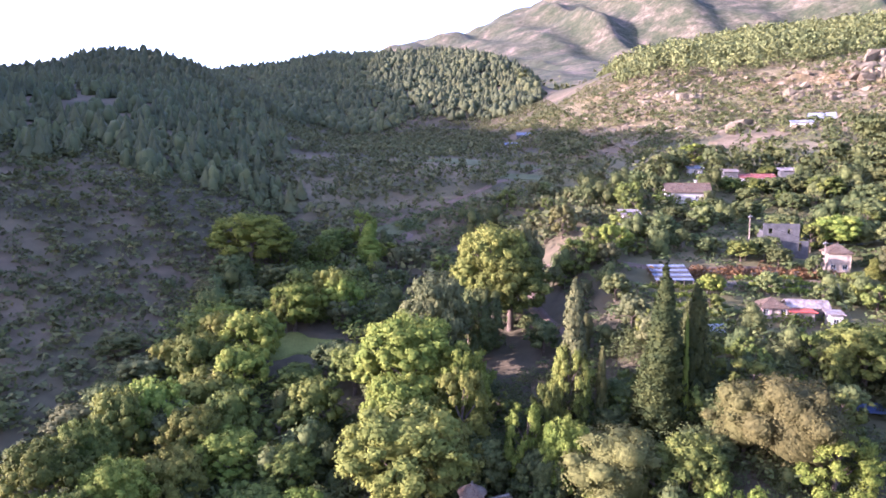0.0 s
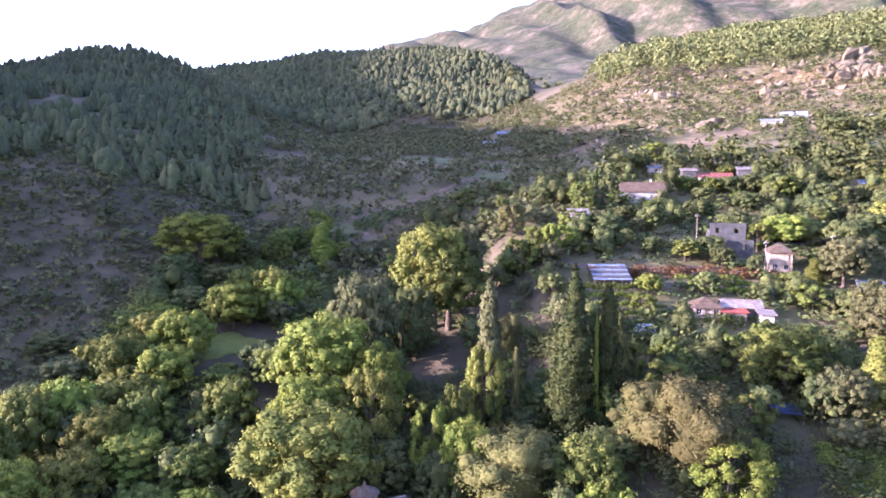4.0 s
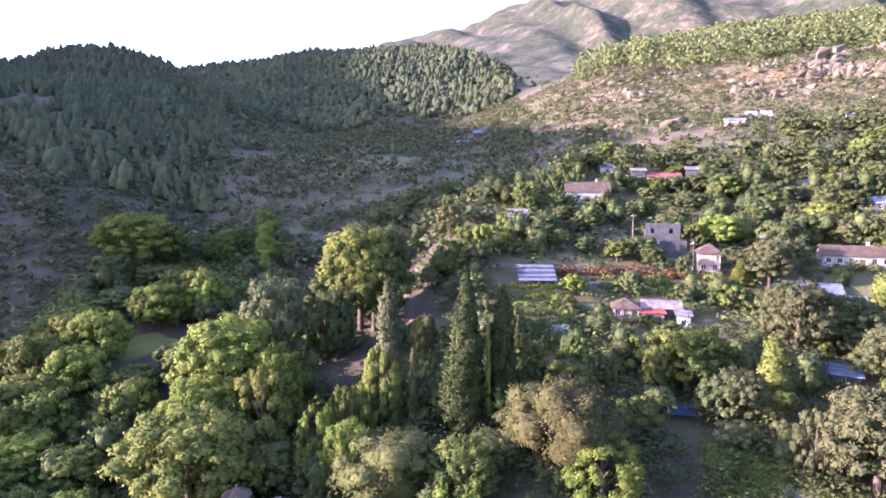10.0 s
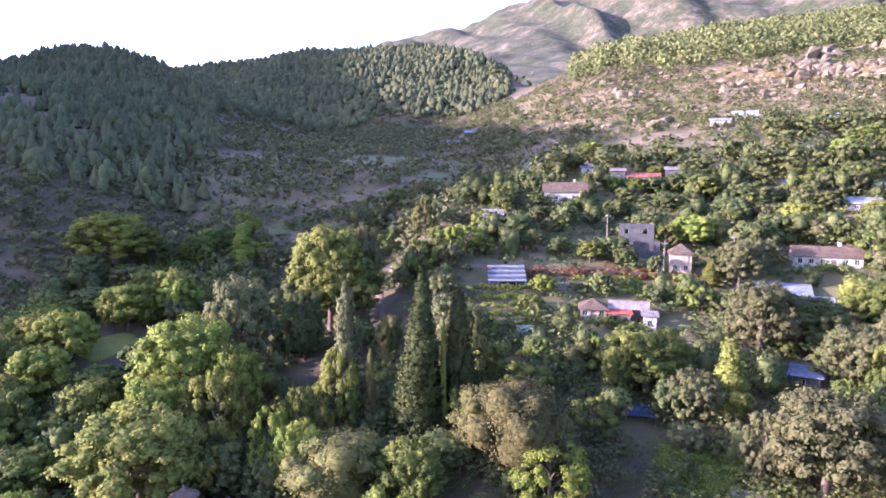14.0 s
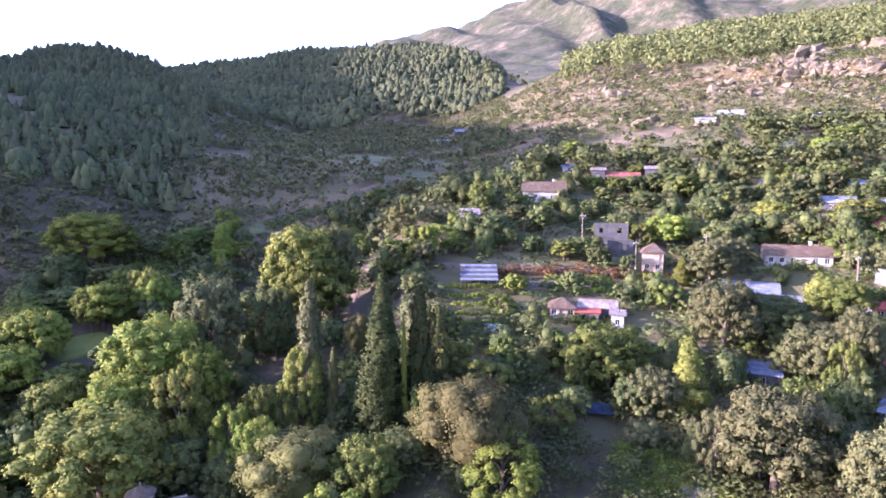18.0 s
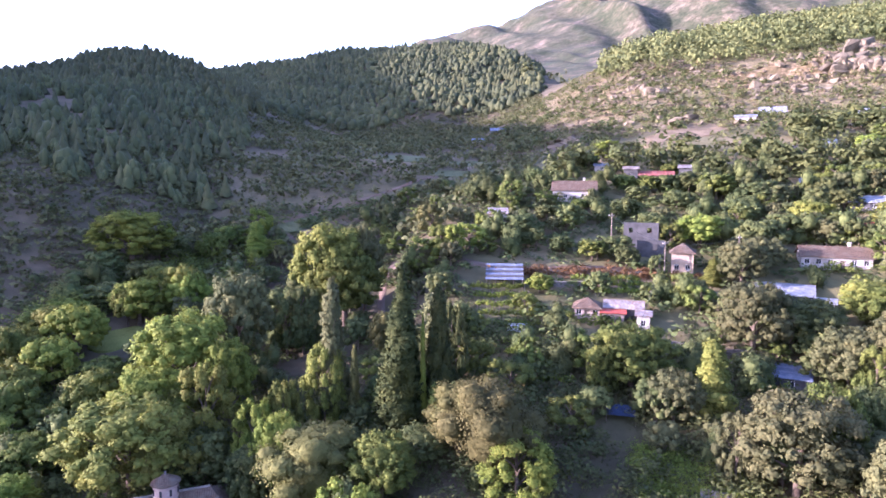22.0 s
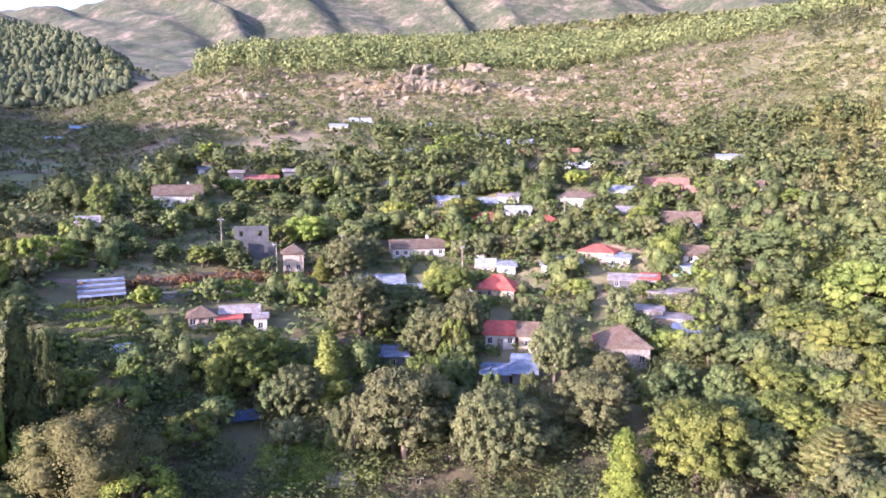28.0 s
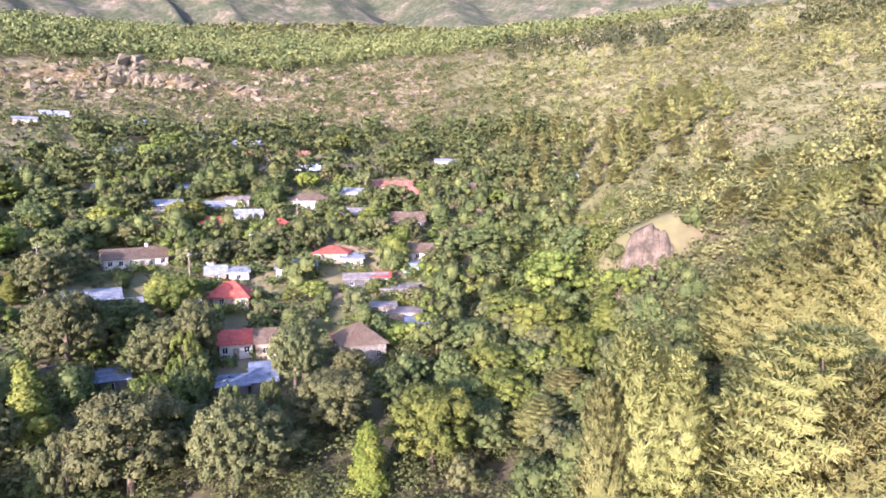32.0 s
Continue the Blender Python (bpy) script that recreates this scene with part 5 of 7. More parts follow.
# ---- posts, walls and small things of the village ----
def power_pole(x, y, tall, label, turn=0):
    thing = empty("power_pole", pose(x, y, ground_at(x, y), 0, 0, turn), label, "pole", "power poles")
    part("post", tubes("post", [[(0, 0, -0.5, 0.17), (0, 0, tall * 0.5, 0.14), (0, 0, tall, 0.1)]], PLANK), None, thing)
    part("crossarm", boxed(-0.9, -0.06, tall - 0.75, 0.9, 0.06, tall - 0.6), PLANK, thing)
    for k in (-0.75, -0.25, 0.25, 0.75):
        part("insulator", tubes("insulator", [[(k, 0, tall - 0.6, 0.05), (k, 0, tall - 0.5, 0.07), (k, 0, tall - 0.38, 0.04)]], FRAME, 6), None, thing)
    return thing


def cable(a, b, sag, label):
    pts = [(a[0] + (b[0] - a[0]) * s, a[1] + (b[1] - a[1]) * s, a[2] + (b[2] - a[2]) * s - sag * 4 * s * (1 - s), 0.025) for s in np.linspace(0, 1, 12)]
    return tagged(new("cable", tubes("cable", [pts], PANE, 4)), label, "cable", "power cables")


POLES = [(39.1, 138.4, 9.2), (31.3, 156.7, 7.6), (56.3, 143.2, 7.6), (78.8, 124.9, 7.2), (93.1, 122.3, 7.6), (26.8, 108.2, 6.9), (68.6, 105.8, 6.9), (116.0, 132.0, 7.5)]
for x, y, tall in POLES:
    power_pole(x, y, tall, "weathered wooden power pole with a crossarm", 30)
tips = [(x, y, ground_at(x, y) + tall - 0.4) for x, y, tall in POLES]
for a, b in ((0, 1), (0, 2), (2, 3), (3, 4), (0, 5), (3, 6), (4, 7)):
    cable(tips[a], tips[b], 1.0, "black sagging power cable between poles")


def ruin(x, y, turn):
    thing = empty("ruined_house", pose(x, y, ground_at(x, y), 0, 0, turn), "roofless grey stone ruin on the terrace", "ruin")
    for name, where, bm in (
        ("front_wall", pose(0, 0, 0), panel(8.0, -2.0, 6.2, [(1.2, 2.1, 3.8, 5.0), (5.4, 6.4, 3.8, 5.0)], 0.5)),
        ("side_wall", pose(8.0, 0.502, 0, 0, 0, 90), panel(6.0, -2.0, 5.2, [(2.4, 3.3, 1.0, 2.2)], 0.5)),
        ("side_wall", pose(0.5, 0.502, 0, 0, 0, 90), panel(6.0, -2.0, 4.4, [], 0.5)),
        ("low_wall", pose(3.2, -3.2, 0), panel(6.0, -2.0, 2.4, [(3.6, 4.5, 0.0, 2.0)], 0.45)),
    ):
        ob = part(name, bm, WALL["grey"], thing)
        ob.matrix_basis = where
    for k in range(14):
        s = 0.35 + 0.25 * rock_rng.random()
        v, f = rock_hull(rock_rng)
        ob = part("fallen_stone", faceted(mesh_of("fallen_stone", v * (s, s * 0.8, s * 0.6), f, WALL["stone"])), None, thing)
        ob.location = (rock_rng.random() * 9, -1.2 - 1.2 * rock_rng.random(), 0.0)
    return thing


ruin(33.8, 155.0, -14)


def polytunnel(x, y, turn, w, d, h):
    thing = empty("sheet_shelter", pose(x, y, ground_at(x, y), 0, 0, turn), "open shelter under striped bluish sheets", "shelter")
    for k in range(5):
        for q in (0.1, d - 0.1):
            part("post", boxed(k * (w - 0.1) / 4, q - 0.05, -0.6, k * (w - 0.1) / 4 + 0.1, q + 0.05, h + 2.4 * q / d), PLANK, thing)
    for k in range(7):
        y0 = d * k / 7
        bm = boxed(-0.2, y0, 0, w + 0.2, y0 + d / 7 + 0.12, 0.05)
        ob = part("sheet", bm, WALL["grey"] if k % 2 else ROOF["blue"], thing)
        ob.matrix_basis = Matrix.Translation((0, 0, h + 0.05 + 2.4 * y0 / d + 0.06 * (k % 2))) @ Matrix.Translation((0, y0, 0)) @ pose(0, 0, 0, 15) @ Matrix.Translation((0, -y0, 0))
    for k in (0.25, 0.5, 0.75):
        part("rail", boxed(-0.1, d * k, h + 2.4 * k - 0.14, w + 0.1, d * k + 0.07, h + 2.4 * k - 0.03), PLANK, thing)
    return thing


polytunnel(0.9, 132.4, -2, 7.6, 7.0, 1.8)


def hoop_tunnel(x, y, turn, long, r, label, material):
    """A low hoop house: ribs with a sheet over them."""
    thing = empty("hoop_tunnel", pose(x, y, ground_at(x, y), 0, 0, turn), label, "tunnel", "hoop tunnels")
    a = np.linspace(0, math.pi, 13)
    for k in range(4):
        part("rib", tubes("rib", [[(k * long / 3, -math.cos(q) * r, math.sin(q) * r, 0.035) for q in a]], SPAR, 5), None, thing)
    xs = np.linspace(0, long, 9)
    sag = 1.02 - 0.05 * np.abs(np.sin(xs / long * 3 * math.pi))
    verts = [(x0, -math.cos(q) * r * s * t, math.sin(q) * r * s * t) for t in (1.03, 1.0) for x0, s in zip(xs, sag) for q in a]
    faces = []
    for layer in (0, 1):
        o = layer * 9 * 13
        faces += [(o + i * 13 + j, o + i * 13 + j + 1, o + (i + 1) * 13 + j + 1, o + (i + 1) * 13 + j) for i in range(8) for j in range(12)]
    part("cover", smooth(mesh_of("cover", verts, faces, material)), None, thing)
    return thing


FOIL = rough_material("white_plastic_sheet", (0.38, 0.39, 0.41), (0.54, 0.54, 0.55), 1.2, 5.0, 0.4, 0.4, 0.04)
# blue is darkened: the shade under the tree is in the base colour
BLUE_FOIL = rough_material("shade_darkened_tarpaulin", (0.03, 0.045, 0.10), (0.06, 0.085, 0.16), 1.2, 5.0, 0.45, 0.5, 0.05)
hoop_tunnel(4.9, 117.4, -10, 3.6, 1.3, "small white plastic hoop tunnel in the garden", FOIL)
hoop_tunnel(149.6, 171.0, -40, 11, 2.4, "pale arched plastic tunnel among trees", FOIL)


def tarp(x, y, turn, w, d, h, label, material):
    thing = empty("tarpaulin", pose(x, y, ground_at(x, y), 0, 0, turn), label, "tarpaulin", "tarpaulins")
    n = 9
    u, v = np.meshgrid(np.linspace(0, 1, n), np.linspace(0, 1, n))
    z = h + 0.5 * v - 0.35 * np.sin(u * math.pi) * np.sin(v * math.pi) + 0.06 * np.sin(u * 17) * np.sin(v * 13)
    top = np.stack([u * w, v * d, z], -1).reshape(-1, 3)
    i, j = np.meshgrid(np.arange(n - 1), np.arange(n - 1), indexing="ij")
    a = (i * n + j).ravel()
    f = np.stack([a, a + 1, a + n + 1, a + n], 1)
    part("sheet", mesh_of("sheet", np.concatenate([top, top - (0, 0, 0.04)]), np.concatenate([f, f[:, ::-1] + n * n]), material), None, thing)
    for q, r in ((0, 0), (1, 0), (0, 1), (1, 1)):
        part("post", boxed(q * w - 0.05, r * d - 0.05, -0.6, q * w + 0.05, r * d + 0.05, h + 0.5 * r - 0.05), PLANK, thing)
    return thing


tarp(18.8, 93.4, -12, 4.2, 3.4, 1.1, "blue tarpaulin stretched over posts in shade", BLUE_FOIL)
tarp(26.5, 74.5, -18, 4.0, 3.5, 1.6, "grey sheet over a woodpile in shade", ROOF["rust"])


def church(x, y, turn, r, tall, cone):
    """A low stone church: slate roof, and a round drum with a conical cap rising from the ridge."""
    thing = empty("church", pose(x, y, ground_at(x, y), 0, 0, turn), "small stone church with slate roof and round drum", "church")
    long, deep, eave, ridge = 15.0, 8.0, 2.9, 5.1
    for name, where, wide, openings in (
        ("front_wall", pose(-long / 2, -deep / 2, 0), long, [(2.2, 2.7, 1.2, 2.2), (6.6, 7.1, 1.2, 2.2), (12.0, 12.5, 1.2, 2.2)]),
        ("back_wall", pose(-long / 2, deep / 2 - 0.6, 0), long, []),
        ("side_wall", pose(-long / 2 + 0.6, -deep / 2 + 0.602, 0, 0, 0, 90), deep - 1.204, []),
        ("side_wall", pose(long / 2, -deep / 2 + 0.602, 0, 0, 0, 90), deep - 1.204, []),
    ):
        part(name, panel(wide, -1.5, eave, openings, 0.6), WALL["stone"], thing).matrix_basis = where
    for side in (-1, 1):
        rows = np.linspace(0, 1, 9)
        top, under = [], []
        for q in rows:
            yy, zz = side * (deep / 2 + 0.35) * (1 - q), eave - 0.1 + (ridge - eave + 0.1) * q
            half = long / 2 + 0.35 - 2.6 * q
            for p in np.linspace(-1, 1, 17):
                top.append((half * p, yy, zz + 0.05 * math.sin(p * 19 + q * 7)))
                under.append((half * p, yy, zz - 0.18))
        i, j = np.meshgrid(np.arange(8), np.arange(16), indexing="ij")
        a = (i * 17 + j).ravel()
        f = np.stack([a, a + 1, a + 18, a + 17], 1)
        n = len(top)
        part("roof_slope", mesh_of("roof_slope", top + under, np.concatenate([f, f[:, ::-1] + n]), ROOF["tile"]), None, thing)
    for side in (-1, 1):
        e, w = side * (long / 2 + 0.35), deep / 2 + 0.35
        verts = [(e, -w, eave - 0.1), (e, w, eave - 0.1), (side * (long / 2 - 2.25), 0, ridge), (e, -w, eave - 0.28), (e, w, eave - 0.28), (side * (long / 2 - 2.25), 0, ridge - 0.18)]
        part("roof_hip", mesh_of("roof_hip", verts, [(0, 1, 2), (3, 5, 4)], ROOF["tile"]), None, thing)
    part("ridge_cap", tubes("ridge_cap", [[(-long / 2 + 2.2, 0, ridge + 0.02, 0.16), (0, 0, ridge + 0.03, 0.16), (long / 2 - 2.2, 0, ridge + 0.02, 0.16)]], WALL["stone"], 8), None, thing)
    part("drum", tubes("drum", [[(0, 0, ridge - 1.6, r), (0, 0, tall * 0.8, r), (0, 0, tall, r * 0.98)]], WALL["pink"], 20), None, thing)
    for k in range(8):
        slit = part("slit_window", boxed(r - 0.06, -0.14, tall - 1.15, r + 0.03, 0.14, tall - 0.35), PANE, thing)
        slit.matrix_basis = pose(0, 0, 0, 0, 0, 45 * k + 22)
    part("cornice", tubes("cornice", [[(0, 0, tall, r * 1.02), (0, 0, tall + 0.12, r * 1.12), (0, 0, tall + 0.25, r * 1.14), (0, 0, tall + 0.3, r * 0.9)]], WALL["stone"], 20), None, thing)
    part("drum_roof", tubes("drum_roof", [[(0, 0, tall + 0.22, r * 1.18), (0, 0, tall + 0.3, r * 1.15), (0, 0, tall + cone * 0.4, r * 0.85), (0, 0, tall + cone * 0.8, r * 0.38), (0, 0, tall + cone, 0.1)]], ROOF["tile"], 20), None, thing)
    part("finial", tubes("finial", [[(0, 0, tall + cone - 0.1, 0.16), (0, 0, tall + cone + 0.25, 0.14), (0, 0, tall + cone + 0.4, 0.05)]], WALL["stone"], 8), None, thing)
    return thing


church(-40.0, 75.0, 26, 1.55, 6.45, 1.25)


# retaining walls of the terraces
def terrace_wall(points, tall, label):
    p = np.array(points, float)
    s = np.linspace(0, len(p) - 1, (len(p) - 1) * 10 + 1)
    x, y = (np.interp(s, np.arange(len(p)), p[:, c]) for c in (0, 1))
    z = height(x, y)
    bm = bmesh.new()
    rows = []
    for k in range(len(s)):
        h = tall * (0.9 + 0.08 * math.sin(k * 1.3))
        rows.append([bm.verts.new(c) for c in ((x[k], y[k] - 0.3, z[k] - 1.5), (x[k], y[k] - 0.2, z[k] + h), (x[k], y[k] + 0.3, z[k] + h + 0.05), (x[k], y[k] + 0.4, z[k] - 1.5))])
    for a, b in zip(rows, rows[1:]):
        for k in range(3):
            bm.faces.new((a[k], b[k], b[k + 1], a[k + 1]))
    me = bpy.data.meshes.new("terrace_wall")
    bm.to_mesh(me)
    bm.free()
    me.materials.append(WALL["stone"])
    return tagged(new("terrace_wall", me), label, "wall", "terrace walls")


terrace_wall([(4.8, 139.3), (19.3, 140.5), (34.7, 141.0), (46.2, 138.5)], 1.3, "low dry-stone wall below the terrace road")
terrace_wall([(11.7, 135.0), (27.1, 135.6), (46.4, 133.3), (54.2, 127.8)], 1.2, "low dry-stone wall between garden terraces")
terrace_wall([(27.6, 114.5), (39.4, 112.4), (49.3, 108.4)], 1.2, "low dry-stone wall in the gardens")
terrace_wall([(92.8, 89.9), (101.3, 85.7), (112.0, 86.9), (123.2, 77.0)], 1.2, "low dry-stone wall below the ruined huts")


# vine rows and bean poles in the garden
def vine_row(x, y, turn, long, label):
    thing = empty("vine_row", pose(x, y, ground_at(x, y) - 0.1, 0, 0, turn), label, "vines", "vine rows")
    n = int(long / 1.8) + 1
    for k in range(n):
        part("stake", boxed(k * 1.8 - 0.04, -0.04, -0.5, k * 1.8 + 0.04, 0.04, 2.1), PLANK, thing)
    lobes = [(q, 0.15 * math.sin(q * 2.1), 1.2 + 0.2 * math.sin(q * 1.3), 0.75, 0.5, 0.75) for q in np.arange(0.2, long, 0.9)]
    part("foliage", crown_mesh("foliage", np.random.default_rng(int(x * 7 + y)), lobes, int(long * 42), 0.34, LEAF["fresh"], 0.6), None, thing)
    return thing


for k in range(5):
    vine_row(-2 + k * 0.6, 130.7 - k * 3.3, 0, 11, "leafy green vine row on wooden stakes")
for k in range(4):
    vine_row(4 + k * 0.5, 112.1 - k * 3.4, -6, 10, "leafy green vine row on wooden stakes")
for k in range(3):
    vine_row(19.4 + k * 2, 137 - k * 2.7, 0, 14, "leafy vine row along the terrace")


def fence(x, y, turn, n, label):
    thing = empty("picket_fence", pose(x, y, ground_at(x, y), 0, 0, turn), label, "fence", "fences")
    for k in range(n):
        part("picket", boxed(k * 0.55, 0, -0.5, k * 0.55 + 0.1, 0.05, 1.2 + 0.1 * math.sin(k * 2.3)), PLANK, thing)
    part("rail", boxed(0, 0.054, 0.9, n * 0.55, 0.1, 1.0), PLANK, thing)
    return thing


fence(32.1, 74.9, -35, 14, "grey weathered picket fence in the garden")
fence(42.7, 73.1, -50, 12, "grey weathered picket fence in the garden")


# ---- trees that can be told apart ----
# some village trees carry darker leaves, standing in for shade among them
tree("broad", "gold", -48.3, 81.1, 15.7, 19.1, 2, "broadleaf_tree", "tall yellow-green broadleaf tree on the slope")
tree("broad", "gold", -44.0, 82.5, 13.1, 12.3, 2, "broadleaf_tree", "tall yellow-green broadleaf tree on the slope")
tree("broad", "fresh", -49.4, 89.0, 16.2, 12.5, 2, "broadleaf_tree", "tall fresh green broadleaf tree on the slope")
tree("open", "gold", -41.0, 89.1, 17.8, 9.5, 2, "walnut_tree", "tall yellow-green loose-crowned tree on the slope")
tree("broad", "fresh", -48.9, 100.6, 19.9, 18.7, 2, "broadleaf_tree", "tall fresh green broadleaf tree on the slope")
tree("broad", "fresh", -40.5, 96.3, 18.3, 10.1, 2, "broadleaf_tree", "tall fresh green broadleaf tree on the slope")
tree("broad", "olive", -45.0, 113.9, 21.9, 13.5, 2, "broadleaf_tree", "tall grey-green broadleaf tree on the slope")
tree("broad", "gold", -32.6, 135.1, 24.3, 18.4, 2, "broadleaf_tree", "tall yellow-green broadleaf tree on the slope")
tree("broad", "olive", -26.2, 139.1, 21.7, 9.9, 2, "broadleaf_tree", "tall grey-green broadleaf tree on the slope")
tree("broad", "broad", -29.4, 133.1, 18.1, 18.0, 2, "broadleaf_tree", "tall mid-green broadleaf tree on the slope")
tree("broad", "fresh", -91.9, 160.8, 16.5, 22.3, 2, "broadleaf_tree", "tall fresh green broadleaf tree on the slope")
tree("broad", "dark", -86.7, 169.0, 10.2, 13.4, 2, "broadleaf_tree", "full-grown dark green broadleaf tree on the slope")
tree("broad", "broad", -75.9, 174.1, 10.4, 9.2, 2, "broadleaf_tree", "full-grown mid-green broadleaf tree on the slope")
tree("tall", "fresh", -64.2, 177.0, 11.3, 9.2, 2, "poplar_tree", "full-grown fresh green slender upright tree on the slope")
tree("open", "fresh", -60.3, 180.9, 5.4, 7.4, 2, "walnut_tree", "full-grown fresh green loose-crowned tree on the slope")
tree("broad", "broad", -74.6, 183.6, 8.4, 9.9, 1, "broadleaf_tree", "mid-green broadleaf tree above the stream")
tree("open", "fresh", -67.0, 187.3, 11.6, 7.7, 1, "walnut_tree", "fresh green loose-crowned tree above the stream")
tree("broad", "gold", -67.9, 139.4, 12.6, 9.9, 1, "broadleaf_tree", "yellow-green broadleaf tree above the stream")
tree("broad", "gold", -76.1, 130.3, 9.5, 6.6, 1, "broadleaf_tree", "yellow-green broadleaf tree above the stream")
tree("broad", "broad", -76.4, 145.7, 9.5, 8.8, 1, "broadleaf_tree", "mid-green broadleaf tree above the stream")
tree("broad", "fresh", -88.3, 129.0, 6.3, 8.8, 1, "broadleaf_tree", "fresh green broadleaf tree above the stream")
tree("broad", "broad", -91.6, 125.5, 6.3, 8.8, 1, "broadleaf_tree", "mid-green broadleaf tree above the stream")
tree("broad", "fresh", -79.5, 117.4, 12.6, 12.1, 1, "broadleaf_tree", "fresh green broadleaf tree above the stream")
tree("broad", "gold", -92.1, 112.2, 9.5, 8.8, 1, "broadleaf_tree", "yellow-green broadleaf tree above the stream")
tree("broad", "dark", -81.9, 111.0, 7.4, 9.9, 1, "broadleaf_tree", "dark green broadleaf tree above the stream")
tree("broad", "gold", -82.7, 100.6, 10.5, 12.1, 1, "broadleaf_tree", "yellow-green broadleaf tree above the stream")
tree("broad", "olive", -96.3, 109.8, 7.4, 9.9, 1, "broadleaf_tree", "grey-green broadleaf tree above the stream")
tree("broad", "olive", -84.8, 93.3, 9.5, 9.9, 1, "broadleaf_tree", "grey-green broadleaf tree above the stream")
tree("broad", "olive", -100.0, 95.6, 6.3, 9.9, 1, "broadleaf_tree", "grey-green broadleaf tree above the stream")
tree("open", "fresh", -89.1, 115.8, 7.4, 9.9, 1, "walnut_tree", "fresh green loose-crowned tree above the stream")
tree("broad", "dark", -93.6, 151.2, 8.4, 11.0, 1, "broadleaf_tree", "dark green broadleaf tree above the stream")
tree("broad", "dark", -94.5, 143.5, 6.3, 8.8, 1, "broadleaf_tree", "dark green broadleaf tree above the stream")
tree("broad", "dark", -82.4, 149.6, 8.4, 11.0, 1, "broadleaf_tree", "dark green broadleaf tree above the stream")
tree("broad", "dark", -85.3, 137.4, 6.3, 9.9, 1, "broadleaf_tree", "dark green broadleaf tree above the stream")
tree("broad", "broad", -71.8, 134.8, 5.2, 7.7, 1, "broadleaf_tree", "mid-green broadleaf tree above the stream")
tree("tall", "fresh", -62.6, 170.5, 6.3, 5.5, 1, "poplar_tree", "fresh green slender upright tree above the stream")
tree("broad", "broad", -68.7, 109.0, 6.3, 9.9, 1, "broadleaf_tree", "mid-green broadleaf tree above the stream")
tree("broad", "dark", -63.3, 115.1, 7.4, 9.9, 1, "broadleaf_tree", "dark green broadleaf tree above the stream")
tree("broad", "dark", -103.7, 116.9, 5.2, 8.8, 1, "broadleaf_tree", "dark green broadleaf tree above the stream")
tree("broad", "dark", -98.8, 101.7, 6.3, 9.9, 1, "broadleaf_tree", "dark green broadleaf tree above the stream")
tree("broad", "broad", -92.2, 99.6, 7.4, 9.9, 1, "broadleaf_tree", "mid-green broadleaf tree above the stream")
tree("open", "dark", -35.8, 123.5, 15.6, 7.9, 2, "walnut_tree", "tall dark green loose-crowned tree on the slope")
tree("open", "dark", -38.6, 121.8, 15.5, 9.0, 2, "walnut_tree", "tall dark green loose-crowned tree on the slope")
tree("tall", "olive", -23.4, 97.0, 24.8, 7.0, 2, "poplar_tree", "tall grey-green slender upright tree on the slope")
tree("open", "gold", -24.3, 94.9, 17.9, 6.4, 2, "bushy_tree", "tall yellow-green rounded bushy tree hung with creeper")
tree("tall", "tan", -19.6, 95.0, 14.2, 2.6, 2, "poplar_tree", "tall dusty tan slender upright tree on the slope")
tree("cypress", "cypress", -11.6, 91.5, 24.8, 7.5, 2, "cypress_tree", "tall dark cypress by the path")
tree("tall", "cypress", -6.2, 93.0, 20.5, 5.7, 2, "poplar_tree", "tall dark green slender upright tree on the slope")
tree("open", "dark", -4.5, 98.6, 16.7, 5.2, 2, "walnut_tree", "tall dark green loose-crowned tree on the slope")
tree("tall", "fresh", -8.5, 90.9, 17.3, 1.4, 2, "poplar_tree", "tall fresh green slender upright tree on the slope")
tree("round", "tan", -21.7, 79.2, 12.1, 14.6, 2, "bushy_tree", "full-grown dusty tan rounded bushy tree on the slope")
tree("round", "tan", -2.8, 84.0, 10.5, 9.7, 2, "bushy_tree", "full-grown dusty tan rounded bushy tree on the slope")
tree("round", "tan", 1.9, 79.2, 13.6, 13.5, 2, "bushy_tree", "tall dusty tan rounded bushy tree on the slope")
tree("round", "tan", -18.4, 115.5, 9.4, 5.6, 2, "bushy_tree", "full-grown dusty tan rounded bushy tree on the slope")
tree("open", "fresh", 4.6, 75.9, 10.8, 9.4, 2, "walnut_tree", "full-grown fresh green loose-crowned tree on the slope")
tree("open", "fresh", -14.2, 61.1, 17.3, 9.3, 2, "walnut_tree", "tall fresh green loose-crowned tree on the slope")
tree("broad", "dark", -8.2, 83.4, 5.9, 8.0, 2, "broadleaf_tree", "full-grown dark green broadleaf tree on the slope")
tree("broad", "fresh", -27.4, 81.4, 14.6, 8.3, 2, "broadleaf_tree", "tall fresh green broadleaf tree on the slope")
tree("open", "fresh", -32.2, 85.6, 14.4, 6.5, 2, "walnut_tree", "tall fresh green loose-crowned tree on the slope")
tree("broad", "broad", -12.7, 77.1, 10.9, 9.6, 2, "broadleaf_tree", "full-grown mid-green broadleaf tree on the slope")
tree("broad", "dark", -39.5, 84.7, 10.2, 10.7, 2, "broadleaf_tree", "full-grown dark green broadleaf tree on the slope")
tree("broad", "dark", -30.5, 80.3, 10.1, 8.3, 2, "broadleaf_tree", "full-grown dark green broadleaf tree on the slope")
tree("open", "broad", -28.8, 88.8, 16.5, 4.9, 2, "walnut_tree", "tall mid-green loose-crowned tree on the slope")
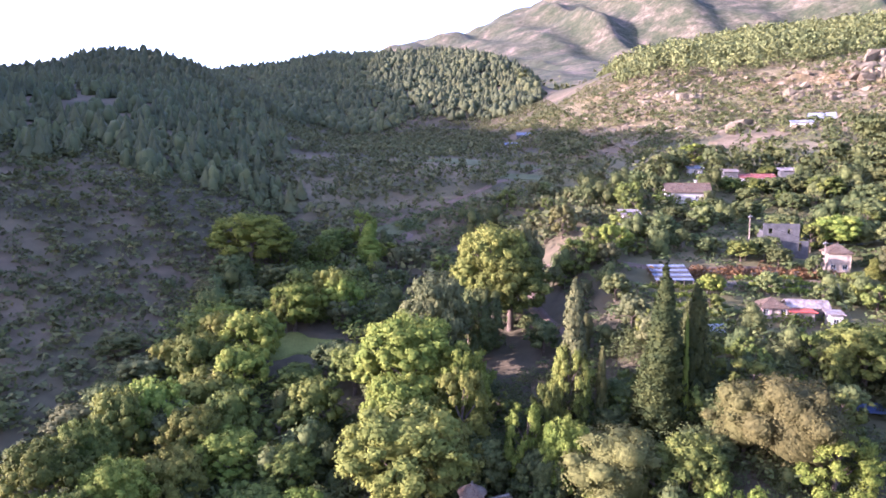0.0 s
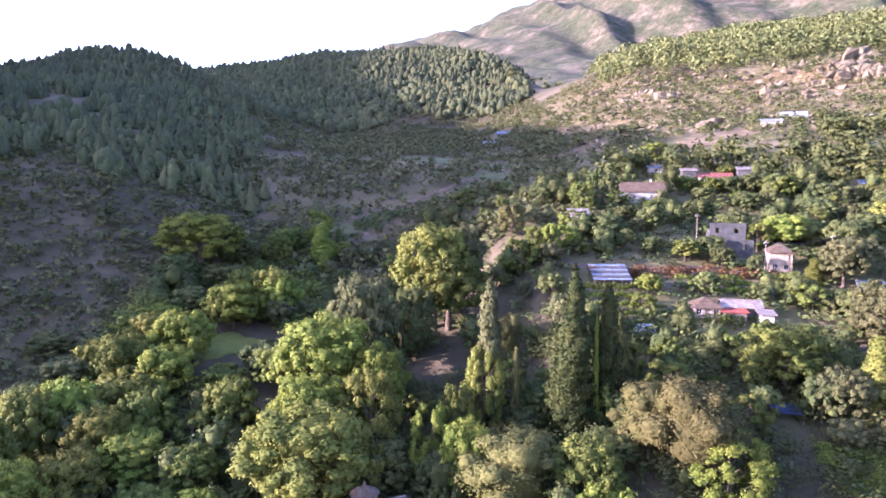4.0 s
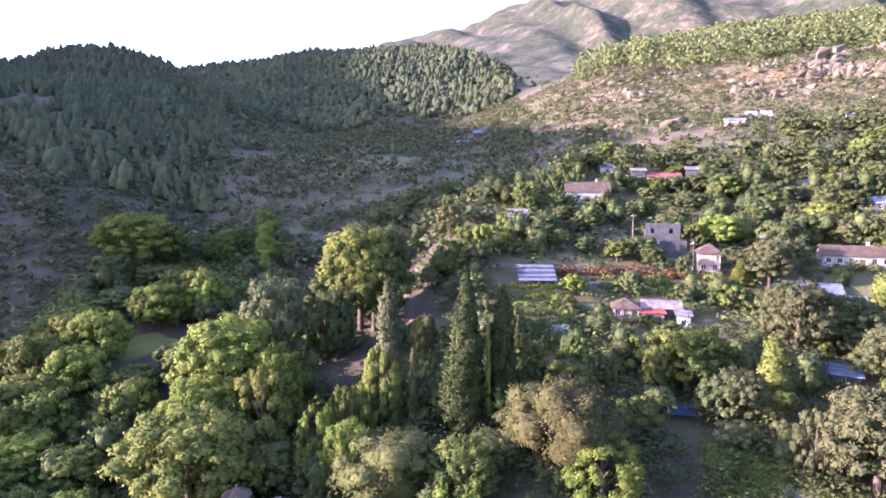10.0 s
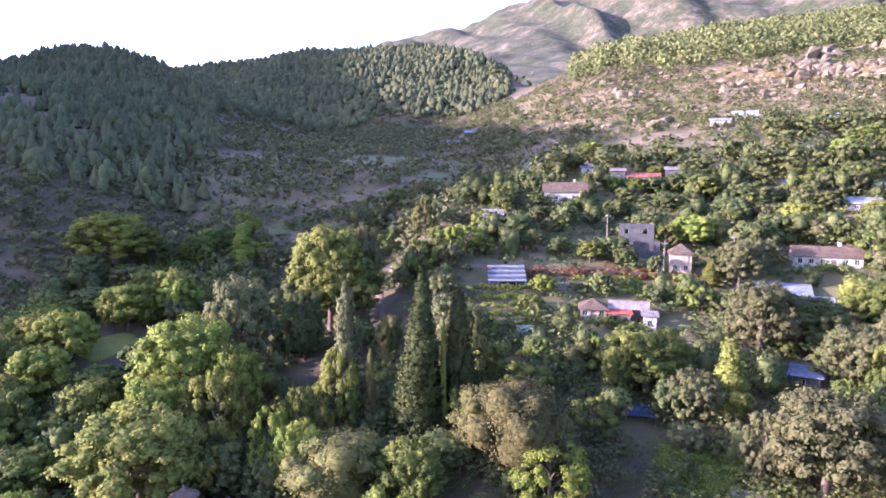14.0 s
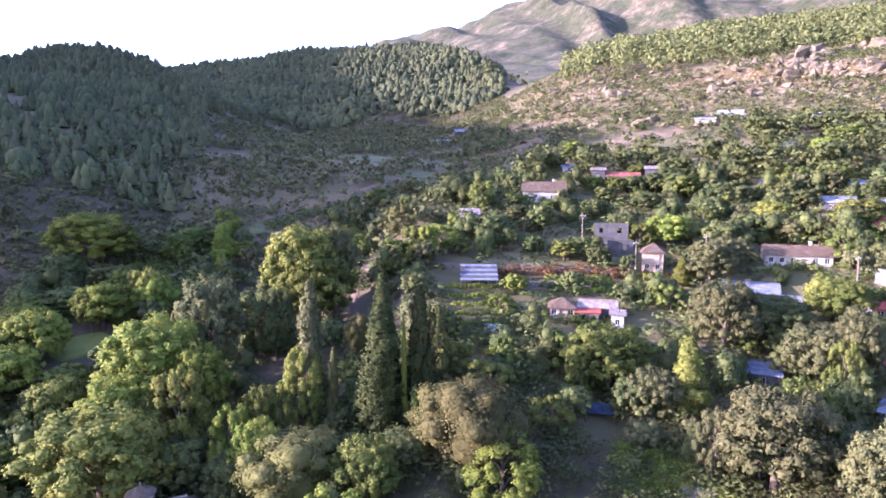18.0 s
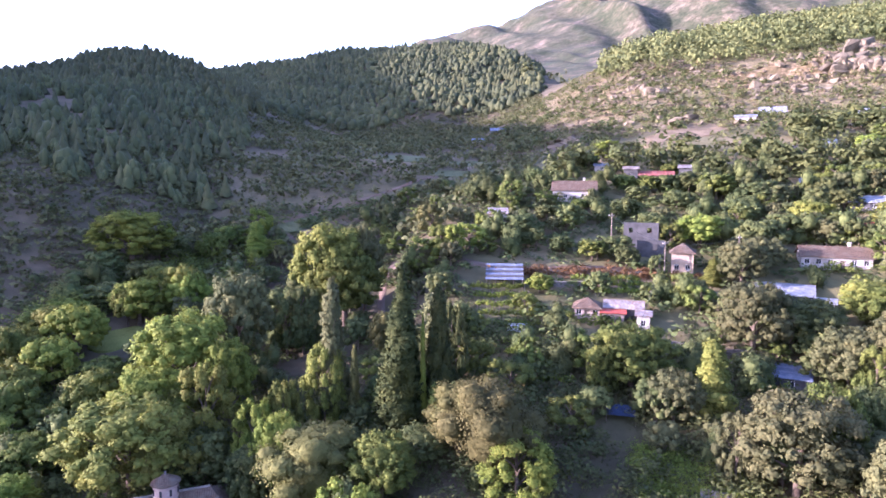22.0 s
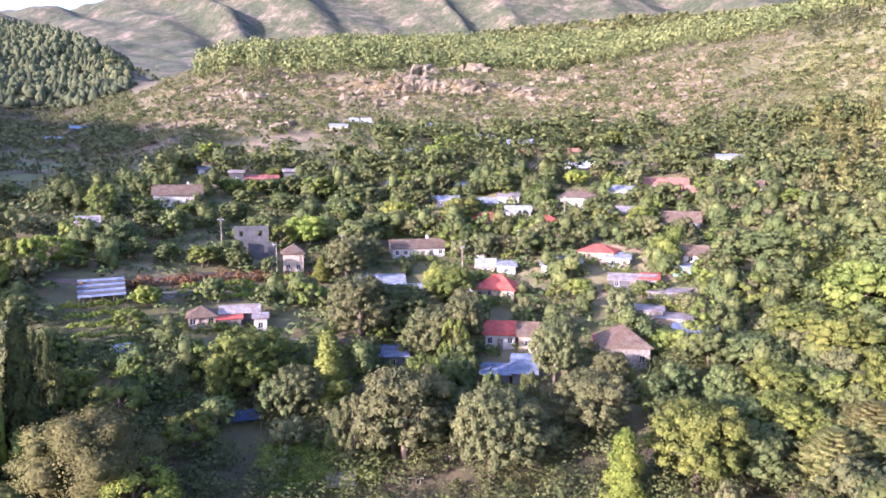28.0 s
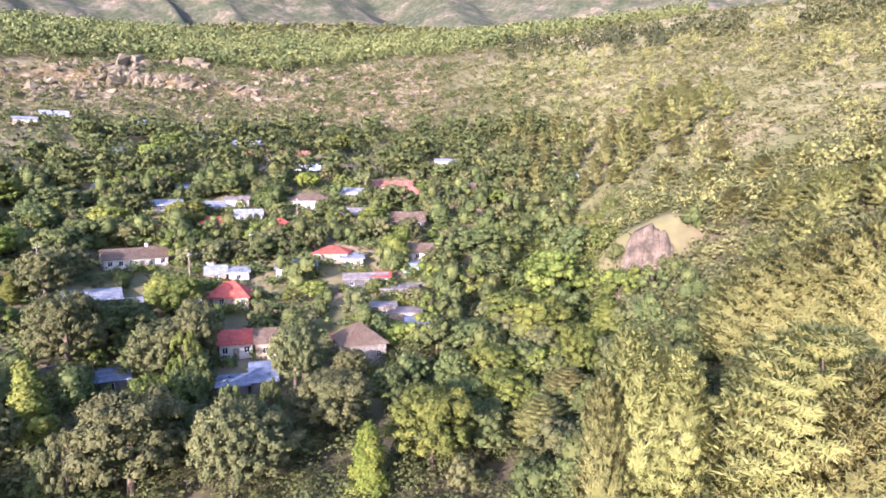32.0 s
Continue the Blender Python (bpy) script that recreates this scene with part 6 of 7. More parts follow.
tree("broad", "dark", -24.6, 84.2, 8.5, 6.2, 2, "broadleaf_tree", "full-grown dark green broadleaf tree on the slope")
tree("broad", "olive", 38.4, 76.0, 14.9, 15.1, 2, "broadleaf_tree", "tall grey-green broadleaf tree on the slope")
tree("broad", "broad", 43.5, 79.7, 13.7, 8.9, 2, "broadleaf_tree", "tall mid-green broadleaf tree on the slope")
tree("broad", "broad", 23.8, 100.3, 12.5, 14.6, 2, "broadleaf_tree", "full-grown mid-green broadleaf tree on the slope")
tree("tall", "gold", 34.0, 93.4, 13.0, 7.9, 2, "poplar_tree", "full-grown yellow-green slender upright tree on the slope")
tree("broad", "olive", 28.3, 92.4, 9.9, 8.5, 2, "broadleaf_tree", "full-grown grey-green broadleaf tree on the slope")
tree("open", "broad", 19.0, 98.6, 9.7, 5.3, 2, "walnut_tree", "full-grown mid-green loose-crowned tree on the slope")
tree("broad", "olive", 46.1, 109.0, 14.6, 13.1, 2, "broadleaf_tree", "tall grey-green broadleaf tree on the slope")
tree("broad", "dark", 54.6, 110.9, 10.1, 13.7, 2, "broadleaf_tree", "full-grown dark green broadleaf tree on the slope")
tree("broad", "broad", 68.9, 113.0, 10.1, 11.1, 2, "broadleaf_tree", "full-grown mid-green broadleaf tree on the slope")
tree("broad", "olive", 53.7, 134.2, 11.5, 10.9, 2, "broadleaf_tree", "full-grown grey-green broadleaf tree on the slope")
tree("tall", "gold", 48.4, 136.2, 6.4, 5.1, 2, "poplar_tree", "full-grown yellow-green slender upright tree on the slope")
tree("broad", "olive", 55.0, 96.5, 12.1, 10.8, 2, "broadleaf_tree", "full-grown grey-green broadleaf tree on the slope")
tree("open", "broad", 55.3, 90.0, 12.1, 5.6, 2, "walnut_tree", "full-grown mid-green loose-crowned tree on the slope")
tree("broad", "olive", 59.6, 93.7, 13.6, 8.3, 2, "broadleaf_tree", "tall grey-green broadleaf tree on the slope")
tree("open", "olive", 32.2, 79.0, 11.5, 5.3, 2, "walnut_tree", "full-grown grey-green loose-crowned tree on the slope")
tree("broad", "olive", 45.3, 65.2, 14.4, 10.6, 2, "broadleaf_tree", "tall grey-green broadleaf tree on the slope")
tree("broad", "broad", -90.4, 80.4, 12.6, 8.4, 2, "broadleaf_tree", "full-grown mid-green broadleaf tree on the slope")
tree("broad", "gold", -78.9, 88.2, 11.4, 9.4, 2, "broadleaf_tree", "full-grown yellow-green broadleaf tree on the slope")
tree("broad", "fresh", -87.4, 94.8, 12.9, 10.3, 1, "broadleaf_tree", "tall fresh green broadleaf tree on the slope")
tree("broad", "fresh", -78.3, 108.7, 11.1, 10.2, 1, "broadleaf_tree", "full-grown fresh green broadleaf tree on the slope")
tree("broad", "fresh", -74.5, 132.0, 11.2, 12.1, 1, "broadleaf_tree", "full-grown fresh green broadleaf tree on the slope")
tree("broad", "fresh", -66.0, 137.8, 11.5, 9.8, 1, "broadleaf_tree", "full-grown fresh green broadleaf tree on the slope")
tree("broad", "broad", -84.6, 66.8, 10.3, 9.9, 2, "broadleaf_tree", "full-grown mid-green broadleaf tree on the slope")
tree("broad", "gold", -78.4, 79.3, 10.0, 10.0, 2, "broadleaf_tree", "full-grown yellow-green broadleaf tree on the slope")
tree("broad", "fresh", -73.3, 85.7, 9.3, 11.3, 2, "broadleaf_tree", "full-grown fresh green broadleaf tree on the slope")
tree("broad", "broad", -64.3, 83.3, 8.3, 8.4, 2, "broadleaf_tree", "full-grown mid-green broadleaf tree on the slope")
tree("broad", "broad", -66.2, 74.7, 8.0, 8.3, 2, "broadleaf_tree", "full-grown mid-green broadleaf tree on the slope")
tree("broad", "broad", -89.8, 89.3, 13.7, 9.0, 1, "broadleaf_tree", "tall mid-green broadleaf tree on the slope")
tree("broad", "broad", -86.8, 110.8, 12.5, 9.6, 1, "broadleaf_tree", "full-grown mid-green broadleaf tree on the slope")
tree("broad", "broad", -63.3, 97.0, 10.8, 8.8, 1, "broadleaf_tree", "full-grown mid-green broadleaf tree on the slope")
tree("broad", "fresh", -82.2, 72.8, 11.8, 9.6, 2, "broadleaf_tree", "full-grown fresh green broadleaf tree on the slope")
tree("broad", "broad", -91.0, 73.4, 13.0, 10.3, 2, "broadleaf_tree", "tall mid-green broadleaf tree on the slope")
tree("broad", "fresh", -60.7, 74.6, 7.8, 7.4, 2, "broadleaf_tree", "full-grown fresh green broadleaf tree on the slope")
tree("broad", "gold", -86.2, 121.2, 9.6, 8.9, 1, "broadleaf_tree", "full-grown yellow-green broadleaf tree on the slope")
tree("broad", "broad", -58.9, 109.1, 9.6, 9.7, 1, "broadleaf_tree", "full-grown mid-green broadleaf tree on the slope")
tree("broad", "broad", -75.5, 94.6, 10.9, 8.9, 1, "broadleaf_tree", "full-grown mid-green broadleaf tree on the slope")
tree("open", "fresh", -3.0, 151.5, 7.1, 8.0, 1, "walnut_tree", "full-grown fresh green loose-crowned tree on the slope")
tree("open", "fresh", -6.2, 144.7, 9.7, 5.1, 1, "walnut_tree", "full-grown fresh green loose-crowned tree on the slope")
tree("open", "broad", -9.4, 146.2, 9.5, 7.8, 1, "walnut_tree", "full-grown mid-green loose-crowned tree on the slope")
tree("open", "broad", -13.2, 144.2, 9.2, 7.7, 1, "walnut_tree", "full-grown mid-green loose-crowned tree on the slope")
tree("open", "tan", -13.3, 162.7, 9.4, 7.2, 1, "walnut_tree", "full-grown dusty tan loose-crowned tree on the slope")
tree("broad", "dark", 9.4, 157.1, 7.2, 9.8, 1, "broadleaf_tree", "full-grown dark green broadleaf tree on the slope")
tree("broad", "dark", 16.7, 167.2, 5.4, 7.3, 1, "broadleaf_tree", "full-grown dark green broadleaf tree on the slope")
tree("broad", "olive", 23.4, 168.0, 4.8, 6.4, 1, "broadleaf_tree", "full-grown grey-green broadleaf tree on the slope")
tree("broad", "dark", 10.5, 152.8, 4.6, 6.2, 1, "broadleaf_tree", "low dark green broadleaf tree on the slope")
tree("broad", "dark", 18.4, 150.4, 4.9, 6.6, 1, "broadleaf_tree", "full-grown dark green broadleaf tree on the slope")
tree("broad", "broad", 25.2, 147.6, 5.5, 7.4, 1, "broadleaf_tree", "full-grown mid-green broadleaf tree on the slope")
tree("broad", "dark", 30.3, 168.5, 4.0, 5.5, 1, "broadleaf_tree", "low dark green broadleaf tree on the slope")
tree("broad", "dark", 38.0, 173.6, 6.3, 8.5, 1, "broadleaf_tree", "full-grown dark green broadleaf tree on the slope")
tree("broad", "dark", 43.6, 184.5, 5.4, 7.3, 1, "broadleaf_tree", "full-grown dark green broadleaf tree on the slope")
tree("broad", "dark", 42.1, 162.5, 6.7, 9.1, 1, "broadleaf_tree", "full-grown dark green broadleaf tree on the slope")
tree("broad", "fresh", 51.6, 154.6, 9.1, 12.3, 1, "broadleaf_tree", "full-grown fresh green broadleaf tree on the slope")
tree("broad", "broad", 65.1, 183.7, 8.1, 10.9, 1, "broadleaf_tree", "full-grown mid-green broadleaf tree on the slope")
tree("broad", "dark", 52.9, 177.8, 6.2, 8.4, 1, "broadleaf_tree", "full-grown dark green broadleaf tree on the slope")
tree("broad", "dark", 66.6, 168.8, 7.1, 9.6, 1, "broadleaf_tree", "full-grown dark green broadleaf tree on the slope")
tree("broad", "olive", 75.9, 173.5, 7.3, 9.9, 1, "broadleaf_tree", "full-grown grey-green broadleaf tree on the slope")
tree("broad", "dark", 76.1, 160.3, 7.1, 9.6, 1, "broadleaf_tree", "full-grown dark green broadleaf tree on the slope")
tree("open", "fresh", 42.8, 223.2, 8.4, 10.1, 1, "walnut_tree", "full-grown fresh green loose-crowned tree on the slope")
tree("open", "olive", 50.7, 225.2, 6.7, 8.2, 1, "walnut_tree", "full-grown grey-green loose-crowned tree on the slope")
tree("open", "broad", 70.3, 223.7, 5.0, 6.7, 1, "walnut_tree", "full-grown mid-green loose-crowned tree on the slope")
tree("open", "olive", 30.4, 217.9, 6.9, 9.3, 1, "walnut_tree", "full-grown grey-green loose-crowned tree on the slope")
tree("open", "dark", 34.5, 213.5, 5.5, 7.5, 1, "walnut_tree", "full-grown dark green loose-crowned tree on the slope")
tree("open", "broad", 6.1, 159.8, 5.3, 7.0, 1, "walnut_tree", "full-grown mid-green loose-crowned tree on the slope")
tree("broad", "fresh", 12.0, 131.9, 4.4, 5.8, 1, "broadleaf_tree", "low fresh green broadleaf tree on the slope")
tree("open", "broad", 8.4, 123.6, 4.4, 5.5, 1, "walnut_tree", "low mid-green loose-crowned tree on the slope")
tree("broad", "gold", 77.6, 155.1, 9.3, 10.8, 1, "broadleaf_tree", "full-grown yellow-green broadleaf tree on the slope")
tree("broad", "dark", 63.3, 148.3, 9.5, 11.4, 1, "broadleaf_tree", "full-grown dark green broadleaf tree on the slope")
tree("open", "broad", 44.5, 153.3, 7.4, 5.7, 1, "walnut_tree", "full-grown mid-green loose-crowned tree on the slope")
tree("broad", "olive", 47.7, 65.7, 12.4, 13.8, 2, "broadleaf_tree", "full-grown grey-green broadleaf tree on the slope")
tree("broad", "olive", 62.9, 65.2, 10.5, 12.1, 2, "broadleaf_tree", "full-grown grey-green broadleaf tree on the slope")
tree("broad", "olive", 67.4, 78.6, 12.3, 8.8, 2, "broadleaf_tree", "full-grown grey-green broadleaf tree on the slope")
tree("tall", "fresh", 55.0, 51.5, 10.2, 6.3, 2, "poplar_tree", "full-grown fresh green slender upright tree on the slope")
tree("broad", "broad", 64.7, 48.8, 12.3, 12.6, 2, "broadleaf_tree", "full-grown mid-green broadleaf tree on the slope")
tree("broad", "broad", 81.2, 47.7, 8.1, 10.9, 2, "broadleaf_tree", "full-grown mid-green broadleaf tree on the slope")
tree("open", "broad", 94.6, 50.0, 6.5, 8.8, 2, "walnut_tree", "full-grown mid-green loose-crowned tree on the slope")
tree("tall", "broad", 58.3, 94.4, 7.6, 7.8, 1, "poplar_tree", "full-grown mid-green slender upright tree on the slope")
tree("broad", "olive", 64.4, 101.1, 8.8, 8.5, 1, "broadleaf_tree", "full-grown grey-green broadleaf tree on the slope")
tree("broad", "broad", 129.5, 62.8, 14.3, 14.7, 1, "broadleaf_tree", "tall mid-green broadleaf tree on the slope")
tree("tall", "broad", 109.8, 42.5, 8.7, 9.5, 1, "poplar_tree", "full-grown mid-green slender upright tree on the slope")
tree("broad", "broad", 127.2, 46.3, 8.8, 9.6, 1, "broadleaf_tree", "full-grown mid-green broadleaf tree on the slope")
tree("broad", "broad", 128.5, 116.0, 6.9, 9.4, 1, "broadleaf_tree", "full-grown mid-green broadleaf tree on the slope")
tree("broad", "fresh", 137.8, 151.2, 6.1, 8.2, 1, "broadleaf_tree", "full-grown fresh green broadleaf tree on the slope")
tree("tall", "broad", 119.6, 146.6, 6.2, 13.4, 1, "poplar_tree", "full-grown mid-green slender upright tree on the slope")
tree("broad", "dark", 99.8, 121.0, 5.2, 7.0, 1, "broadleaf_tree", "full-grown dark green broadleaf tree on the slope")
tree("open", "fresh", 88.6, 139.4, 5.4, 7.3, 1, "walnut_tree", "full-grown fresh green loose-crowned tree on the slope")
tree("broad", "dark", 88.7, 129.4, 6.5, 8.8, 1, "broadleaf_tree", "full-grown dark green broadleaf tree on the slope")
tree("broad", "broad", 92.1, 99.5, 5.0, 6.8, 1, "broadleaf_tree", "full-grown mid-green broadleaf tree on the slope")
tree("broad", "olive", 105.0, 82.3, 4.4, 5.9, 1, "broadleaf_tree", "low grey-green broadleaf tree on the slope")
tree("broad", "gold", 70.1, 118.2, 7.7, 10.4, 1, "broadleaf_tree", "full-grown yellow-green broadleaf tree on the slope")
tree("broad", "dark", 132.2, 84.0, 9.1, 12.4, 1, "broadleaf_tree", "full-grown dark green broadleaf tree on the slope")
tree("open", "broad", 133.5, 97.0, 5.3, 7.1, 1, "walnut_tree", "full-grown mid-green loose-crowned tree on the slope")
tree("broad", "broad", 125.0, 87.5, 4.1, 5.5, 1, "broadleaf_tree", "low mid-green broadleaf tree on the slope")
tree("broad", "dark", 124.3, 76.0, 7.1, 9.6, 1, "broadleaf_tree", "full-grown dark green broadleaf tree on the slope")
tree("broad", "broad", 108.3, 62.3, 9.5, 12.3, 1, "broadleaf_tree", "full-grown mid-green broadleaf tree on the slope")
tree("broad", "broad", 106.7, 54.0, 11.1, 12.8, 1, "broadleaf_tree", "full-grown mid-green broadleaf tree on the slope")
tree("broad", "dark", 94.6, 62.6, 7.4, 10.1, 1, "broadleaf_tree", "full-grown dark green broadleaf tree on the slope")
tree("broad", "broad", 88.2, 54.0, 8.4, 11.1, 2, "broadleaf_tree", "full-grown mid-green broadleaf tree on the slope")
tree("broad", "broad", 95.7, 41.3, 11.2, 9.3, 2, "broadleaf_tree", "full-grown mid-green broadleaf tree on the slope")
tree("broad", "dark", 76.5, 51.8, 8.0, 9.1, 2, "broadleaf_tree", "full-grown dark green broadleaf tree on the slope")
tree("broad", "olive", 116.5, 37.0, 4.5, 6.1, 1, "broadleaf_tree", "low grey-green broadleaf tree on the slope")
tree("broad", "dark", 104.7, 29.4, 3.2, 4.4, 2, "broadleaf_tree", "low dark green broadleaf tree on the slope")
tree("fruit", "broad", 88.6, 75.0, 4.4, 6.0, 1, "fruit_tree", "low mid-green fruit tree on the slope")
tree("broad", "olive", 73.9, 72.4, 7.2, 6.4, 2, "broadleaf_tree", "full-grown grey-green broadleaf tree on the slope")
tree("broad", "fresh", 117.2, 202.8, 8.1, 11.0, 1, "broadleaf_tree", "full-grown fresh green broadleaf tree on the slope")
tree("broad", "broad", 129.2, 212.1, 9.2, 12.5, 1, "broadleaf_tree", "full-grown mid-green broadleaf tree on the slope")
tree("broad", "broad", 93.6, 182.1, 5.3, 7.1, 1, "broadleaf_tree", "full-grown mid-green broadleaf tree on the slope")
tree("open", "gold", 94.8, 149.9, 7.8, 10.7, 1, "walnut_tree", "full-grown yellow-green loose-crowned tree on the slope")
tree("broad", "dark", 73.2, 174.5, 8.4, 11.4, 1, "broadleaf_tree", "full-grown dark green broadleaf tree on the slope")
tree("broad", "dark", 65.1, 165.0, 7.3, 9.9, 1, "broadleaf_tree", "full-grown dark green broadleaf tree on the slope")
tree("broad", "dark", 71.1, 153.7, 7.5, 10.2, 1, "broadleaf_tree", "full-grown dark green broadleaf tree on the slope")
tree("broad", "dark", 90.5, 166.2, 6.4, 8.7, 1, "broadleaf_tree", "full-grown dark green broadleaf tree on the slope")
tree("broad", "olive", 60.1, 140.5, 9.1, 9.5, 1, "broadleaf_tree", "full-grown grey-green broadleaf tree on the slope")
tree("broad", "dark", 114.5, 160.2, 6.6, 8.9, 1, "broadleaf_tree", "full-grown dark green broadleaf tree on the slope")
tree("broad", "broad", 147.2, 142.1, 4.7, 6.5, 1, "broadleaf_tree", "full-grown mid-green broadleaf tree on the slope")
tree("broad", "broad", 168.8, 101.1, 5.9, 8.0, 1, "broadleaf_tree", "full-grown mid-green broadleaf tree on the slope")
tree("broad", "olive", 173.9, 92.0, 6.0, 8.0, 1, "broadleaf_tree", "full-grown grey-green broadleaf tree on the slope")
tree("broad", "olive", 198.3, 130.8, 7.1, 9.7, 1, "broadleaf_tree", "full-grown grey-green broadleaf tree on the slope")
tree("broad", "olive", 202.8, 116.7, 6.6, 8.9, 1, "broadleaf_tree", "full-grown grey-green broadleaf tree on the slope")
tree("broad", "dark", 197.1, 150.8, 7.1, 9.6, 1, "broadleaf_tree", "full-grown dark green broadleaf tree on the slope")
tree("broad", "dark", 186.3, 158.7, 6.5, 8.8, 1, "broadleaf_tree", "full-grown dark green broadleaf tree on the slope")
tree("broad", "broad", 180.9, 180.0, 8.3, 11.2, 1, "broadleaf_tree", "full-grown mid-green broadleaf tree on the slope")
tree("broad", "olive", 179.4, 191.0, 8.9, 12.0, 1, "broadleaf_tree", "full-grown grey-green broadleaf tree on the slope")
tree("fruit", "broad", 116.7, 98.2, 8.9, 8.1, 1, "fruit_tree", "full-grown mid-green fruit tree on the slope")
tree("broad", "dark", 150.1, 68.2, 11.7, 13.2, 1, "broadleaf_tree", "full-grown dark green broadleaf tree on the slope")
tree("pine", "pine", 258.0, 105.0, 3.2, 3.7, 1, "pine_tree", "low yellow-green pine on the dry hillside")
tree("pine", "pine", 231.9, 85.7, 7.0, 7.7, 1, "pine_tree", "full-grown yellow-green pine on the dry hillside")
tree("pine", "pine", 233.2, 75.8, 7.0, 7.7, 1, "pine_tree", "full-grown yellow-green pine on the dry hillside")
tree("pine", "pine", 200.7, 56.4, 7.3, 8.0, 1, "pine_tree", "full-grown yellow-green pine on the dry hillside")
tree("pine", "pine", 175.1, 41.9, 7.5, 8.2, 1, "pine_tree", "full-grown yellow-green pine on the dry hillside")
tree("pine", "pine", 174.8, 51.9, 7.4, 8.2, 1, "pine_tree", "full-grown yellow-green pine on the dry hillside")
tree("pine", "pine", 210.0, 69.9, 7.2, 7.9, 1, "pine_tree", "full-grown yellow-green pine on the dry hillside")
tree("pine", "pine", 152.2, 30.3, 7.6, 8.4, 1, "pine_tree", "full-grown yellow-green pine on the dry hillside")
tree("pine", "pine", 137.6, 19.4, 7.7, 8.5, 1, "pine_tree", "full-grown yellow-green pine on the dry hillside")
tree("pine", "pine", 139.5, 13.1, 7.7, 8.5, 1, "pine_tree", "full-grown yellow-green pine on the dry hillside")
tree("pine", "pine", 143.4, 7.0, 7.7, 8.5, 1, "pine_tree", "full-grown yellow-green pine on the dry hillside")
tree("pine", "pine", 253.4, 115.6, 2.8, 3.7, 1, "pine_tree", "low yellow-green pine on the dry hillside")
tree("pine", "pine", 254.1, 129.3, 4.2, 4.6, 1, "pine_tree", "low yellow-green pine on the dry hillside")
tree("pine", "pine", 170.3, 27.9, 7.5, 8.3, 1, "pine_tree", "full-grown yellow-green pine on the dry hillside")
tree("pine", "pine", 168.0, 5.6, 7.5, 8.3, 1, "pine_tree", "full-grown yellow-green pine on the dry hillside")
tree("pine", "pine", 170.0, 19.6, 7.5, 8.3, 1, "pine_tree", "full-grown yellow-green pine on the dry hillside")
tree("pine", "pine", 193.5, 42.1, 7.3, 8.1, 1, "pine_tree", "full-grown yellow-green pine on the dry hillside")
tree("pine", "pine", 192.5, 72.6, 7.2, 7.9, 1, "pine_tree", "full-grown yellow-green pine on the dry hillside")
tree("broad", "dark", 31.2, 148.2, 6.5, 8.0, 1, "broadleaf_tree", "full-grown dark green broadleaf tree on the slope")
tree("broad", "dark", 32.4, 144.4, 5.9, 5.9, 1, "broadleaf_tree", "full-grown dark green broadleaf tree on the slope")
tree("open", "dark", 38.1, 139.5, 6.6, 3.9, 1, "walnut_tree", "full-grown dark green loose-crowned tree on the slope")
tree("broad", "broad", 41.9, 192.0, 5.4, 7.3, 1, "broadleaf_tree", "full-grown mid-green broadleaf tree on the slope")
tree("broad", "broad", 47.8, 189.8, 6.2, 6.9, 1, "broadleaf_tree", "full-grown mid-green broadleaf tree on the slope")
tree("broad", "dark", 53.2, 189.1, 6.4, 7.8, 1, "broadleaf_tree", "full-grown dark green broadleaf tree on the slope")
tree("broad", "dark", 59.2, 188.2, 7.2, 8.7, 1, "broadleaf_tree", "full-grown dark green broadleaf tree on the slope")
tree("broad", "fresh", 37.2, 202.4, 3.0, 4.1, 1, "broadleaf_tree", "low fresh green broadleaf tree on the slope")
tree("broad", "dark", 17.7, 176.8, 3.4, 4.5, 1, "broadleaf_tree", "low dark green broadleaf tree on the slope")
tree("broad", "broad", 26.2, 175.8, 3.5, 4.9, 1, "broadleaf_tree", "low mid-green broadleaf tree on the slope")
tree("broad", "dark", 30.1, 176.8, 4.3, 5.6, 1, "broadleaf_tree", "low dark green broadleaf tree on the slope")
tree("broad", "broad", 58.2, 202.0, 5.3, 7.2, 1, "broadleaf_tree", "full-grown mid-green broadleaf tree on the slope")
tree("pine_wide", "pine", 58.3, 4.5, 20.0, 17.9, 3, "pine_tree", "tall yellow-green pine on the dry hillside")
tree("pine", "pine", 53.5, 0.7, 19.7, 9.6, 3, "pine_tree", "tall yellow-green pine on the dry hillside")
tree("pine", "pine", 57.8, 9.0, 15.0, 7.9, 3, "pine_tree", "tall yellow-green pine on the dry hillside")
tree("pine", "pine", 56.4, 19.1, 21.3, 8.8, 3, "pine_tree", "tall yellow-green pine on the dry hillside")
tree("pine", "pine", 57.5, 15.3, 17.4, 7.0, 2, "pine_tree", "tall yellow-green pine on the dry hillside")
tree("pine", "pine", 52.6, 20.7, 19.8, 5.8, 3, "pine_tree", "tall yellow-green pine on the dry hillside")
tree("pine_wide", "pine", 85.1, 38.8, 8.1, 8.9, 3, "pine_tree", "full-grown yellow-green pine on the dry hillside")
tree("pine_wide", "pine", 75.3, 38.2, 8.1, 8.3, 2, "pine_tree", "full-grown yellow-green pine on the dry hillside")
tree("pine_wide", "pine", 86.3, 6.2, 17.8, 14.7, 2, "pine_tree", "tall yellow-green pine on the dry hillside")
tree("pine_wide", "pine", 85.8, 10.6, 16.2, 14.7, 2, "pine_tree", "tall yellow-green pine on the dry hillside")
tree("pine_wide", "pine", 87.1, 15.4, 14.9, 11.0, 2, "pine_tree", "tall yellow-green pine on the dry hillside")
